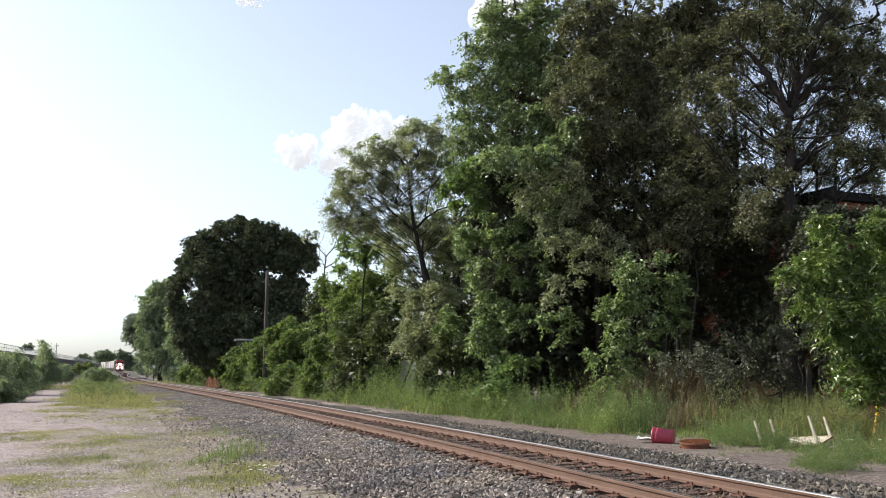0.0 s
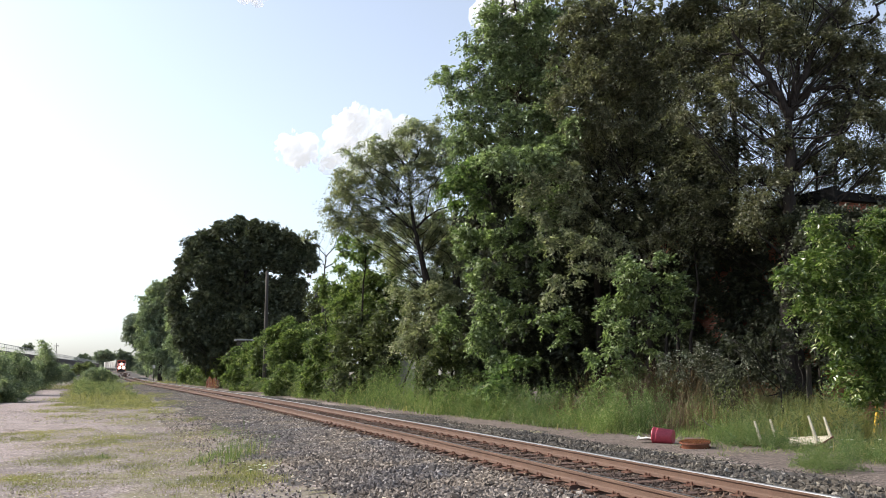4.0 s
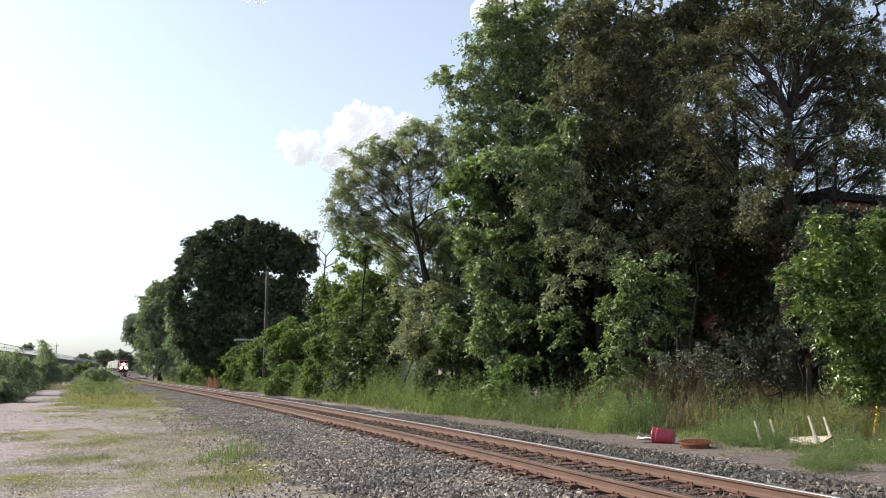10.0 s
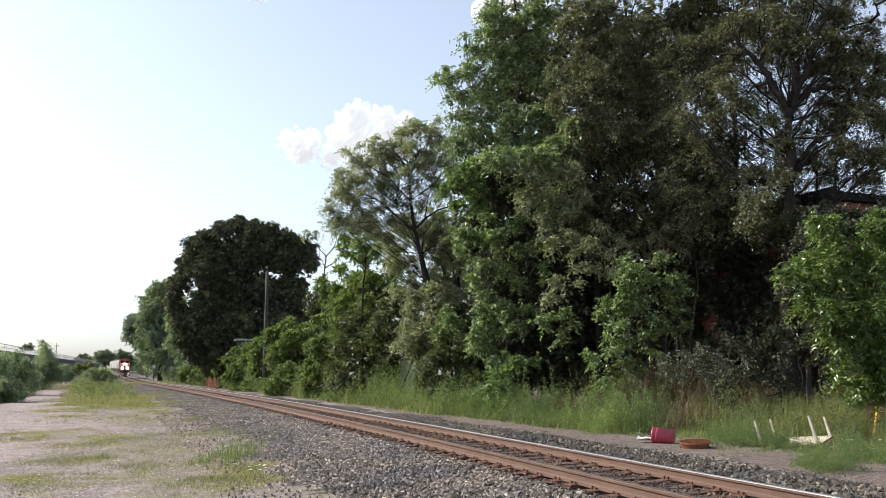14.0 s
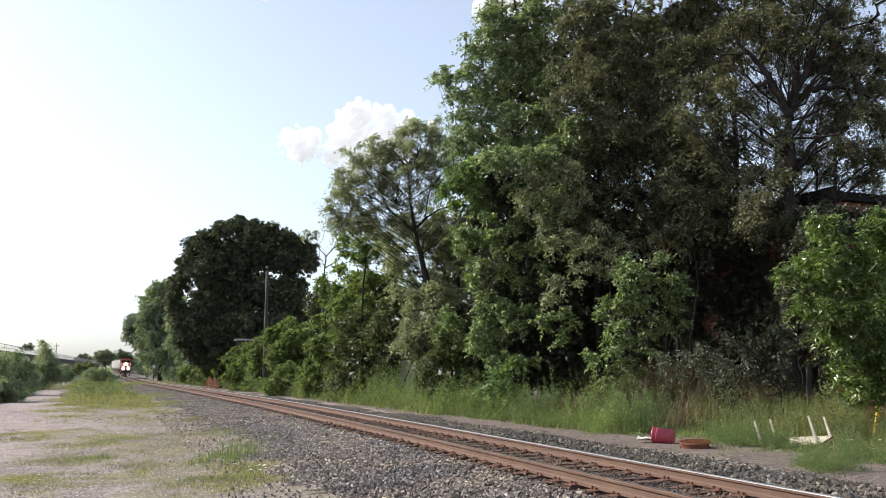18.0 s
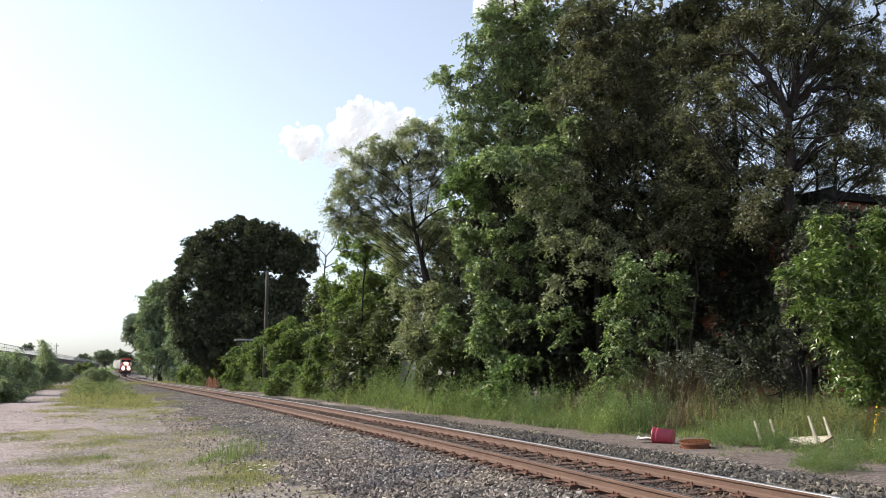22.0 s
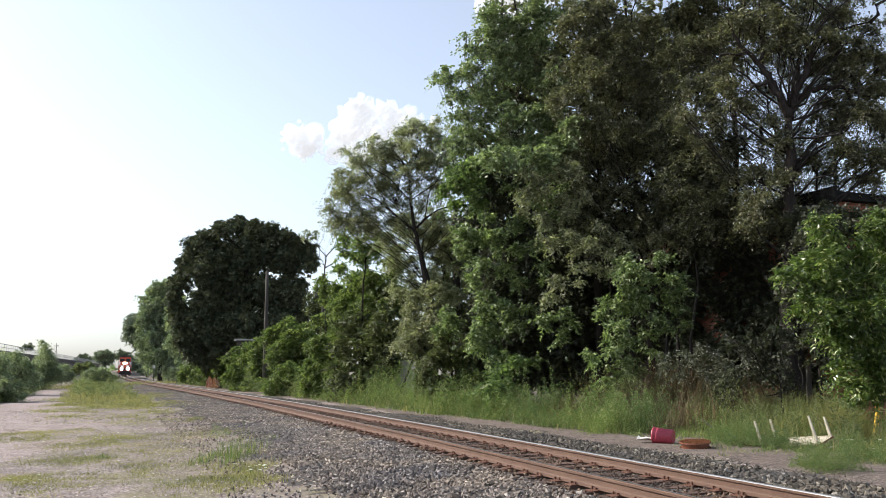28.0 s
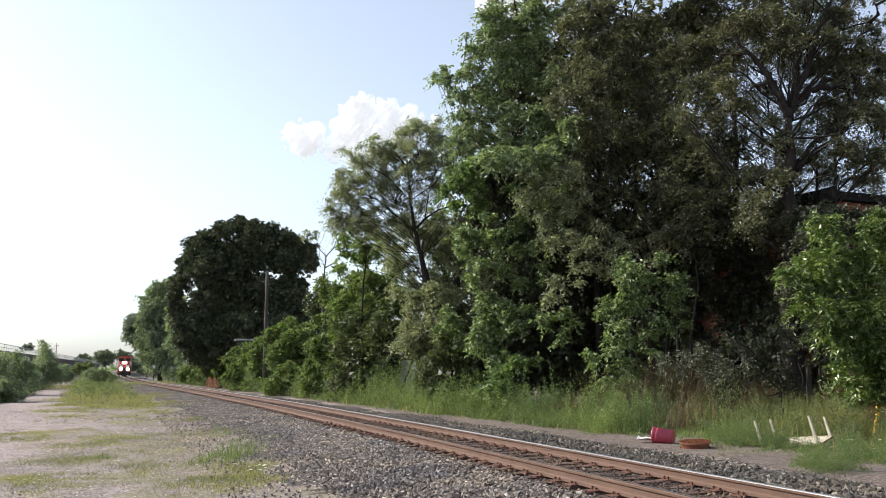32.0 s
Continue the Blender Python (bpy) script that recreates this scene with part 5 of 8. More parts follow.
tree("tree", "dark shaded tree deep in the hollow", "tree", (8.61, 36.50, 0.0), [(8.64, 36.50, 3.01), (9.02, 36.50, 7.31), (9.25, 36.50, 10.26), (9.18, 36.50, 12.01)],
     [(5.88, 34.35, 11.02, 0.83, 0.37), (7.44, 35.27, 11.13, 0.85, 0.33), (5.65, 34.50, 10.02, 0.83, 0.46), (5.14, 34.95, 8.95, 0.83, 0.60), (6.44, 35.24, 8.72, 0.84, 0.42), (7.68, 35.41, 8.76, 0.84, 0.42), (8.69, 34.93, 8.71, 0.83, 0.42), (9.71, 35.00, 10.81, 0.61, 0.56), (10.13, 34.33, 9.75, 0.64, 0.78), (10.12, 34.91, 8.80, 0.83, 0.69), (9.10, 34.82, 7.84, 0.87, 0.60), (10.90, 35.49, 7.82, 0.61, 0.56), (7.76, 35.07, 7.51, 1.06, 0.69), (6.19, 35.36, 7.56, 0.88, 0.70), (4.97, 34.91, 7.49, 0.87, 0.78), (8.44, 34.55, 10.70, 0.60, 0.41), (9.47, 35.49, 10.26, 0.43, 0.52), (11.21, 35.45, 9.77, 0.28, 0.57)], 0.17, LEAF_DEEP_SHADE, seed=43, tuft=0.36, cover=3.2, girth=0.22, sway=0.4, twigs=6,
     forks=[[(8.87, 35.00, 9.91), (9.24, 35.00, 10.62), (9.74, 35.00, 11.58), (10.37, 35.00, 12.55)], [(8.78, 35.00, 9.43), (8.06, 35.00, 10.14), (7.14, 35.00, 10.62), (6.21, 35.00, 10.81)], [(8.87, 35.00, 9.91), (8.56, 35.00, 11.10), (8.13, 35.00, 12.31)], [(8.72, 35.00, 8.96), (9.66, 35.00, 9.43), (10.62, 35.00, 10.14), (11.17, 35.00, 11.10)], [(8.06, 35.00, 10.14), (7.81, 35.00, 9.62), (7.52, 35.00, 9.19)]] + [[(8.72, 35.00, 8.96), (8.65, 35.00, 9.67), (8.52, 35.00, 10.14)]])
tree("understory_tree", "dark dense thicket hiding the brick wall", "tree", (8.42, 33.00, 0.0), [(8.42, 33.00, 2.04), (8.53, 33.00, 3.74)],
     massed(6.30, 12.40, 0.94, 7.10, along_wall(2.3), 0.58, 55, 1.0, ((10.91, 5.46, 0.20), (10.71, 3.50, 0.16), (7.70, 5.68, 0.15),)), 0.155, LEAF_DEEP_SHADE, seed=55, tuft=0.32, cover=1.5, girth=0.12, sway=0.25, twigs=0)
tree("climbing_vine", "grey-olive leaf sprays on the shaded trees", "vine", (5.08, 30.20, 0.0), [],
     [(4.77, 30.80, 6.02, 0.31, 0.22), (5.19, 29.69, 6.06, 0.34, 0.24), (5.73, 29.91, 5.70, 0.35, 0.24), (5.25, 30.62, 5.39, 0.40, 0.20), (5.98, 30.68, 5.20, 0.31, 0.22), (4.67, 30.28, 5.23, 0.26, 0.17), (6.22, 30.32, 6.36, 0.24, 0.22), (4.57, 30.61, 7.22, 0.22, 0.27), (5.60, 30.77, 6.84, 0.22, 0.18), (6.56, 30.67, 6.09, 0.22, 0.18), (4.91, 30.58, 4.78, 0.22, 0.15)], 0.115, LEAF_GREYLIT, seed=153, tuft=0.24, cover=1.5, sway=0.4)
tree("climbing_vine", "light green vines cascading beside the brick wall", "vine", (6.09, 29.00, 0.0), [],
     [(6.23, 29.16, 5.41, 0.29, 0.21), (6.44, 28.45, 5.02, 0.32, 0.20), (6.01, 28.74, 4.78, 0.32, 0.20), (6.28, 28.68, 4.29, 0.36, 0.20), (5.75, 29.27, 3.96, 0.37, 0.21), (5.42, 29.20, 3.58, 0.27, 0.18), (6.24, 29.45, 3.78, 0.41, 0.23), (5.77, 28.52, 3.16, 0.36, 0.20), (6.10, 28.91, 2.74, 0.36, 0.20), (5.62, 28.45, 2.32, 0.32, 0.18), (6.06, 28.67, 1.95, 0.36, 0.20), (5.82, 29.01, 1.51, 0.40, 0.18), (5.23, 28.45, 1.41, 0.26, 0.12), (6.38, 28.65, 1.62, 0.26, 0.22), (4.82, 29.17, 2.26, 0.22, 0.12), (5.09, 29.05, 1.96, 0.24, 0.12), (5.42, 28.68, 2.73, 0.20, 0.14)], 0.12, LEAF_VINE, seed=42, tuft=0.23, cover=3.6, sway=0.4)
tree("climbing_vine", "greyer vine sprays beside the light cascade", "vine", (7.27, 29.20, 0.0), [],
     [(7.00, 29.29, 4.81, 0.31, 0.21), (6.88, 28.86, 4.04, 0.34, 0.23), (7.58, 29.37, 4.28, 0.34, 0.23), (8.04, 29.72, 3.80, 0.31, 0.19), (7.03, 28.66, 3.43, 0.37, 0.19), (7.73, 29.14, 4.83, 0.34, 0.25), (7.34, 29.03, 5.47, 0.29, 0.23), (8.04, 28.95, 4.33, 0.23, 0.19), (6.93, 29.64, 2.95, 0.27, 0.17), (7.63, 29.75, 3.05, 0.27, 0.17), (6.98, 29.55, 2.28, 0.23, 0.19), (8.13, 29.11, 3.21, 0.19, 0.15)], 0.115, LEAF_VINE, seed=58, tuft=0.23, cover=2.6, sway=0.4)
tree("pale_shrub", "grey withered leafy brush at the building's foot", "shrub", (8.29, 27.60, 0.0), [],
     [(7.00, 27.44, 1.94, 0.25, 0.28), (7.37, 27.52, 1.59, 0.28, 0.27), (7.85, 27.55, 1.94, 0.28, 0.30), (8.22, 27.43, 1.59, 0.28, 0.30), (8.76, 27.61, 1.94, 0.25, 0.32), (9.16, 27.48, 1.70, 0.25, 0.28), (9.39, 27.09, 1.94, 0.21, 0.24), (8.10, 27.51, 2.33, 0.23, 0.16), (8.74, 27.07, 1.42, 0.24, 0.21), (7.47, 27.16, 2.24, 0.18, 0.14), (9.86, 27.34, 1.49, 0.18, 0.21), (8.67, 28.11, 2.16, 0.18, 0.18)], 0.075, LEAF_PALE, seed=47, tuft=0.3, cover=0.9, sway=0.2)
tree("understory_tree", "dull shaded brush beside the fence post", "shrub", (10.30, 26.80, 0.0), [(10.28, 26.80, 1.63)],
     [(9.95, 27.22, 2.32, 0.32, 0.26), (10.29, 26.69, 1.97, 0.31, 0.29), (10.13, 26.90, 1.46, 0.35, 0.24), (9.64, 27.19, 2.67, 0.28, 0.21), (10.48, 26.51, 2.65, 0.24, 0.21), (10.62, 26.82, 1.42, 0.21, 0.21), (9.14, 26.89, 2.49, 0.21, 0.17), (9.76, 27.28, 1.71, 0.21, 0.21), (10.02, 26.30, 2.89, 0.24, 0.20), (8.62, 26.34, 2.64, 0.17, 0.14)], 0.115, LEAF_DEEP_SHADE, seed=46, tuft=0.26, cover=1.6, girth=0.05, sway=0.2, twigs=1)
tree("shrub", "lush green shrub with glossy compound leaves", "shrub", (10.34, 21.50, 0.0), [],
     [(9.04, 21.54, 4.29, 0.22, 0.13), (8.42, 21.18, 4.05, 0.19, 0.09), (9.13, 21.68, 3.24, 0.28, 0.13), (8.84, 21.33, 3.57, 0.22, 0.12), (10.25, 21.88, 0.97, 0.28, 0.13), (9.41, 21.24, 5.32, 0.27, 0.19), (9.46, 21.73, 5.12, 0.18, 0.18), (9.65, 21.21, 4.95, 0.28, 0.19), (9.42, 21.90, 4.62, 0.26, 0.14), (9.03, 21.82, 4.44, 0.18, 0.10), (9.52, 21.16, 4.45, 0.37, 0.22), (10.38, 21.63, 4.56, 0.35, 0.21), (10.75, 21.26, 5.19, 0.34, 0.22), (11.05, 21.51, 5.60, 0.25, 0.14), (8.78, 21.80, 4.16, 0.19, 0.10), (8.95, 21.20, 3.96, 0.31, 0.14), (9.66, 21.26, 3.91, 0.44, 0.26), (10.30, 21.13, 3.96, 0.43, 0.31)] +
     [(9.10, 21.12, 3.41, 0.34, 0.20), (8.75, 21.50, 3.19, 0.20, 0.08), (9.59, 21.21, 3.17, 0.49, 0.31), (10.41, 21.18, 3.17, 0.49, 0.37), (9.48, 21.67, 2.61, 0.38, 0.19), (10.04, 21.32, 2.49, 0.49, 0.31), (10.72, 21.36, 2.38, 0.40, 0.37), (9.75, 21.36, 1.91, 0.34, 0.23), (10.61, 21.79, 1.80, 0.47, 0.35), (9.88, 21.30, 1.37, 0.31, 0.18), (10.63, 21.63, 1.20, 0.37, 0.23), (11.27, 21.87, 4.62, 0.39, 0.39), (11.46, 21.56, 3.59, 0.63, 0.94), (11.44, 21.31, 4.97, 0.57, 0.63), (9.17, 21.19, 5.52, 0.09, 0.09), (8.52, 21.63, 4.16, 0.10, 0.06), (10.87, 21.22, 1.64, 0.40, 0.46)], 0.12, LEAF_SHRUB, seed=48, tuft=0.26, cover=3.8, girth=0.06, sway=0.8, width=0.42, twigs=4)
tree("understory_tree", "dark shaded leaves before the building's end wall", "tree", (11.93, 27.80, 0.0), [(11.93, 27.80, 1.98), (12.06, 27.80, 4.14)],
     massed(11.64, 14.37, 2.34, 7.05, 27.8, 0.47, 305, 1.15), 0.13, LEAF_DEEP_SHADE, seed=305, tuft=0.32, cover=2.2, girth=0.06, sway=0.2, twigs=0)
tree("tall_tree", "tall old tree with a thick forked trunk", "tree", (11.55, 29.00, 0.0), [(11.59, 29.00, 2.74), (11.74, 29.00, 5.96), (11.80, 29.00, 8.50), (11.89, 29.00, 10.57)],
     [(10.35, 28.74, 13.85, 0.55, 0.35), (11.23, 28.99, 13.95, 0.63, 0.40), (11.89, 28.51, 13.55, 0.54, 0.43), (11.50, 28.81, 12.85, 0.51, 0.33), (12.11, 28.50, 12.69, 0.50, 0.39), (9.51, 28.43, 11.26, 0.46, 0.34), (9.97, 28.75, 10.77, 0.39, 0.33), (13.16, 28.56, 13.16, 0.54, 0.47), (13.85, 28.78, 13.86, 0.47, 0.39), (13.84, 29.28, 12.62, 0.56, 0.36), (14.39, 28.46, 12.47, 0.62, 0.42), (15.34, 29.14, 12.32, 0.55, 0.43), (14.24, 28.58, 11.75, 0.54, 0.31), (13.21, 29.34, 12.19, 0.36, 0.28), (15.10, 29.27, 11.38, 0.63, 0.39), (14.20, 28.66, 10.38, 0.62, 0.42), (15.32, 29.40, 10.16, 0.55, 0.55), (13.75, 29.25, 10.12, 0.43, 0.47)] +
     [(13.66, 28.51, 9.12, 0.61, 0.46), (14.78, 28.89, 8.82, 0.62, 0.42), (13.52, 29.23, 10.96, 0.55, 0.24), (10.89, 29.49, 10.84, 0.34, 0.20), (11.16, 28.62, 10.13, 0.35, 0.23), (11.47, 28.71, 9.41, 0.31, 0.35), (10.93, 29.32, 8.45, 0.58, 0.27), (10.35, 29.54, 8.34, 0.35, 0.27), (11.33, 28.53, 8.15, 0.38, 0.38), (10.59, 28.52, 7.42, 0.57, 0.34), (11.77, 29.29, 7.34, 0.43, 0.35), (10.21, 28.79, 6.66, 0.57, 0.34), (11.18, 28.87, 6.48, 0.57, 0.38), (14.62, 29.44, 8.36, 0.55, 0.23), (12.71, 29.29, 8.88, 0.27, 0.39), (8.34, 29.19, 10.42, 0.43, 0.20), (15.24, 29.43, 13.72, 0.28, 0.24), (10.23, 29.27, 12.62, 0.28, 0.28)] +
     [(11.20, 29.36, 15.59, 1.21, 0.56), (13.13, 29.17, 15.50, 1.20, 0.56), (15.10, 29.11, 15.47, 1.20, 0.56)], 0.1, LEAF_OLIVE, seed=45, tuft=0.32, cover=2.6, girth=0.42, sway=0.45, group='tall trees above the embankment', twigs=7,
     forks=[[(11.90, 29.00, 10.29), (11.70, 29.00, 10.89), (11.31, 29.00, 11.66), (11.02, 29.00, 12.19), (10.58, 29.00, 12.68), (10.13, 29.00, 13.34), (9.83, 29.00, 14.37)], [(11.90, 29.00, 10.29), (12.09, 29.00, 10.89), (12.68, 29.00, 12.43), (13.14, 29.00, 13.50), (13.64, 29.00, 14.58), (14.07, 29.00, 15.63)], [(12.04, 29.00, 10.69), (12.49, 29.00, 11.09), (13.06, 29.00, 11.41), (13.95, 29.00, 11.33), (14.75, 29.00, 11.05)], [(11.02, 29.00, 12.19), (11.14, 29.00, 12.92), (11.08, 29.00, 13.75), (11.25, 29.00, 15.00)], [(12.68, 29.00, 12.43), (12.46, 29.00, 13.34), (12.20, 29.00, 14.37)]] + [[(13.06, 29.00, 11.41), (13.83, 29.00, 11.90), (14.66, 29.00, 12.60), (15.46, 29.00, 13.34)], [(13.95, 29.00, 11.33), (14.34, 29.00, 10.69), (14.77, 29.00, 9.89)], [(11.84, 29.00, 8.50), (12.50, 29.00, 9.25), (13.15, 29.00, 9.77), (13.90, 29.00, 9.99)], [(11.79, 29.00, 7.91), (12.27, 29.00, 8.69), (12.77, 29.00, 9.25)], [(11.31, 29.00, 11.66), (10.77, 29.00, 11.50), (10.30, 29.00, 10.93)]] + [[(10.58, 29.00, 12.68), (9.94, 29.00, 12.60), (9.38, 29.00, 12.31)], [(14.93, 29.00, 13.75), (15.55, 29.00, 14.58), (16.03, 29.00, 15.21)], [(13.14, 29.00, 13.50), (14.13, 29.00, 13.54), (14.93, 29.00, 13.75)]])
tree("tall_tree", "slim straight dark trunk beside the old tree", "tree", (11.40, 34.00, 0.0), [(11.44, 34.00, 2.92), (11.55, 34.00, 6.25), (11.73, 34.00, 9.67), (11.77, 34.00, 12.00), (11.61, 34.00, 13.43), (11.35, 34.00, 15.35), (11.18, 34.00, 18.28)],
     [(9.78, 30.46, 11.14, 0.29, 0.20), (10.96, 30.89, 10.00, 0.17, 0.21), (9.88, 30.52, 10.31, 0.20, 0.20), (10.54, 31.31, 9.25, 0.29, 0.29), (10.59, 31.01, 7.92, 0.21, 0.33), (9.81, 30.44, 11.94, 0.29, 0.21), (10.93, 30.44, 10.50, 0.16, 0.16), (10.39, 31.29, 8.40, 0.21, 0.21), (12.72, 30.57, 8.86, 0.20, 0.33), (13.85, 31.29, 9.03, 0.33, 0.29), (14.21, 31.16, 9.00, 0.29, 0.25), (11.76, 31.01, 10.03, 0.21, 0.17), (11.89, 31.44, 12.32, 0.30, 0.21), (11.27, 31.13, 12.65, 0.25, 0.21), (11.75, 31.09, 14.18, 0.25, 0.21), (9.06, 30.88, 11.81, 0.25, 0.21), (13.28, 30.69, 10.68, 0.29, 0.25), (13.60, 30.55, 10.11, 0.25, 0.20)] +
     [(15.60, 30.90, 14.54, 0.29, 0.21)], 0.1, LEAF_OLIVE, seed=49, tuft=0.3, cover=1.0, girth=0.17, sway=0.3, group='tall trees above the embankment', twigs=6,
     forks=[[(10.68, 31.00, 8.97), (11.10, 31.00, 10.02), (11.64, 31.00, 10.54), (11.98, 31.00, 10.32)], [(11.64, 31.00, 10.54), (11.75, 31.00, 9.90), (11.49, 31.00, 9.56)], [(10.71, 31.00, 9.18), (10.35, 31.00, 10.02), (9.92, 31.00, 10.62), (9.49, 31.00, 11.09)], [(10.72, 31.00, 10.88), (11.12, 31.00, 11.31), (11.59, 31.00, 11.52)], [(10.64, 31.00, 8.13), (10.32, 31.00, 8.76), (9.98, 31.00, 9.18)]])
tree("tree", "leafless slim trunk before the bright gap", "tree", (12.84, 30.00, 0.0), [(12.84, 30.00, 2.01), (13.08, 30.00, 6.31), (13.18, 30.00, 8.32), (13.22, 30.00, 9.76), (13.43, 30.00, 11.21)],
     [(13.05, 29.49, 10.53, 0.20, 0.16)], 0.085, LEAF_OLIVE, seed=149, tuft=0.25, cover=0.8, girth=0.07, twigs=6,
     forks=[[(13.17, 30.00, 8.12), (13.52, 30.00, 8.73), (13.72, 30.00, 9.34)], [(13.19, 30.00, 8.53), (12.94, 30.00, 9.04), (12.73, 30.00, 9.51)]])
tree("bush", "low dark bush between road and track", "bush", (-36.05, 92.00, 0.0), [],
     [(-35.97, 91.65, 1.50, 0.94, 0.53), (-37.10, 92.14, 1.21, 0.71, 0.47), (-34.98, 91.58, 1.21, 0.59, 0.41), (-36.11, 92.55, 1.91, 0.54, 0.30), (-36.40, 91.94, 0.74, 0.95, 0.41), (-35.01, 91.70, 0.80, 0.71, 0.35), (-34.81, 92.71, 0.91, 0.36, 0.30)], 0.17, LEAF_OPEN, seed=60, tuft=0.34, group='bushes on the open side', sway=0.3, cover=3.0)
tree("bush", "yellow-green rounded bush beside the dirt road", "bush", (-51.24, 125.00, 0.0), [],
     [(-51.35, 124.99, 2.08, 1.13, 0.72), (-50.44, 125.10, 2.40, 0.81, 0.64), (-52.36, 125.56, 1.68, 0.73, 0.48), (-49.60, 124.68, 1.84, 0.64, 0.48)], 0.24, LEAF_HAZY_GREY, seed=61, tuft=0.4, group='bushes on the open side')
tree("bush", "tall feathery green bush beside the dirt road", "bush", (-36.41, 80.00, 0.0), [(-36.32, 80.00, 1.27), (-36.49, 80.00, 3.06)],
     [(-36.89, 80.77, 2.97, 0.52, 0.73), (-36.52, 79.41, 2.13, 0.92, 0.72), (-36.36, 80.85, 2.30, 0.83, 0.73), (-36.27, 79.53, 3.76, 0.31, 0.46), (-37.02, 79.94, 1.32, 1.03, 0.72), (-35.93, 80.72, 1.32, 0.93, 0.62), (-36.12, 79.74, 1.53, 0.92, 0.72), (-36.73, 80.01, 4.29, 0.21, 0.31), (-35.65, 79.39, 3.15, 0.46, 0.46), (-35.48, 80.83, 1.73, 0.42, 0.36)], 0.115, LEAF_OPEN, seed=62, cover=2.6, tuft=0.5, group='bushes on the open side', sway=0.5, twigs=3, girth=0.06)
tree("bush", "leafy green roadside bush", "bush", (-29.73, 62.00, 0.0), [],
     [(-29.73, 61.90, 1.76, 0.72, 0.64), (-30.34, 61.63, 2.19, 0.79, 0.71), (-29.53, 62.74, 1.24, 0.65, 0.48), (-29.86, 61.97, 0.85, 0.88, 0.48), (-28.48, 61.26, 0.78, 0.55, 0.39), (-31.08, 62.45, 1.24, 0.80, 0.64), (-29.12, 61.24, 2.27, 0.36, 0.32), (-29.98, 61.46, 2.82, 0.36, 0.32)], 0.115, LEAF_OPEN, seed=63, cover=2.6, tuft=0.42, group='bushes on the open side', sway=0.3)
tree("bush", "low green roadside bush", "bush", (-48.66, 112.00, 0.0), [],
     [(-48.72, 111.96, 1.82, 1.01, 0.72), (-47.80, 112.23, 1.32, 0.72, 0.58), (-49.49, 111.83, 1.18, 0.86, 0.65), (-48.57, 112.76, 0.89, 1.01, 0.51)], 0.16, LEAF_OPEN, seed=64, cover=3.0, tuft=0.45, group='bushes on the open side')
tree("bush", "low dark roadside bush", "bush", (-23.79, 48.00, 0.0), [],
     [(-23.58, 47.85, 0.68, 0.68, 0.43), (-23.99, 47.62, 1.22, 0.67, 0.61), (-25.17, 48.62, 1.90, 0.94, 0.81), (-23.03, 47.90, 0.37, 0.49, 0.25), (-24.10, 48.05, 2.20, 0.43, 0.37), (-24.29, 48.09, 0.24, 0.62, 0.25)], 0.115, LEAF_OPEN, seed=65, cover=2.6, tuft=0.4, group='bushes on the open side')
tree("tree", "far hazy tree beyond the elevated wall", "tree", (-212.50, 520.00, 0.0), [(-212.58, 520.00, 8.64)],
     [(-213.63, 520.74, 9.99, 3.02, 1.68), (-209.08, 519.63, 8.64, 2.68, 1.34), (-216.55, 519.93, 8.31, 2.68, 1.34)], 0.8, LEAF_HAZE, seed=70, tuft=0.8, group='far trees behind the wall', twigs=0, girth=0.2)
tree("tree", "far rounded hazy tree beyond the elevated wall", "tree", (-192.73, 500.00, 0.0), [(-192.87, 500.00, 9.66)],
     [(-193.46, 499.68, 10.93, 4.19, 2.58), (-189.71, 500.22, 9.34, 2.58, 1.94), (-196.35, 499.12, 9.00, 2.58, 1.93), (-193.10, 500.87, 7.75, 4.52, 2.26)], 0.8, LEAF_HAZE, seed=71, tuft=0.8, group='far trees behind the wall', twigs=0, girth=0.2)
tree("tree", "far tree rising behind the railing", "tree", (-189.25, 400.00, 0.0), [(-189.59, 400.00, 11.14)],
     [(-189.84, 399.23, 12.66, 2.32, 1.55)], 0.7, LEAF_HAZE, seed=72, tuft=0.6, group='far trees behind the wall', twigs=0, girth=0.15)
tree("tall_tree", "shaded outer crown over the old forked tree", "tree", (14.36, 32.00, 0.0), [(14.41, 32.00, 2.85), (14.76, 32.00, 9.20), (14.98, 32.00, 13.64), (15.01, 32.00, 15.92)],
     massed(9.01, 14.57, 15.02, 16.84, 32.5, 0.58, 316, 1.2), 0.12, LEAF_OLIVE, seed=316, tuft=0.36, cover=1.3, girth=0.1, sway=0.4, group='tall trees above the embankment', twigs=3, core=0.0)
tree("tall_tree", "fine veil of twigs and small leaves round the old trunk", "tree", (12.35, 30.50, 0.0), [(12.39, 30.50, 2.79), (12.55, 30.50, 6.39), (12.39, 30.50, 8.85), (11.79, 30.50, 10.94), (11.69, 30.50, 13.07), (11.80, 30.50, 15.25)],
     massed(7.99, 16.06, 6.59, 14.81, 30.5, 0.61, 306, 1.35), 0.09, LEAF_OLIVE, seed=306, tuft=0.4, cover=0.58, girth=0.06, sway=0.4, group='tall trees above the embankment', twigs=3, core=0.0)
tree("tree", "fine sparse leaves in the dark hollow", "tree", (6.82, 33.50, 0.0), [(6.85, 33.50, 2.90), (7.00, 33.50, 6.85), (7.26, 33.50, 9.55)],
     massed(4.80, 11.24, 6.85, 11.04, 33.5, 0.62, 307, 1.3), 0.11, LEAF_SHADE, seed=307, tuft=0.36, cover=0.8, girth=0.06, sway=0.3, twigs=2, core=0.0)
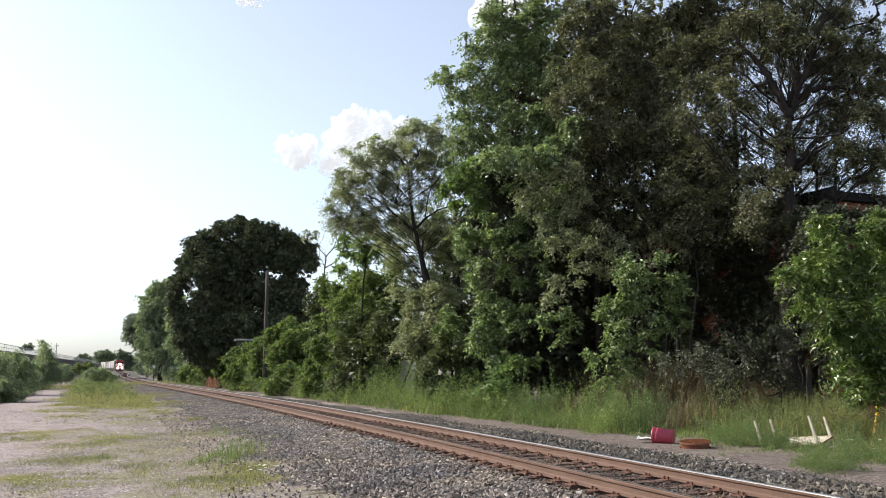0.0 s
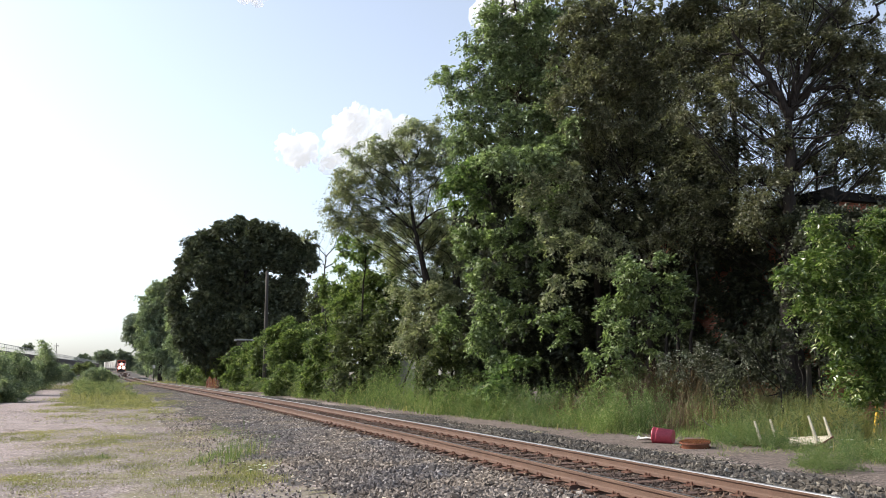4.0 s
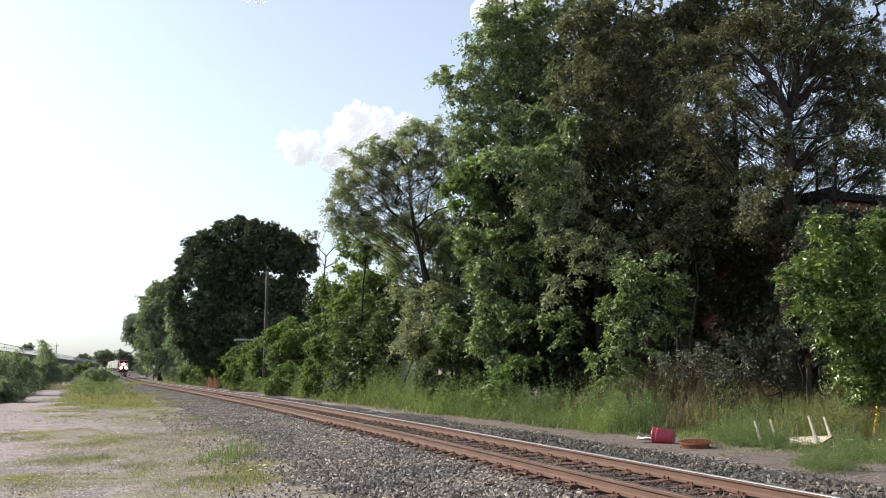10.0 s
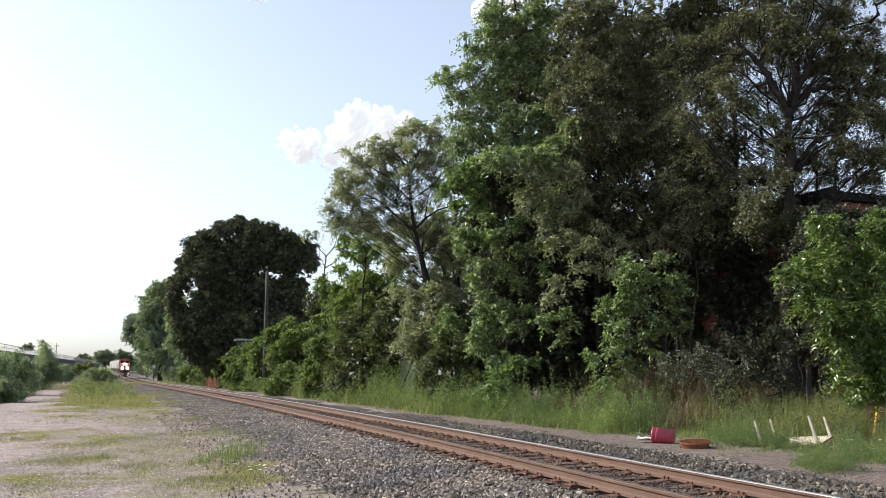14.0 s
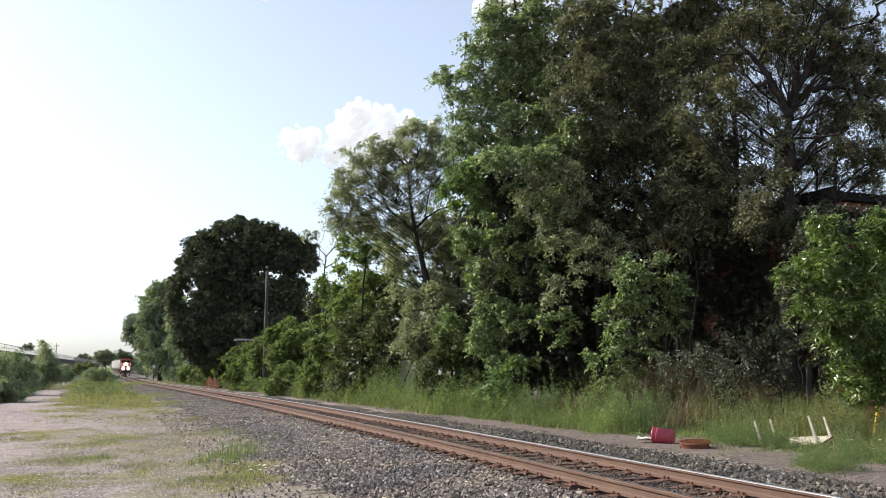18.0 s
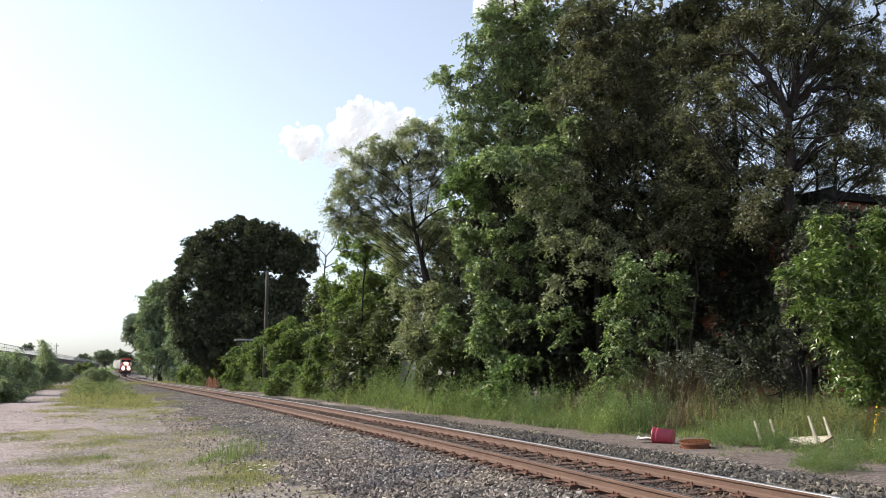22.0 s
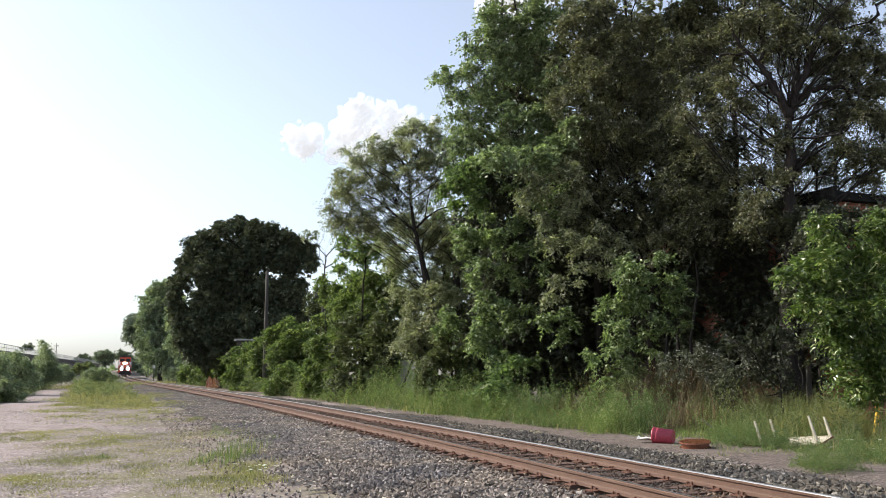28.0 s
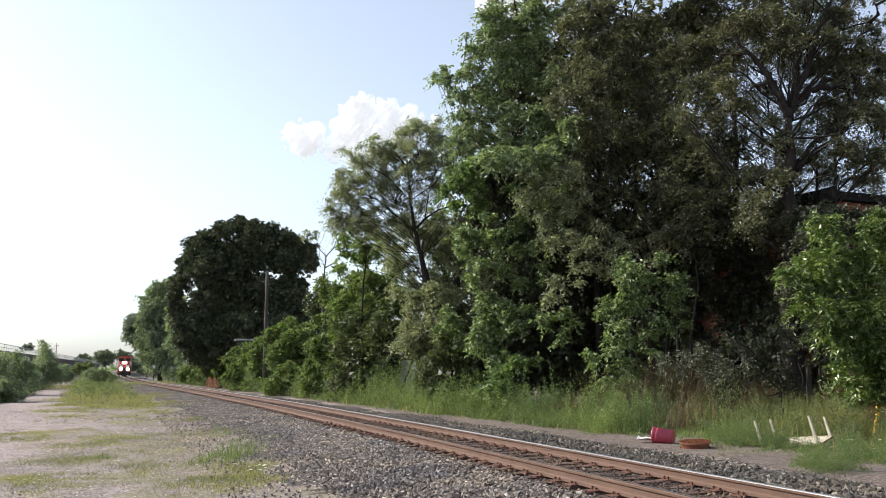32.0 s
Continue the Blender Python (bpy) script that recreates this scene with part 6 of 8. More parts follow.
tree("thin_tree", "fine grey twigs and leaves between the slender trees", "tree", (0.18, 47.00, 0.0), [(0.18, 47.00, 3.40), (0.03, 47.00, 6.45), (0.19, 47.00, 8.93)],
     massed(-2.90, 1.42, 6.45, 10.19, 47, 0.68, 308, 1.3), 0.13, LEAF_GREY, seed=308, tuft=0.36, cover=1.3, girth=0.06, sway=0.4, twigs=4, core=0.0)
tree("thin_tree", "fine leaf veil over the slender airy tree", "tree", (-2.40, 44.30, 0.0), [(-0.69, 44.30, 4.44), (-1.28, 44.30, 7.93), (-2.46, 44.30, 10.29)],
     massed(-4.23, 0.47, 9.11, 13.60, 44.3, 0.59, 309, 1.35) + massed(-5.51, -4.22, 9.11, 11.49, 44.3, 0.59, 319, 1.35), 0.1, LEAF_GREYLIT, seed=309, tuft=0.4, cover=0.6, girth=0.06, sway=0.5, twigs=4, core=0.0)
tree("tree", "mid-green tree between the maple and the poles", "tree", (-9.34, 71.00, 0.0), [(-9.37, 71.00, 4.27), (-9.42, 71.00, 7.03)],
     massed(-10.69, -8.20, 3.13, 8.65, 71, 0.78, 310, 1.2), 0.24, LEAF_BUSH, seed=310, tuft=0.4, cover=2.6, girth=0.1, sway=0.3, twigs=1, group='trees along the railway')
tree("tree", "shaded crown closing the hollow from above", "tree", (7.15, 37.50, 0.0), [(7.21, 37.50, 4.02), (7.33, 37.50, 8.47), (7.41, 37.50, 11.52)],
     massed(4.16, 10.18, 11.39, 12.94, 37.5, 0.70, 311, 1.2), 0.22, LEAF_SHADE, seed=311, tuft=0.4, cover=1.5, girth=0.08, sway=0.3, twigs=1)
# its sunlit look comes partly from the lighter LEAF_ROW colour
tree("tree", "sunlit lower tree before the dark maple", "tree", (-28.68, 98.00, 0.0), [],
     [(-29.79, 98.27, 9.21, 1.15, 1.41), (-28.91, 98.28, 6.28, 1.40, 1.53), (-27.10, 97.16, 3.85, 1.38, 1.00), (-29.94, 97.37, 7.12, 0.88, 1.14), (-26.46, 98.85, 4.91, 1.28, 1.09), (-24.90, 97.45, 3.36, 1.01, 0.69), (-29.09, 98.34, 4.13, 1.14, 1.14), (-27.90, 97.89, 7.78, 1.02, 1.14), (-30.41, 98.84, 4.65, 0.77, 1.15)], 0.26, LEAF_ROW, seed=312, tuft=0.42, cover=3.0, girth=0.15, sway=0.3, twigs=2, group='trees along the railway')
# added leaf mass: keeps sun off the thicket to its right, shade in its colour
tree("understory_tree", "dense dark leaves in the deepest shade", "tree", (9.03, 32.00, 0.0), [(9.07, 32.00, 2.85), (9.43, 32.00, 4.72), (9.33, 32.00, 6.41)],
     massed(8.50, 10.73, 6.62, 10.18, 32, 0.55, 313, 1.2), 0.17, LEAF_DEEP_SHADE, seed=313, tuft=0.34, cover=1.7, girth=0.08, sway=0.3, twigs=1)


# ---- structures behind and beside ----
def brick_building():
    b = thing("brick_building", pose(7.8, 44.9, 0, 0, 0, -69.2), "old red brick trackside building half hidden by trees", "building")
    # local x runs along the wall towards the camera, local -y faces the track
    L, W, H = 16.4, 14.0, 7.5
    bm = bmesh.new()
    box(bm, 0, L, 0, 0.3, 0, H)
    box(bm, 0, L, W - 0.3, W, 0, H)
    box(bm, 0, 0.3, 0.3, W - 0.3, 0, H)
    box(bm, L - 0.3, L, 0.3, W - 0.3, 0, H)
    wall = part("wall", bm, MORTAR, b, "mortared red brick wall")
    # the courses of the face to the track
    r = np.random.default_rng(5)
    quads = np.array([[0, 1, 3, 2], [4, 6, 7, 5], [0, 4, 5, 1], [2, 3, 7, 6], [0, 2, 6, 4], [1, 5, 7, 3]])
    cube = np.array([[i, j, k] for i in (0, 1) for j in (0, 1) for k in (0, 1)], float)
    kinds = [mesh_of("brick", (cube - 0.5) * [0.205 + d, 0.03, 0.066], quads, BRICK) for d in (0, -0.004, 0.003)]
    vs, fs, singles = [], [], 0
    for row in range(int(H / 0.078)):
        for col in range(int(L / 0.217)):
            x, z = col * 0.217 + 0.108 * (row % 2) + 0.1, row * 0.078 + 0.04
            y = -0.006 + r.normal(0, 0.003)
            if x > L - 0.1 or x < 6 or z < 0.8 or r.random() < 0.01:
                continue
            if 13.6 < x < 16.3 and 4.6 < z < 6.3 and singles < 290:
                singles += 1
                child("brick", kinds[col % 3], wall, at=pose(x, y, z))
            else:
                fs.append(quads + 8 * len(vs))
                vs.append((cube - 0.5) * [0.205, 0.03, 0.066] + [x, y, z])
    # the end wall, its first metres from the corner
    for row in range(int(H / 0.078)):
        for col in range(12):
            y, z = col * 0.217 + 0.108 * (row % 2) + 0.11, row * 0.078 + 0.04
            fs.append(quads + 8 * len(vs))
            vs.append((cube - 0.5) * [0.03, 0.205, 0.066] + [L + 0.006 + r.normal(0, 0.003), y, z])
    tagged(child("bricks", mesh_of("bricks", np.concatenate(vs), np.concatenate(fs), BRICK), wall), kind="stuff")
    bm = box(bmesh.new(), -0.3, L + 0.3, -0.35, W + 0.3, H, H + 0.3, 0.03)
    part("roof", bm, ROOF_TAR, b, "flat dark tar roof with a shallow parapet")
    bm = box(bmesh.new(), -0.35, L + 0.35, -0.42, -0.30, H - 0.1, H + 0.45, 0.02)
    part("cornice", bm, ROOF_TAR, b, "dark sheet-metal cornice")
    return b


building = brick_building()


def low_wall():
    w = thing("concrete_wall", pose(-1.6, 47, 0, 0, 0, -62), "weathered grey concrete retaining wall with vines", "wall")
    part("panel", box(bmesh.new(), -6.2, 0.4, 0, 0.25, -0.1, 2.25, 0.03), CONCRETE, w)
    part("panel", box(bmesh.new(), 0.45, 4.6, 0.03, 0.28, -0.1, 2.35, 0.03), CONCRETE, w)
    return w


low_wall()


def elevated_wall():
    """The long dark wall on the open side, with a railing on its top."""
    w = thing("elevated_road", pose(-58, 115, 0, 0, 0, 108.4), "long dark elevated roadway with a railing", "viaduct")
    part("wall", box(bmesh.new(), -60, 226, 0, 7, 0, 4.2), DARK_WALL, w)
    part("parapet", box(bmesh.new(), -60, 226, -0.15, 0.2, 3.9, 4.35, 0.02), DARK_WALL, w)
    post = bpy.data.meshes.new("railing_post")
    bm = box(bmesh.new(), -0.035, 0.035, -0.03, 0.03, 0, 0.9)
    bm.to_mesh(post)
    bm.free()
    post.materials.append(OLD_PLASTER)
    for i in range(120):
        child("railing_post", post, w, at=pose(-30 + i * 2.0, 0.0, 4.35))
    for z in (4.75, 5.2):
        part("rail_bar", box(bmesh.new(), -60, 226, -0.03, 0.03, z, z + 0.06), OLD_PLASTER, w)


elevated_wall()


def pole(name, label, at, height, arms=(), r0=0.15):
    p = thing(name, pose(*at), label, "pole", "wooden line poles")
    tubes("shaft", [([(0, 0, -0.2), (0.01, 0, height * 0.4), (0, 0.02, height * 0.75), (0, 0, height)], [r0, r0 * 0.92, r0 * 0.82, r0 * 0.74])], POLE_WOOD, p, sides=12)
    for z, half, turn in arms:
        a = part("crossarm", box(bmesh.new(), -half, half, -0.06, 0.06, -0.06, 0.06, 0.01), POLE_WOOD, p, at=pose(0, -0.14, z, 0, 0, turn))
        for u in (-0.85, -0.45, 0.45, 0.85):
            bm = bmesh.new()
            bmesh.ops.create_cone(bm, cap_ends=True, segments=8, radius1=0.045, radius2=0.02, depth=0.16, matrix=Matrix.Translation((u * half, 0, 0.13)))
            part("insulator", bm, GLASS_DARK, a)
    return p
pole("utility_pole", "plain weathered wooden pole without arms", (-14.44, 71, 0), 9.82, (), 0.16)
pole("utility_pole", "old wooden utility pole with crossarms", (-7.65, 55.5, 0), 7.82, ((6.37, 0.55, 20),), 0.12)
pole("mast", "thin distant line mast with a short arm", (-112.7, 255, 0), 9.8, ((8.9, 0.7, 10),), 0.09)


# ---- litter beside the track ----
def bucket():
    b = thing("bucket", pose(5.30, 20.4, 0.18, 0, 87, 148), "red plastic bucket lying on its side", "bucket")
    bm = bmesh.new()
    n = 28
    k = 1.3
    prof = [(0.10, 0.003), (0.122, 0.0), (0.140, 0.33), (0.148, 0.335), (0.148, 0.36), (0.140, 0.365), (0.134, 0.36), (0.116, 0.012), (0.0, 0.012)]
    rings = [[bm.verts.new((k * r * math.cos(2 * math.pi * i / n), k * r * math.sin(2 * math.pi * i / n), k * z)) for i in range(n)] for r, z in prof]
    for a, c in zip(rings, rings[1:]):
        for i in range(n):
            bm.faces.new((a[i], a[(i + 1) % n], c[(i + 1) % n], c[i]))
    bm.faces.new(rings[0][::-1])
    bmesh.ops.remove_doubles(bm, verts=bm.verts, dist=1e-5)
    part("body", bm, RED_PLASTIC, b, smooth=True)
    for z, r0 in ((0.07, 0.162), (0.36, 0.179)):
        bm = bmesh.new()
        bmesh.ops.create_cone(bm, cap_ends=False, segments=n, radius1=r0, radius2=r0, depth=0.018, matrix=Matrix.Translation((0, 0, z)))
        bmesh.ops.solidify(bm, geom=bm.faces[:], thickness=0.012)
        part("rib", bm, RED_PLASTIC, b)


bucket()


def table():
    """Upside down, one long edge on the ground, the other propped up in the weeds."""
    ex, ey = Vector((0.70, -0.71, 0.10)).normalized(), Vector((0.71, 0.68, 0.17))
    ey = (ey - ex * ey.dot(ex)).normalized()
    up = ex.cross(ey)
    lie = Matrix((ex, ey, up)).transposed().to_4x4()
    lie.translation = (7.84, 19.7, 0.13)
    t = thing("table", lie, "cream-painted table lying upside down in the weeds", "table")
    part("tabletop", box(bmesh.new(), -0.66, 0.66, -0.42, 0.42, -0.03, 0.0, 0.008), CREAM, t)
    for y in (-0.425, 0.425):
        part("edge_strip", box(bmesh.new(), -0.66, 0.66, y - 0.006, y + 0.006, -0.035, 0.004, 0.002), RED_BRICKISH, t, "dark red painted edge strip")
    for x in (-0.665, 0.665):
        part("edge_strip", box(bmesh.new(), x - 0.006, x + 0.006, -0.42, 0.42, -0.035, 0.004, 0.002), RED_BRICKISH, t, "dark red painted edge strip")
    for y in (-0.36, 0.36):
        part("apron", box(bmesh.new(), -0.58, 0.58, y - 0.010, y + 0.010, 0.0, 0.025, 0.003), CREAM, t)
    for x, y, h in ((-0.62, -0.37, 0.58), (-0.62, 0.37, 0.46), (0.62, -0.37, 0.62), (0.62, 0.37, 0.44)):
        bm = box(bmesh.new(), -0.032, 0.032, -0.032, 0.032, 0.0, h, 0.006)
        for v in bm.verts:
            if v.co.z > h * 0.5:
                v.co.x *= 0.6
                v.co.y *= 0.6
        part("leg", bm, CREAM, t, "weathered tapered leg", at=pose(x, y, 0, 0, -6, 0))


table()


def spool():
    s = thing("steel_disc", pose(5.48, 19.3, 0.02, 3, -4, 20), "rust-brown round steel drum end lying flat", "scrap metal")
    for z0, z1, r in ((0.0, 0.03, 0.33), (0.03, 0.12, 0.30), (0.12, 0.15, 0.34)):
        bm = bmesh.new()
        bmesh.ops.create_cone(bm, cap_ends=True, segments=32, radius1=r, radius2=r * 0.985, depth=z1 - z0, matrix=Matrix.Translation((0, 0, (z0 + z1) / 2)))
        part("rim" if r > 0.31 else "drum", bm, RUST_RED, s, smooth=False)


spool()
sheet = thing("steel_plate", pose(6.93, 20.00, 0.03, 2, 3, 25), "flat rusty steel plate lying in the weeds", "scrap metal")
part("plate", box(bmesh.new(), -0.34, 0.34, -0.28, 0.28, 0.0, 0.02, 0.004), RUST_RED, sheet)


def marker():
    m = thing("marker_post", pose(11.69, 23.98, 0, 0, 10, 0), "short leaning yellow plastic marker post", "marker post")
    bm = bmesh.new()
    bmesh.ops.create_cone(bm, cap_ends=True, segments=16, radius1=0.058, radius2=0.058, depth=0.92, matrix=Matrix.Translation((0, 0, 0.46)))
    part("tube", bm, YELLOW, m, smooth=False)
    bm = bmesh.new()
    bmesh.ops.create_uvsphere(bm, u_segments=14, v_segments=8, radius=0.058, matrix=Matrix.Translation((0, 0, 0.92)))
    part("cap", bm, YELLOW, m, smooth=True)


marker()


# ---- the train ----
def wheelset(parent, x):
    for side in (-0.75, 0.75):
        bm = bmesh.new()
        bmesh.ops.create_cone(bm, cap_ends=True, segments=18, radius1=0.5, radius2=0.5, depth=0.13, matrix=Matrix.Translation((x, side, 0.5)) @ Matrix.Rotation(math.pi / 2, 4, "X"))
        part("wheel", bm, LOCO_DARK, parent)


def locomotive():
    """Local +x is forward; the front coupler at x = 0; z = 0 on the rail."""
    t = thing("locomotive", pose(0, 0, 0), "red freight locomotive with lit headlight and ditch lights", "locomotive", "train")
    part("underframe", box(bmesh.new(), -21.5, -0.4, -1.45, 1.45, 1.15, 1.6, 0.05), LOCO_DARK, t)
    bm = box(bmesh.new(), -0.7, -0.45, -1.5, 1.5, 0.5, 1.6, 0.04)
    part("pilot", bm, LOCO_RED, t)
    plow = bmesh.new()
    vs = [plow.verts.new(v) for v in ((-0.45, -1.45, 0.15), (-0.1, 0, 0.12), (-0.45, 1.45, 0.15), (-0.5, 1.45, 0.95), (-0.38, 0, 0.95), (-0.5, -1.45, 0.95))]
    plow.faces.new((vs[0], vs[1], vs[4], vs[5]))
    plow.faces.new((vs[1], vs[2], vs[3], vs[4]))
    bmesh.ops.solidify(plow, geom=plow.faces[:], thickness=0.05)
    part("plow", plow, LOCO_DARK, t)
    nose = box(bmesh.new(), -2.6, -0.75, -1.2, 1.2, 1.6, 3.0, 0.08)
    for v in nose.verts:
        if v.co.z > 2.5 and v.co.x > -1.5:
            v.co.x -= 0.35
        if v.co.x > -1.5:
            v.co.y *= 0.9
    part("nose", nose, LOCO_RED, t)
    cab = box(bmesh.new(), -5.0, -2.3, -1.55, 1.55, 1.6, 4.35, 0.10)
    for v in cab.verts:
        if v.co.z > 3.9:
            v.co.y *= 0.82
    part("cab", cab, LOCO_RED, t)
    part("roof", box(bmesh.new(), -5.2, -2.2, -1.3, 1.3, 4.35, 4.5, 0.05), LOCO_DARK, t)
    for y0, y1 in ((-1.2, -0.12), (0.12, 1.2)):
        part("windscreen", box(bmesh.new(), -2.32, -2.27, y0, y1, 3.2, 3.9, 0.02), GLASS_DARK, t)
    for y in (-1.56, 1.56):
        part("side_window", box(bmesh.new(), -4.4, -3.0, y - 0.02, y + 0.02, 2.9, 3.7, 0.01), GLASS_DARK, t)
    part("hood", box(bmesh.new(), -19.8, -5.0, -0.95, 0.95, 1.6, 4.2, 0.08), LOCO_DARK, t)
    part("radiator", box(bmesh.new(), -19.6, -16.5, -1.35, 1.35, 3.4, 4.45, 0.05), LOCO_DARK, t)
    part("fuel_tank", box(bmesh.new(), -13, -8, -1.35, 1.35, 0.35, 1.15, 0.15), LOCO_DARK, t)
    for d in (-1, 1):
        part("nose_panel", box(bmesh.new(), -0.76, -0.70, min(d * 0.3, d * 1.0), max(d * 0.3, d * 1.0), 1.75, 2.35, 0.01), LOCO_WHITE, t, "white painted nose panel")
        part("cab_panel", box(bmesh.new(), -2.31, -2.26, min(d * 0.9, d * 1.45), max(d * 0.9, d * 1.45), 2.3, 3.1, 0.01), LOCO_WHITE, t, "white painted cab panel")
    for y in (-1.3, 1.3):
        part("handrail", box(bmesh.new(), -0.62, -0.58, y - 0.02, y + 0.02, 1.6, 2.6), LOCO_WHITE, t)
    for u in (-2.6, -4.5, -6.4, -15.0, -16.9, -18.8):
        wheelset(t, u)
    for u in (-4.5, -16.9):
        part("truck_frame", box(bmesh.new(), u - 2.4, u + 2.4, -1.1, 1.1, 0.45, 0.95, 0.08), LOCO_DARK, t)

    def lamp(name, x, y, z, r):
        bm = bmesh.new()
        turn = Matrix.Translation((x, y, z)) @ Matrix.Rotation(math.pi / 2, 4, "Y")
        bmesh.ops.create_cone(bm, cap_ends=True, segments=20, radius1=r * 1.3, radius2=r * 1.3, depth=0.10, matrix=turn)
        housing = part(name, bm, LOCO_DARK, t)
        bm = bmesh.new()
        bmesh.ops.create_cone(bm, cap_ends=True, segments=20, radius1=r, radius2=r, depth=0.05, matrix=Matrix.Translation((0.05, 0, 0)) @ turn)
        part("lens", bm, LAMP, housing, "brightly lit lamp lens")
    lamp("headlight", -0.95, -0.22, 2.85, 0.24)
    lamp("headlight", -0.95, 0.22, 2.85, 0.24)
    lamp("ditch_light", -0.40, -0.74, 1.45, 0.30)
    lamp("ditch_light", -0.40, 0.74, 1.45, 0.30)
    return t


def hopper_car():
    t = thing("hopper_car", pose(0, 0, 0), "pale grey covered hopper freight car", "freight car", "train")
    bm = box(bmesh.new(), -17.2, -0.8, -1.55, 1.55, 1.3, 4.3, 0.25)
    for v in bm.verts:
        if v.co.z < 2:
            v.co.x = -9 + (v.co.x + 9) * 0.72
    part("body", bm, CAR_GREY, t)
    part("roof_walk", box(bmesh.new(), -16.5, -1.5, -0.5, 0.5, 4.32, 4.45), CAR_GREY, t)
    part("underframe", box(bmesh.new(), -17.7, -0.3, -0.5, 0.5, 0.95, 1.25), LOCO_DARK, t)
    for u in (-1.6, -3.4, -14.6, -16.4):
        wheelset(t, u)
    return t


loco = locomotive()
cars = [hopper_car()]
for _ in range(5):
    cars.append(copy_thing(cars[0], pose(0, 0, 0)))


# ---- clouds ----
def cloud_material():
    m = bpy.data.materials.new("cloud_white")
    m.use_nodes = True
    nt = m.node_tree
    b = nt.nodes["Principled BSDF"]
    b.inputs["Base Color"].default_value, b.inputs["Roughness"].default_value = (0.9, 0.9, 0.9, 1), 1.0
    # a weak emission stands in for sunlight scattered inside the vapour
    b.inputs["Emission Color"].default_value, b.inputs["Emission Strength"].default_value = (0.93, 0.95, 1.0, 1), 0.22
    clear, mx = nt.nodes.new("ShaderNodeBsdfTransparent"), nt.nodes.new("ShaderNodeMixShader")
    mx.inputs[0].default_value = 0.74
    nt.links.new(b.outputs[0], mx.inputs[1])
    nt.links.new(clear.outputs[0], mx.inputs[2])
    nt.links.new(mx.outputs[0], nt.nodes["Material Output"].inputs[0])
    return m


CLOUD = cloud_material()


def cloud(name, label, at, puffs, seed):
    """Heaps of thin, overlapping vapour shells: dense where many lie behind one another."""
    c = thing(name, pose(*at), label, "cloud", "clouds", "structure")
    r = np.random.default_rng(seed)
    for x, z, rad in puffs:
        bm = bmesh.new()
        for i in range(26):
            q = Vector(r.normal(0, 0.52, 3)) * rad
            k = rad * (r.uniform(0.4, 0.7) if i < 7 else r.uniform(0.12, 0.36))
            bmesh.ops.create_icosphere(bm, subdivisions=2, radius=k, matrix=Matrix.Translation((q.x, q.y, q.z * 0.8)))
        for v in bm.verts:
            w = v.co + Vector((x, 0, z))
            n = noise.noise(w * 0.03) * 10 + noise.noise(w * 0.08) * 5 + noise.noise(w * 0.2) * 3
            v.co += v.co.normalized() * n
        part("puff", bm, CLOUD, c, at=pose(x, 0, z), smooth=True)
    return c


# ---- loose stones, grass and weeds ----
def stones(name, n, smin, smax, s0, s1, d0, d1, r, z_of, dense=1.0, material=None):
    """Crushed stones scattered along the track between two offsets."""
    s = s0 + (s1 - s0) * r.random(n) ** dense
    d = r.uniform(d0, d1, n)
    x, y, _ = along(s, d)
    size = r.uniform(smin, smax, n)
    z = z_of(d) + size * 0.1 + rise(y) + (d < -4.6) * (ground_height(x, y) - rise(y) + 0.016)
    base = np.array([[1, 0.2, 0], [-0.1, 1, 0.1], [-1, -0.2, 0], [0.2, -0.9, 0.1], [0.15, 0.1, 0.8], [0, 0, -0.7]])
    tri = np.array([[0, 1, 4], [1, 2, 4], [2, 3, 4], [3, 0, 4], [1, 0, 5], [2, 1, 5], [3, 2, 5], [0, 3, 5]])
    if size.mean() < 0.04 or s0 >= 20:      # half sunk or far: the top faces alone
        tri = tri[:4]
    q = base[None] * (1 + r.normal(0, 0.22, (n, 6, 3))) * size[:, None, None] * 0.5 * r.uniform(0.7, 1.2, (n, 1, 3))
    e = r.normal(0, 1, (n, 3, 3))
    if len(tri) == 4:
        e[:, 0, 2] *= 0.25
        e[:, 1, 2] *= 0.25
    u = unit(e[:, 0])
    v = unit(np.cross(u, e[:, 1]))
    w = np.cross(u, v)
    if len(tri) == 4:
        v, w = np.cross(np.array([0, 0, 1.0]), u), np.tile([0, 0, 1.0], (n, 1))
    if len(tri) == 4:
        q[:, :, 2] *= 0.65
    q = np.einsum("nij,njk->nik", q, np.stack([u, v, w], 1))
    vs = (q + np.stack([x, y, z], 1)[:, None]).reshape(-1, 3)
    return mesh_of(name, vs, (tri[None] + 6 * np.arange(n)[:, None, None]).reshape(-1, 3), material or STONE)


def bed_height(d):
    return np.interp(d, [-6.0, -4.3, -2.8, -1.7, -1.35, -1.1, -0.9, 0, 0.9, 1.1, 1.35, 1.7, 2.7, 3.5, 4.2], [-0.01, 0.0, 0.035, 0.088, 0.112, 0.112, 0.104, 0.108, 0.104, 0.110, 0.110, 0.085, 0.03, 0.0, -0.02])


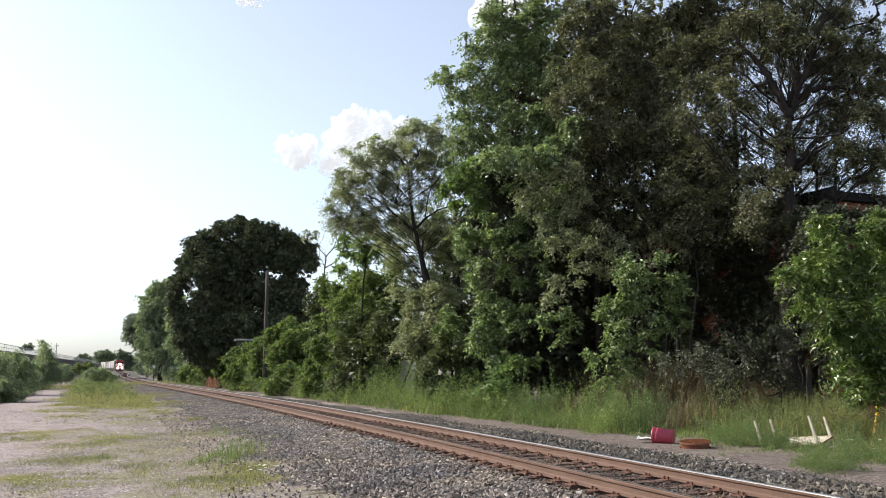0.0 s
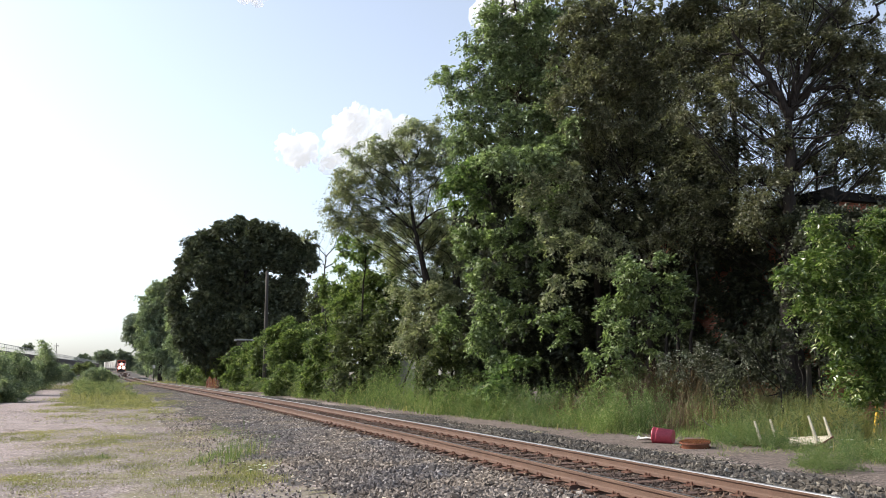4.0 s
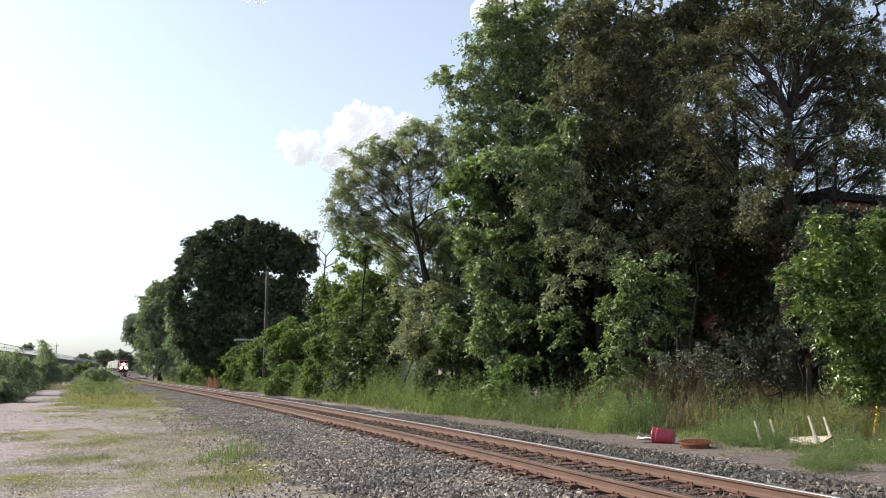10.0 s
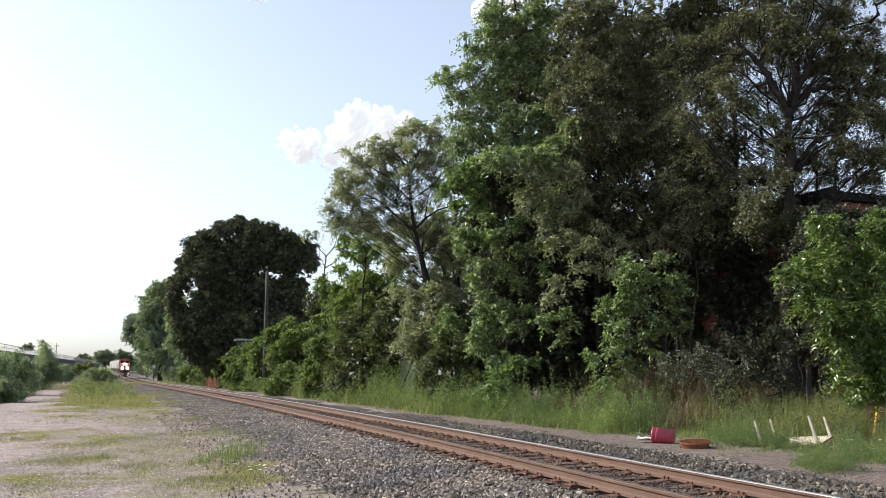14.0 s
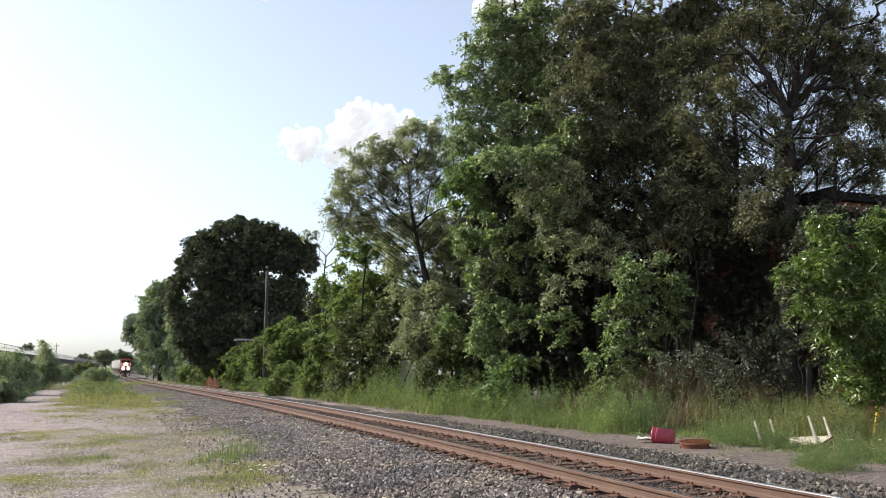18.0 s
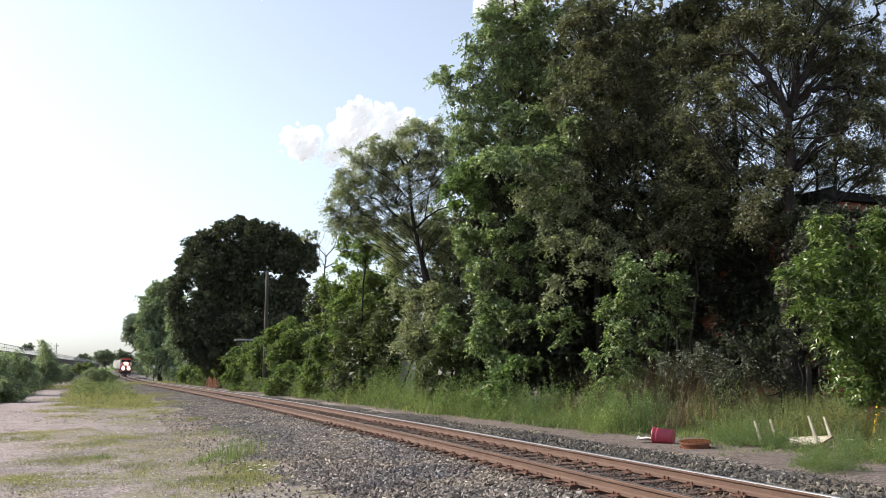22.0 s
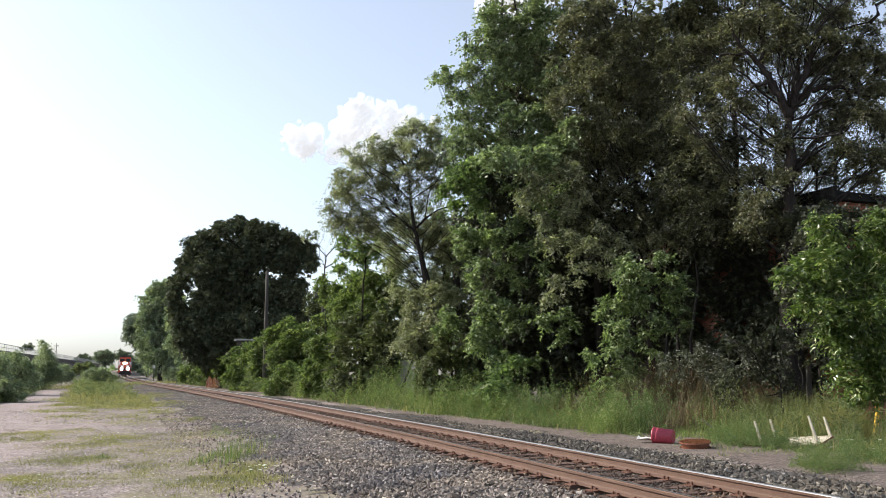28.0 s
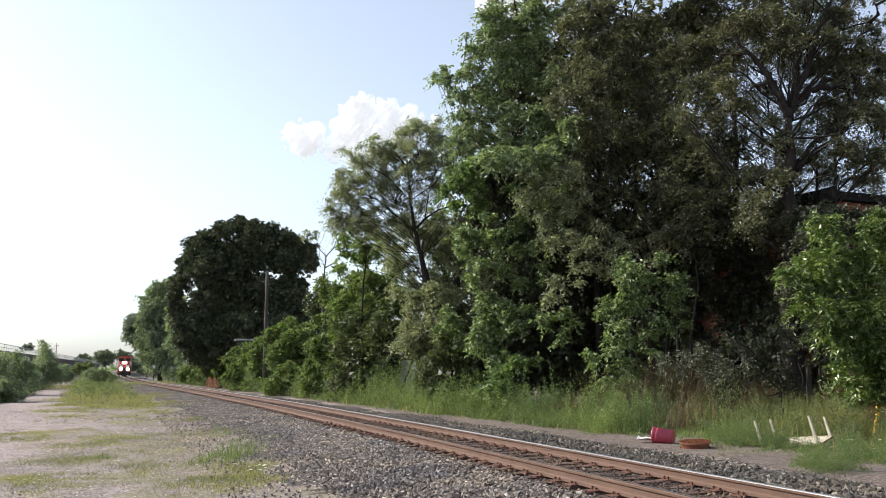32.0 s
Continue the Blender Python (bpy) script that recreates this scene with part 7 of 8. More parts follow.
def scatter_stones():
    r = np.random.default_rng(21)
    jobs = [(15000, 0.05, 0.10, 5, 22, -3.9, -1.2, 1.0, STONE), (14000, 0.055, 0.11, 20, 45, -3.9, -1.2, 1.4, STONE), (6000, 0.06, 0.11, 44, 110, -3.9, -1.2, 1.3, STONE),
            (1300, 0.04, 0.08, 5, 40, -1.4, -0.86, 1.2, STONE_RUST), (6000, 0.035, 0.075, 5, 40, -0.66, 0.66, 1.3, STONE_RUST), (1600, 0.04, 0.075, 6, 40, 0.84, 1.3, 1.2, STONE_RUST),
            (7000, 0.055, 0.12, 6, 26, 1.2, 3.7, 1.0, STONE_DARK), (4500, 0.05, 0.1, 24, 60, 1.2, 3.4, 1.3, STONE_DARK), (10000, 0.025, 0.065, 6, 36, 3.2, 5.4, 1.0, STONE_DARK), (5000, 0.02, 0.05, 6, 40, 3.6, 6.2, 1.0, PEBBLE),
            (3800, 0.02, 0.065, 5, 40, -5.4, -3.4, 1.2, STONE), (6000, 0.02, 0.055, 5, 36, -6.2, -3.8, 1.2, PEBBLE), (15000, 0.02, 0.05, 5, 26, -11.0, -5.0, 1.2, PEBBLE), (4000, 0.04, 0.08, 24, 46, -12.0, -4.2, 1.2, PEBBLE)]
    for n, a, b, s0, s1, d0, d1, k, mat in jobs:
        ob = child("ballast_stones", stones("ballast_stones", n, a, b, s0, s1, d0, d1, r, bed_height, k, mat), bed)
        tagged(ob, "loose grey crushed stones", kind="stuff")
    me = [stones("stone", 1, 0.9, 1.1, 10, 10.1, 0, 0, r, lambda d: d * 0) for _ in range(6)]
    for m in me:
        c = np.empty(len(m.vertices) * 3)
        m.vertices.foreach_get("co", c)
        c = c.reshape(-1, 3)
        m.vertices.foreach_set("co", (c - c.mean(0)).ravel())
    for i in range(290):
        s, d = r.uniform(6.5, 11.5), r.uniform(-4.6, -0.9)
        x, y, _ = along(s, d)
        k = r.uniform(0.05, 0.10)
        child("stone", me[i % 6], bed, at=pose(x, y, float(bed_height(d)) + k * 0.25, *r.uniform(0, 360, 3)) @ Matrix.Scale(k, 4))


scatter_stones()


def trampled(x, y):
    """Weeds stay low round the things that lie in them."""
    near = (np.abs(x - 8.1) < 0.85) & (y > 18.9) & (y < 21.0) | (np.abs(x - 5.3) < 0.55) & (y > 18.2) & (y < 21.2)
    near |= (np.abs(x - 0.4875 * y) < 0.3) & (y > 18.5) & (y < 24.5)
    return np.where(near, 0.18, 1.0)


def tufts(name, label, s0, s1, d0, d1, n, per, tall, wide, lean, material, seed, spread=0.12, edge=None, dense=1.0):
    """Grass in tufts along the track between two offsets."""
    r = np.random.default_rng(seed)
    s = s0 + (s1 - s0) * r.random(n) ** dense
    d = r.uniform(d0, d1, n)
    if edge is not None:
        keep = np.array([noise.noise(Vector((a * 0.5, b * 0.9, seed))) for a, b in zip(s, d)]) > edge
        s, d = s[keep], d[keep]
    x, y, _ = along(s, d)
    swell = np.array([noise.noise(Vector((a * 0.8, b * 0.8, 3.0 + seed))) for a, b in zip(x, y)])
    hs = r.uniform(0.5, 1.15, len(x)) * (1 + 1.1 * swell) * np.clip((d - d0) / 1.3 + 0.25, 0.25, 1) * trampled(x, y)
    x, y, hs = np.repeat(x, per), np.repeat(y, per), np.repeat(hs, per)
    x, y = x + r.normal(0, spread, len(x)), y + r.normal(0, spread, len(x))
    m = len(x)
    root = np.stack([x, y, np.full(m, -0.02)], 1)
    root[:, 2] += np.maximum(ground_height(x, y), bed_height(beside(x, y)) * (np.abs(beside(x, y)) < 4.2) + rise(y))
    ob = new(name, blades(name, root, tall * hs * r.uniform(0.5, 1.2, m), wide * r.uniform(0.6, 1.3, m), lean * r.uniform(0.2, 1.6, m), material, r))
    return tagged(ob, label, "grass", kind="stuff")


tufts("tall_grass", "tall green grass and weeds behind the track", 23, 36, 4.9, 8.6, 600, 10, 0.58, 0.018, 0.7, GRASS_TALL, 31, 0.16)
tufts("tall_grass", "tall green grass strip along the shrubs", 34, 62, 4.5, 7.5, 1000, 10, 0.85, 0.026, 0.6, GRASS_TALL, 32, 0.18)
tufts("tall_grass", "knee-high green grass around the litter", 9, 25, 6.0, 10.5, 1700, 11, 0.34, 0.009, 0.9, GRASS_TALL, 38, 0.13, -0.02)
tufts("tall_grass", "grass growing up to the brush", 12, 26, 9.3, 12.5, 1000, 10, 0.75, 0.018, 0.5, GRASS_TALL, 39, 0.15)
tufts("short_grass", "short grass fringe at the ballast edge", 8, 60, 4.5, 6.2, 1300, 9, 0.2, 0.012, 0.8, GRASS_TALL, 33, 0.1, 0.1)
tufts("dry_weeds", "brown dead weed stalks among the grass", 22.5, 30, 6.4, 8.8, 420, 9, 1.25, 0.014, 0.4, WEED_BROWN, 34, 0.16, -0.1)
tufts("dry_weeds", "straw-coloured weed stalks in the grass", 10, 24, 7.0, 11, 420, 9, 0.7, 0.012, 0.4, GRASS_DRY, 40, 0.2)
tufts("dry_grass", "thin yellowing grass in the gravel", 8, 50, -16, -4.2, 3000, 9, 0.05, 0.011, 1.6, GRASS_DRY, 35, 0.2, 0.05)
tufts("grass_strip", "khaki yellow-green grass strip between road and track", 46, 82, -9.4, -4.7, 2600, 9, 0.15, 0.03, 1.4, GRASS_DRY, 42, 0.3, -0.12)
tufts("grass_strip", "thin khaki grass thinning out into the gravel", 33, 52, -9.8, -4.7, 1700, 9, 0.075, 0.024, 1.5, GRASS_DRY, 43, 0.32, 0.0, 0.75)
tufts("roadside_grass", "rough grass along the dirt road", 30, 120, -27, -16.5, 2500, 10, 0.5, 0.04, 0.5, GRASS_TALL, 37, 0.25, 0.05)


def weeds(name, label, s0, s1, d0, d1, n, per, tall, leaf, material, seed, edge=None, spread=0.12, width=0.26, upward=0.9):
    """Leafy weeds: upright plants with leaves all the way up."""
    r = np.random.default_rng(seed)
    s, d = r.uniform(s0, s1, n), r.uniform(d0, d1, n)
    if edge is not None:
        keep = np.array([noise.noise(Vector((a * 0.6, b * 0.8, seed))) for a, b in zip(s, d)]) > edge
        s, d = s[keep], d[keep]
    x, y, _ = along(s, d)
    swell = np.array([noise.noise(Vector((q * 1.1, w * 0.9, 1.7 + seed))) for q, w in zip(x, y)])
    h = np.repeat(tall * r.uniform(0.5, 1.15, len(x)) * np.clip(1 + 1.7 * swell, 0.25, 2.2) * trampled(x, y), per)
    x, y = np.repeat(x, per), np.repeat(y, per)
    m = len(x)
    up = r.random(m) ** 0.8
    a = r.uniform(0, 2 * math.pi, m)
    out = np.stack([np.cos(a), np.sin(a), np.zeros(m)], 1)
    at = np.stack([x, y, ground_height(x, y) + up * h], 1) + out * (spread * (1.1 - up) * r.random(m))[:, None]
    me = leaves(name, at, out + r.normal(0, 0.4, (m, 3)) + [0, 0, upward], np.tile([0, 0, 1.0], (m, 1)) + r.normal(0, 0.5, (m, 3)), leaf * r.uniform(0.5, 1.2, m), material, r, width)
    return tagged(new(name, me), label, "weeds", kind="stuff")


weeds("weeds", "rank green weeds between the road and the track", 62, 150, -8.6, -4.8, 1100, 14, 0.65, 0.22, LEAF_HAZY_GREY, 55, -0.05, 0.3)
tufts("tall_grass", "rank grass between the road and the track", 55, 130, -9.0, -5.0, 700, 9, 0.36, 0.05, 0.8, GRASS_DRY, 41, 0.3, -0.1)
weeds("weeds", "leafy green weeds among the tall grass", 23, 36, 5.0, 8.4, 1700, 30, 0.85, 0.095, LEAF_GRASS, 51, -0.25)
weeds("weeds", "leafy green weeds along the shrubs", 34, 60, 4.5, 7.4, 1400, 24, 1.2, 0.13, LEAF_GRASS, 56, -0.2)
weeds("weeds", "tall bright weeds at the foot of the vines", 26, 46, 6.0, 9.0, 600, 28, 1.35, 0.11, LEAF_BRIGHT, 57, 0.05)
weeds("weeds", "low leafy weeds around the litter", 9, 25, 5.7, 11.5, 1700, 20, 0.40, 0.08, LEAF_GRASS, 52, -0.1)
weeds("weeds", "weedy growth at the foot of the thicket", 14, 30, 8.2, 11, 800, 24, 0.95, 0.11, LEAF_HAZY_GREY, 53)
weeds("weeds", "pale green weeds along the hedge foot", 58, 165, 4.1, 6.2, 1500, 12, 0.8, 0.26, LEAF_HAZY_GREY, 59, -0.2, 0.3)
weeds("weeds", "weeds at the ballast's far edge", 12, 40, 4.9, 6.0, 300, 14, 0.22, 0.07, LEAF_GRASS, 54, 0.12)


def patch(name, label, cx, cy, rx, ry, n, per, tall, wide, material, seed, spread=0.1, turn=0.0):
    """Grass tufts in a rough patch on the open ground."""
    r = np.random.default_rng(seed)
    u = unit(r.normal(0, 1, (n, 2))) * (r.random(n) ** 0.6 * r.normal(1, 0.18, n))[:, None]
    x, y = cx + u[:, 0] * rx, cy + u[:, 1] * ry
    ok = np.array([noise.noise(Vector((a * 0.9, b * 0.5, seed))) for a, b in zip(x, y)]) > -0.22
    x, y = x[ok], y[ok]
    hs = np.repeat(r.uniform(0.4, 1.2, len(x)), per)
    x, y = np.repeat(x, per) + r.normal(0, spread, len(x) * per), np.repeat(y, per) + r.normal(0, spread, len(x) * per)
    m = len(x)
    root = np.stack([x, y, ground_height(x, y) - 0.01 + 0.03 * (beside(x, y) > -4)], 1)
    ob = new(name, blades(name, root, tall * hs * r.uniform(0.5, 1.2, m), wide * r.uniform(0.6, 1.3, m), r.uniform(0.2, 1.1, m), material, r))
    return tagged(ob, label, "grass", kind="stuff")


def weed_clump(label, cx, cy, rx, ry, n, per, tall, leaf, material, seed, width=0.2):
    """Bushy low weeds growing in one ragged clump."""
    r = np.random.default_rng(seed)
    u = unit(r.normal(0, 1, (n, 2))) * (r.random(n) ** 0.55 * r.normal(1, 0.2, n))[:, None]
    x, y = cx + u[:, 0] * rx, cy + u[:, 1] * ry
    lump = np.array([noise.noise(Vector((q * 3.0, w * 2.0, seed))) for q, w in zip(x, y)])
    h = np.repeat(tall * r.uniform(0.55, 1.1, n) * np.clip(1 + 1.9 * lump, 0.2, 2.2) * np.clip(1.25 - 0.7 * np.hypot(u[:, 0], u[:, 1]), 0.3, 1), per)
    x, y = np.repeat(x, per), np.repeat(y, per)
    m = len(x)
    up = r.random(m) ** 0.7
    a = r.uniform(0, 2 * math.pi, m)
    out = np.stack([np.cos(a), np.sin(a), np.zeros(m)], 1)
    at = np.stack([x, y, ground_height(x, y) + up * h], 1) + out * (0.09 * (1.1 - up) * r.random(m))[:, None]
    me = leaves("weeds", at, out + r.normal(0, 0.4, (m, 3)) + [0, 0, 0.8], np.tile([0, 0, 1.0], (m, 1)) + r.normal(0, 0.5, (m, 3)), leaf * r.uniform(0.5, 1.2, m), material, r, width)
    return tagged(new("weeds", me), label, "weeds", kind="stuff")


def daisies(cx, cy, r0, n, z, seed):
    """White flower heads on thin stalks."""
    r = np.random.default_rng(seed)
    for i in range(n):
        x, y = cx + r.normal(0, r0), cy + r.normal(0, r0 * 1.5)
        h = z * r.uniform(0.6, 1.2)
        f = thing("daisy", pose(x, y, 0, r.normal(0, 6), r.normal(0, 6), 0), "small white wild flower on a thin green stalk", "flower", "wild flowers")
        tubes("stalk", [([(0, 0, -0.02), (0.01, 0, h * 0.5), (0, 0, h)], [0.004, 0.003, 0.003])], GRASS_TALL, f, sides=4)
        k = 9
        a = np.arange(k) * 2 * math.pi / k
        out = np.stack([np.cos(a), np.sin(a), np.full(k, 0.15)], 1)
        child("petals", leaves("petals", np.tile([0, 0, h], (k, 1)), out, np.tile([0, 0, 1.0], (k, 1)), np.full(k, 0.035), PETAL, r, 0.5), f)



def bank():
    """Weeds and grass along the far side of the dirt road."""
    r = np.random.default_rng(61)
    n, per = 2600, 12
    y = 40 + 120 * r.random(n) ** 1.5
    x = road_left(y) - 0.3 - 9 * r.random(n) ** 1.4
    # the road's own edge
    y[:1300] = 45 + 60 * r.random(1300) ** 1.3
    x[:1300] = road_left(y[:1300]) + r.uniform(-1.6, 0.35, 1300)
    h = np.repeat(r.uniform(0.5, 1.5, n) * np.clip(0.65 + (road_left(y) - x) * 0.3, 0, 1.4), per)
    x, y = np.repeat(x, per), np.repeat(y, per)
    m = n * per
    at = np.stack([x, y, ground_height(x, y) + h * r.random(m)], 1) + r.normal(0, 0.16, (m, 3)) * [1, 1, 0.3]
    out = r.normal(0, 1, (m, 3)) * [1, 1, 0.4] + [0, 0, 0.4]
    me = leaves("roadside_weeds", at, out, np.tile([0, 0, 1.0], (m, 1)) + r.normal(0, 0.5, (m, 3)), r.uniform(0.12, 0.32, m), LEAF_HAZY_GREY, r, 0.4)
    tagged(new("roadside_weeds", me), "green weedy bank along the dirt road", "weeds", kind="stuff")


bank()
patch("grass_patch", "taller green grass below the bush", -37.54, 98.89, 2.73, 40.08, 500, 9, 0.42, 0.05, GRASS_DRY, 72, 0.3)
patch("grass_patch", "khaki grass growing in the gravel", -10.64, 23.09, 1.11, 2.73, 700, 12, 0.06, 0.014, GRASS_DRY, 73, 0.14)
patch("grass_patch", "thin yellow-green grass in the gravel", -8.20, 21.15, 0.81, 2.61, 420, 10, 0.06, 0.011, GRASS_DRY, 74, 0.14)
patch("grass_patch", "sparse grass in the gravel", -7.24, 16.98, 0.77, 1.06, 300, 10, 0.05, 0.01, GRASS_DRY, 81, 0.14)
patch("grass_patch", "low khaki grass over the dirt", -6.54, 14.01, 0.54, 1.28, 420, 11, 0.045, 0.009, GRASS_DRY, 82, 0.12)
patch("grass_patch", "sparse grass in the gravel", -5.48, 15.72, 0.70, 1.97, 330, 10, 0.05, 0.009, GRASS_DRY, 83, 0.12)
patch("grass_patch", "low khaki grass over the dirt", -5.34, 12.78, 0.66, 0.83, 260, 10, 0.04, 0.008, GRASS_DRY, 84, 0.1)
patch("grass_patch", "dry grass at the ballast's edge", -3.19, 14.53, 0.74, 1.98, 420, 11, 0.1, 0.008, GRASS_DRY, 75, 0.1)
patch("grass_patch", "low grass at the ballast's edge", -3.90, 14.07, 0.45, 1.58, 220, 10, 0.06, 0.008, GRASS_DRY, 85, 0.1)
patch("grass_patch", "green weed tuft at the ballast's edge", -4.01, 17.59, 0.19, 2.0, 34, 10, 0.45, 0.008, GRASS_TALL, 76, 0.1)
patch("grass_patch", "green weed tuft in the gravel", -4.50, 16.98, 0.15, 1.06, 24, 12, 0.2, 0.01, GRASS_TALL, 77, 0.08)
patch("grass_patch", "low green weed clump", -6.66, 16.84, 0.22, 0.73, 34, 12, 0.1, 0.01, GRASS_TALL, 78, 0.1)
patch("grass_patch", "small grass clump in the gravel", -8.66, 30.59, 0.24, 1.40, 24, 12, 0.14, 0.012, GRASS_DRY, 79, 0.1)
patch("grass_patch", "little weed growing in the ballast", -4.19, 21.70, 0.08, 0.87, 8, 12, 0.14, 0.01, GRASS_TALL, 80, 0.05)
daisies(-5.16, 22.57, 0.12, 5, 0.45, 90)
daisies(-3.10, 14.64, 0.22, 14, 0.12, 91)
daisies(-6.20, 13.55, 0.12, 4, 0.1, 92)
daisies(-8.84, 23.56, 0.3, 3, 0.1, 93)
daisies(7.67, 16.61, 0.3, 10, 0.35, 94)
daisies(-9.77, 34.03, 0.5, 5, 0.12, 95)
patch("grass_patch", "khaki turf thinning out towards the gravel", -15.80, 45.16, 3.59, 6.74, 700, 10, 0.06, 0.03, GRASS_DRY, 86, 0.3)
patch("grass_patch", "khaki turf before the tall weeds", -20.53, 57.96, 3.66, 9.82, 700, 10, 0.1, 0.035, GRASS_DRY, 87, 0.35)
patch("grass_patch", "thin khaki grass spread over the dirt", -9.55, 21.67, 1.66, 2.74, 900, 8, 0.05, 0.009, GRASS_DRY, 221, 0.25)
patch("grass_patch", "thin khaki grass spread over the dirt", -6.57, 19.11, 1.33, 2.90, 800, 8, 0.05, 0.008, GRASS_DRY, 222, 0.22)
patch("grass_patch", "sparse yellowing grass in the gravel", -5.84, 14.07, 1.26, 1.58, 700, 8, 0.04, 0.006, GRASS_DRY, 223, 0.2)
patch("grass_patch", "sparse yellowing grass in the gravel", -6.81, 23.82, 1.38, 2.50, 500, 8, 0.06, 0.009, GRASS_DRY, 224, 0.22)
weed_clump("upright green weeds in the gravel at the ballast's edge", -4.23, 17.92, 0.38, 0.9, 42, 18, 0.42, 0.04, LEAF_GRASS, 225, 0.16)
weed_clump("small green weeds in the gravel", -5.87, 23.15, 0.25, 0.8, 50, 20, 0.26, 0.035, LEAF_GRASS, 226, 0.16)
weed_clump("bushy green weeds between the steel disc and the table", 6.81, 20.35, 0.63, 1.10, 330, 26, 0.45, 0.055, LEAF_GRASS, 201, 0.2)
weed_clump("bushy green weeds hiding the table's edge", 7.39, 19.33, 0.45, 0.70, 220, 26, 0.30, 0.05, LEAF_GRASS, 202, 0.2)
weed_clump("thick bushy weeds at the dirt margin", 6.57, 15.30, 0.48, 0.75, 330, 30, 0.46, 0.045, LEAF_GRASS, 203, 0.2)
weed_clump("green weeds spreading over the dirt margin", 8.12, 16.92, 0.51, 0.90, 260, 26, 0.44, 0.05, LEAF_GRASS, 204, 0.2)
weed_clump("low green weeds behind the red bucket", 5.91, 25.33, 1.15, 1.60, 420, 24, 0.56, 0.07, LEAF_GRASS, 205, 0.2)
weed_clump("low green weeds behind the steel disc", 7.08, 24.64, 0.80, 1.30, 300, 24, 0.51, 0.065, LEAF_GRASS, 206, 0.2)
patch("dry_weeds", "brown dead weed stalks before the pale brush", 7.75, 29.19, 0.61, 0.90, 110, 18, 1.90, 0.014, WEED_BROWN, 211, 0.14)
patch("dry_weeds", "brown dead weed stalks in the grass", 6.67, 28.57, 0.59, 0.90, 80, 16, 1.71, 0.014, WEED_BROWN, 212, 0.14)
patch("dry_weeds", "brown dead weed stalks beside the tall grass", 5.80, 30.18, 0.59, 1.00, 60, 16, 1.73, 0.014, WEED_BROWN, 213, 0.14)
patch("dry_weeds", "straw-coloured dry grass beyond the table", 9.75, 22.02, 0.55, 1.60, 460, 13, 0.89, 0.009, GRASS_DRY, 214, 0.15)
patch("dry_weeds", "straw-coloured dry grass under the brush", 11.35, 27.97, 1.27, 1.20, 380, 13, 1.09, 0.01, GRASS_DRY, 215, 0.18)
patch("dry_weeds", "reddish dry weed tops before the dark hollow", 11.10, 30.18, 1.18, 0.80, 120, 12, 1.55, 0.012, WEED_BROWN, 216, 0.18)
patch("grass_patch", "green grass clump beside the scrap", 6.42, 19.24, 0.62, 0.96, 90, 12, 0.13, 0.008, GRASS_TALL, 101, 0.12)


# ---- clouds in place ----
main_cloud = cloud("cloud", "bright white cumulus cloud", (-305, 3000, 815), [(-249, -23, 29), (-209, -15, 44), (-188, -56, 42), (-236, -60, 32), (-169, -27, 25), (-217, -85, 25), (-10, 87, 40), (-37, 47, 48), (31, 76, 44), (91, 66, 40), (142, 45, 36), (192, 30, 29), (240, 24, 17), (11, 14, 61), (92, 6, 53), (-64, -15, 46), (-84, -64, 38), (-8, -64, 53), (72, -64, 53), (152, -34, 46), (-115, -85, 23), (-27, -118, 32)], 3)
high_cloud = cloud("cloud", "small white cloud high up", (-689, 3000, 1352), [(0, 0, 40)], 4)
edge_cloud = cloud("cloud", "white cloud behind the treetops", (185, 3000, 1290), [(0, 0, 85), (80, 40, 90), (20, -80, 60)], 5)


# ---- small trackside structures ----
def shed():
    s = thing("shed", pose(-18.57, 82.5, 0, 0, 0, 14), "small weathered grey shed behind the hedge", "shed")
    part("wall", box(bmesh.new(), -0.85, 0.85, -0.9, 0.9, 0, 4.50, 0.02), POLE_WOOD, s)
    part("roof", box(bmesh.new(), -1.1, 1.1, -1.15, 1.15, 4.50, 4.64, 0.03), OLD_PLASTER, s, "pale sheet-metal roof")
    part("door", box(bmesh.new(), -0.45, 0.45, -0.93, -0.9, 0.0, 2.0, 0.01), POLE_WOOD, s)


shed()


def board_fence():
    f = thing("board_fence", pose(-22.95, 87.5, 0.05, 0, 0, -62), "low rusty-red board barrier beside the rails", "fence")
    r = np.random.default_rng(8)
    for i in range(9):
        h = r.uniform(0.75, 1.25)
        part("board", box(bmesh.new(), i * 0.62 - 2.8, i * 0.62 - 2.24, 0, 0.05, 0, h, 0.01), RUST_RED, f, at=pose(0, 0, 0, r.normal(0, 3), r.normal(0, 2), 0))
    part("rail", box(bmesh.new(), -2.8, 2.8, 0.06, 0.12, 0.5, 0.6, 0.01), RUST_RED, f)


board_fence()


def crossing():
    x, y, a = along(np.interp(158, _y, _s))
    c = thing("crossing_panel", pose(x, y, RAIL_TOP - 0.03 + float(rise(y)), 0, 0, math.degrees(a) + 78), "pale concrete crossing slab over the rails", "crossing")
    for u0, u1 in ((-3.2, -0.9), (-0.6, 0.6), (0.9, 6.0)):
        part("slab", box(bmesh.new(), u0, u1, -0.9, 0.9, -0.25, 0.02, 0.02), CONCRETE, c)


crossing()
box_post = thing("track_sign", pose(-36.9, 112, 0, 0, 0, 10), "small white trackside sign on a post", "sign")
part("plate", box(bmesh.new(), -0.16, 0.16, -0.02, 0.02, 2.0, 2.4, 0.01), WHITE_PAINT, box_post)
part("post", box(bmesh.new(), -0.04, 0.04, 0.02, 0.08, 0, 2.3), POLE_WOOD, box_post)


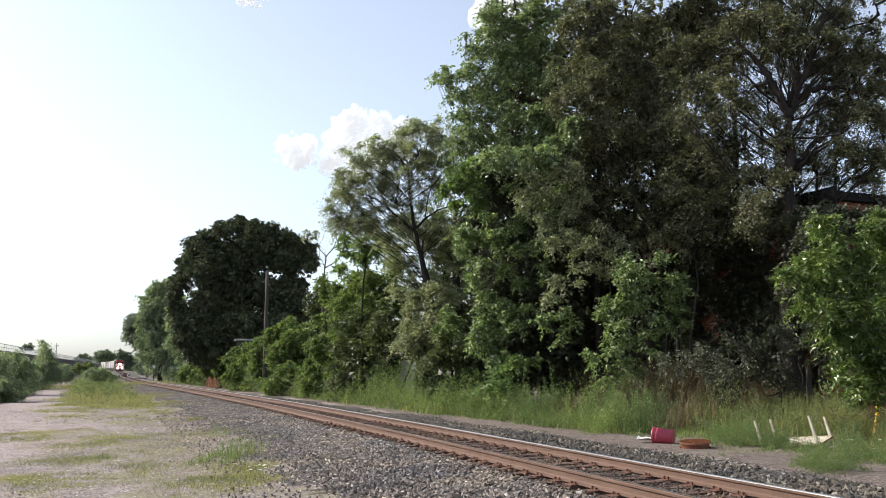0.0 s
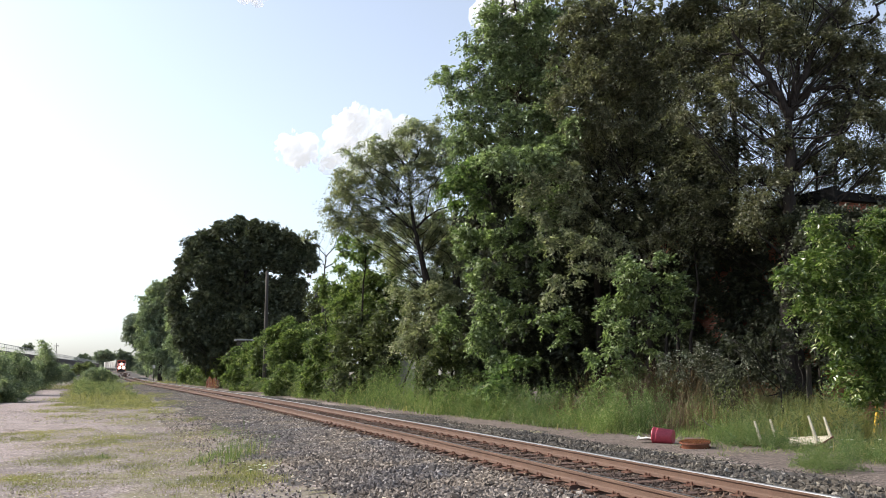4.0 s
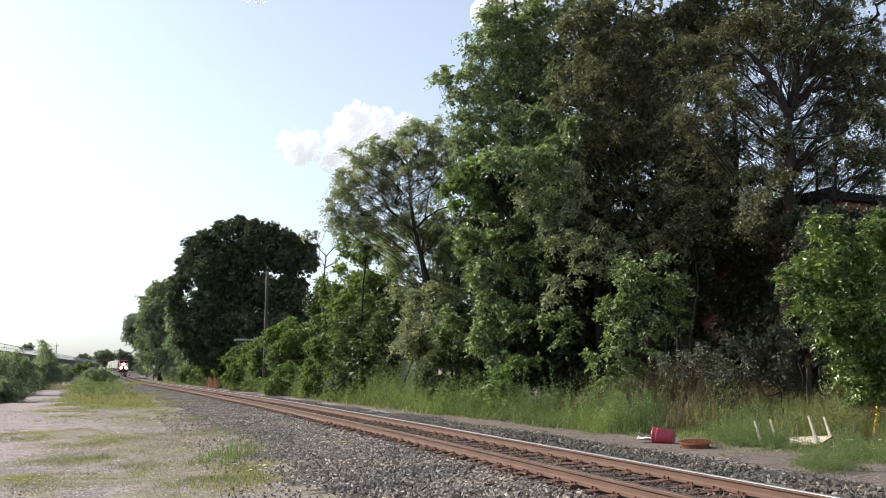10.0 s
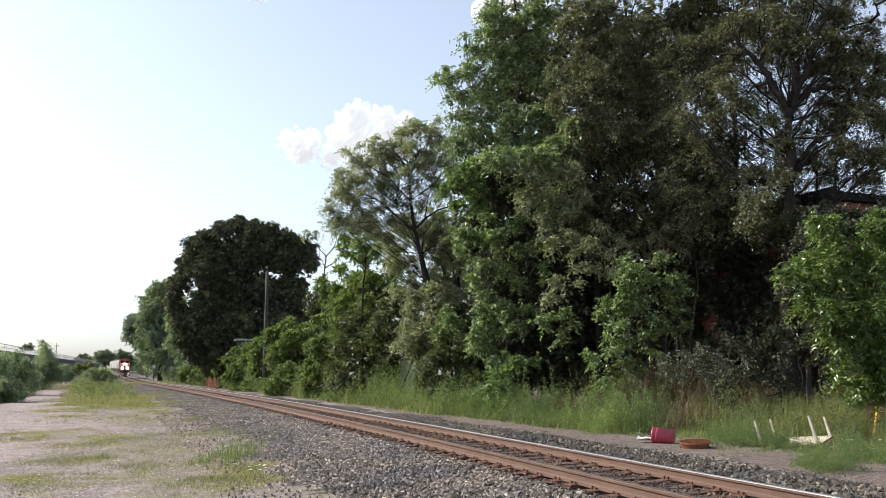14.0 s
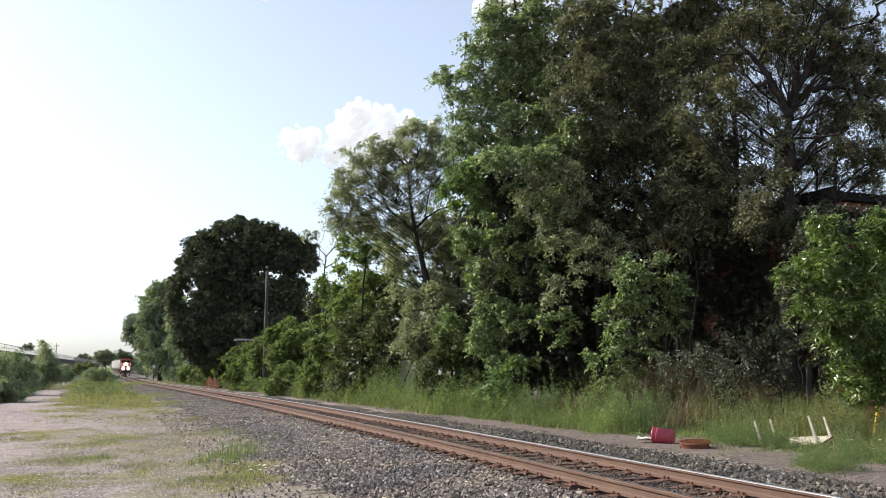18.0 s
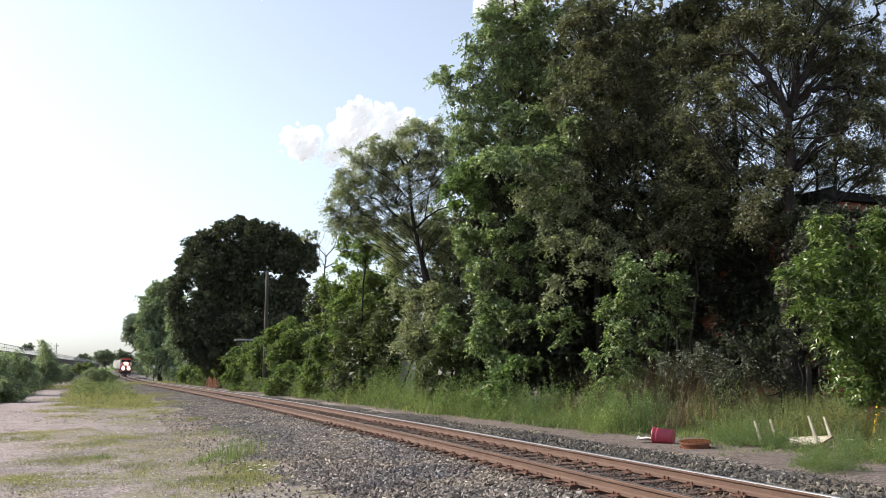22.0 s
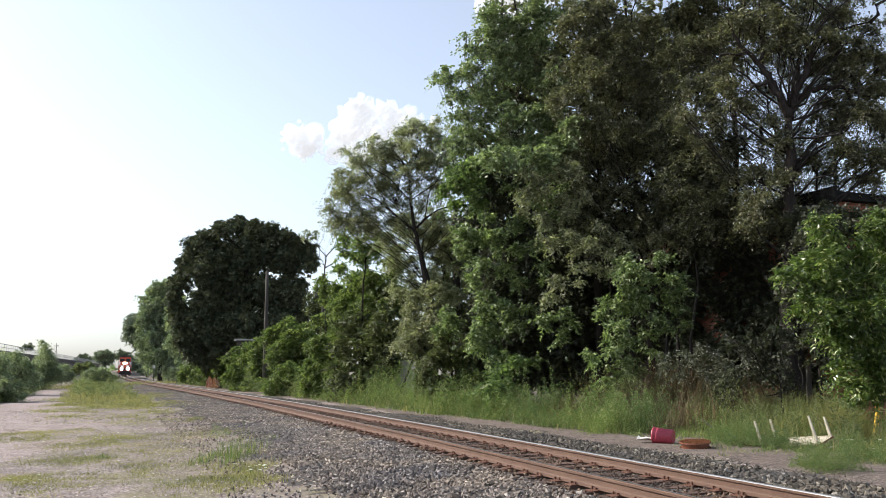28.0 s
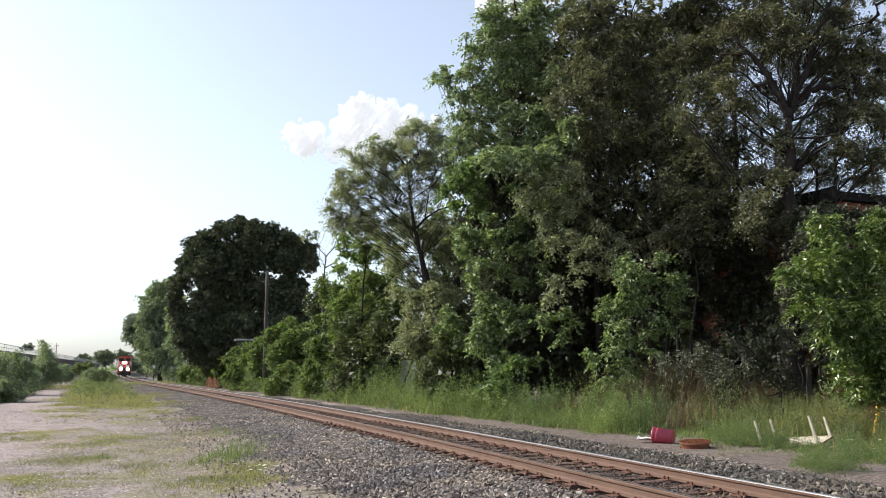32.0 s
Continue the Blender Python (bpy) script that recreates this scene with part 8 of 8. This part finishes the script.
def far_woods():
    """The low line of trees at the horizon."""
    r = np.random.default_rng(77)
    spots = []
    for i in range(110):
        u = i / 109
        spots.append((-620 + 900 * u + r.normal(0, 5), 640 - 120 * abs(u - 0.4) + r.normal(0, 12), r.uniform(2.2, 4.6)))
    at, way, face = [], [], []
    for sx, sy, h in spots:
        p, w, f, _ = crown_points((sx, sy, 0), 7, 5, h, 110, r, 1.2, 10, 0.2)
        at.append(p + [sx, sy, h * 0.8])
        way.append(w)
        face.append(f)
    at = np.concatenate(at)
    me = leaves("far_woods", at, np.concatenate(way), np.concatenate(face), r.uniform(1.8, 3.0, len(at)), LEAF_MID, r, 0.8)
    tagged(new("far_woods", me), "distant line of green woods at the horizon", "woods", kind="stuff")


far_woods()

pole("utility_pole", "tall wooden utility pole among the trees", (0.66, 46.5, 0), 10.3, ((9.75, 1.3, 8),), 0.15)
post = thing("fence_post", pose(11.6, 28.0, 0, 0, 2, 0), "grey weathered wooden fence post in the weeds", "post")
part("shaft", box(bmesh.new(), -0.07, 0.07, -0.07, 0.07, 0, 1.9, 0.02), POLE_WOOD, post)
strands = thing("dead_vines", pose(8.2, 25.6, 0), "pale dry vine stems hanging over the dark brush", "vine")
r_v = np.random.default_rng(91)
for k in range(14):
    x0, z0 = r_v.uniform(-1.6, 2.6), r_v.uniform(1.5, 2.6)
    x1, z1 = x0 + r_v.uniform(-0.1, 0.25), max(0.3, z0 - r_v.uniform(0.3, 1.0))
    y0 = r_v.uniform(-0.4, 0.4)
    tubes("stem", [(bend((x0, y0, z0), (x1, y0 - 0.2, z1), 0.04, 4, r_v), [0.003, 0.005, 0.006, 0.005, 0.003])], POLE_WOOD, strands, sides=4)
stick = thing("stick", pose(6.55, 21.6, 0), "bare pale stick poking out of the weeds", "stick")
tubes("wood", [([(-0.25, 0, 0.55), (-0.1, 0, 0.40), (0.15, 0, 0.25), (0.4, 0, 0.0)], [0.008, 0.012, 0.014, 0.016])], BARK_PALE, stick)
lean = thing("leaning_post", pose(-3.95, 52.9, 0, 0, -14, 0), "pale leaning wooden post behind the old wall", "post")
part("shaft", box(bmesh.new(), -0.035, 0.035, -0.03, 0.03, 0, 3.5, 0.01), BARK_PALE, lean)


def scrap(at, label, seed, size):
    """A crumpled sheet of thin plastic."""
    r = np.random.default_rng(seed)
    t = thing("litter", pose(*at), label, "litter", "litter")
    bm = bmesh.new()
    bmesh.ops.create_grid(bm, x_segments=7, y_segments=5, size=size)
    for v in bm.verts:
        v.co += Vector(r.normal(0, size * 0.16, 3))
        v.co.z = abs(v.co.z) + abs(v.co.y) * 0.4
    bmesh.ops.solidify(bm, geom=bm.faces[:], thickness=0.006)
    part("sheet", bm, WHITE_PAINT, t)


scrap((4.72, 20.7, 0.06), "crumpled white plastic scrap by the bucket", 1, 0.17)
scrap((-1.9, 29.4, 0.0), "flat pale plastic scrap on the ballast edge", 2, 0.12)
scrap((1.35, 14.0, 0.08), "small pale paper scrap on the ballast", 3, 0.07)


# ---- what moves ----
def sway_at(t, phase):
    """The wind: slow swings with gusts."""
    return 0.5 * math.sin(0.55 * t + 6.3 * phase) + 0.35 * math.sin(1.3 * t + 2.0 + 9 * phase) + 0.45 * math.exp(-((t - 11) / 1.6) ** 2) + 0.3 * math.exp(-((t - 17) / 1.2) ** 2)


def train_rows(behind, length):
    """Rows along the track for a vehicle whose front runs that far behind the train's front."""
    rows = []
    for i in range(33):
        t = i * 1.0
        s = np.interp(340, _y, _s) - 4.75 * t + behind
        xa, ya, _ = along(s + 2.5)
        xb, yb, _ = along(s + length - 2.5)
        x, y, _ = along(s)
        a = math.degrees(math.atan2(ya - yb, xa - xb))
        rows.append((t, pose(x, y, RAIL_TOP + float(rise(y)), 0, 0, a)))
    return rows


def motions():
    walk(loco, train_rows(0, 22))
    for i, c in enumerate(cars):
        walk(c, train_rows(23.0 + 18.6 * i, 18))
    walk(main_cloud, [(0.0, pose(-305, 3000, 810)), (32.0, pose(-279, 3000, 856))])
    walk(high_cloud, [(0.0, pose(-689, 3000, 1352)), (32.0, pose(-655, 3000, 1402))])
    walk(edge_cloud, [(0.0, pose(185, 3000, 1290)), (32.0, pose(213, 3000, 1340))])
    for clump, c, amount, phase in SWAY:
        rows = []
        for i in range(33):
            w = sway_at(i * 1.0, phase) * amount * 0.06
            rows.append((i * 1.0, Matrix.Translation((c.x + w, c.y + w * 0.3, c.z - abs(w) * 0.25)) @ pose(0, 0, 0, 0, w * 6, 0)))
        walk(clump, rows)


motions()
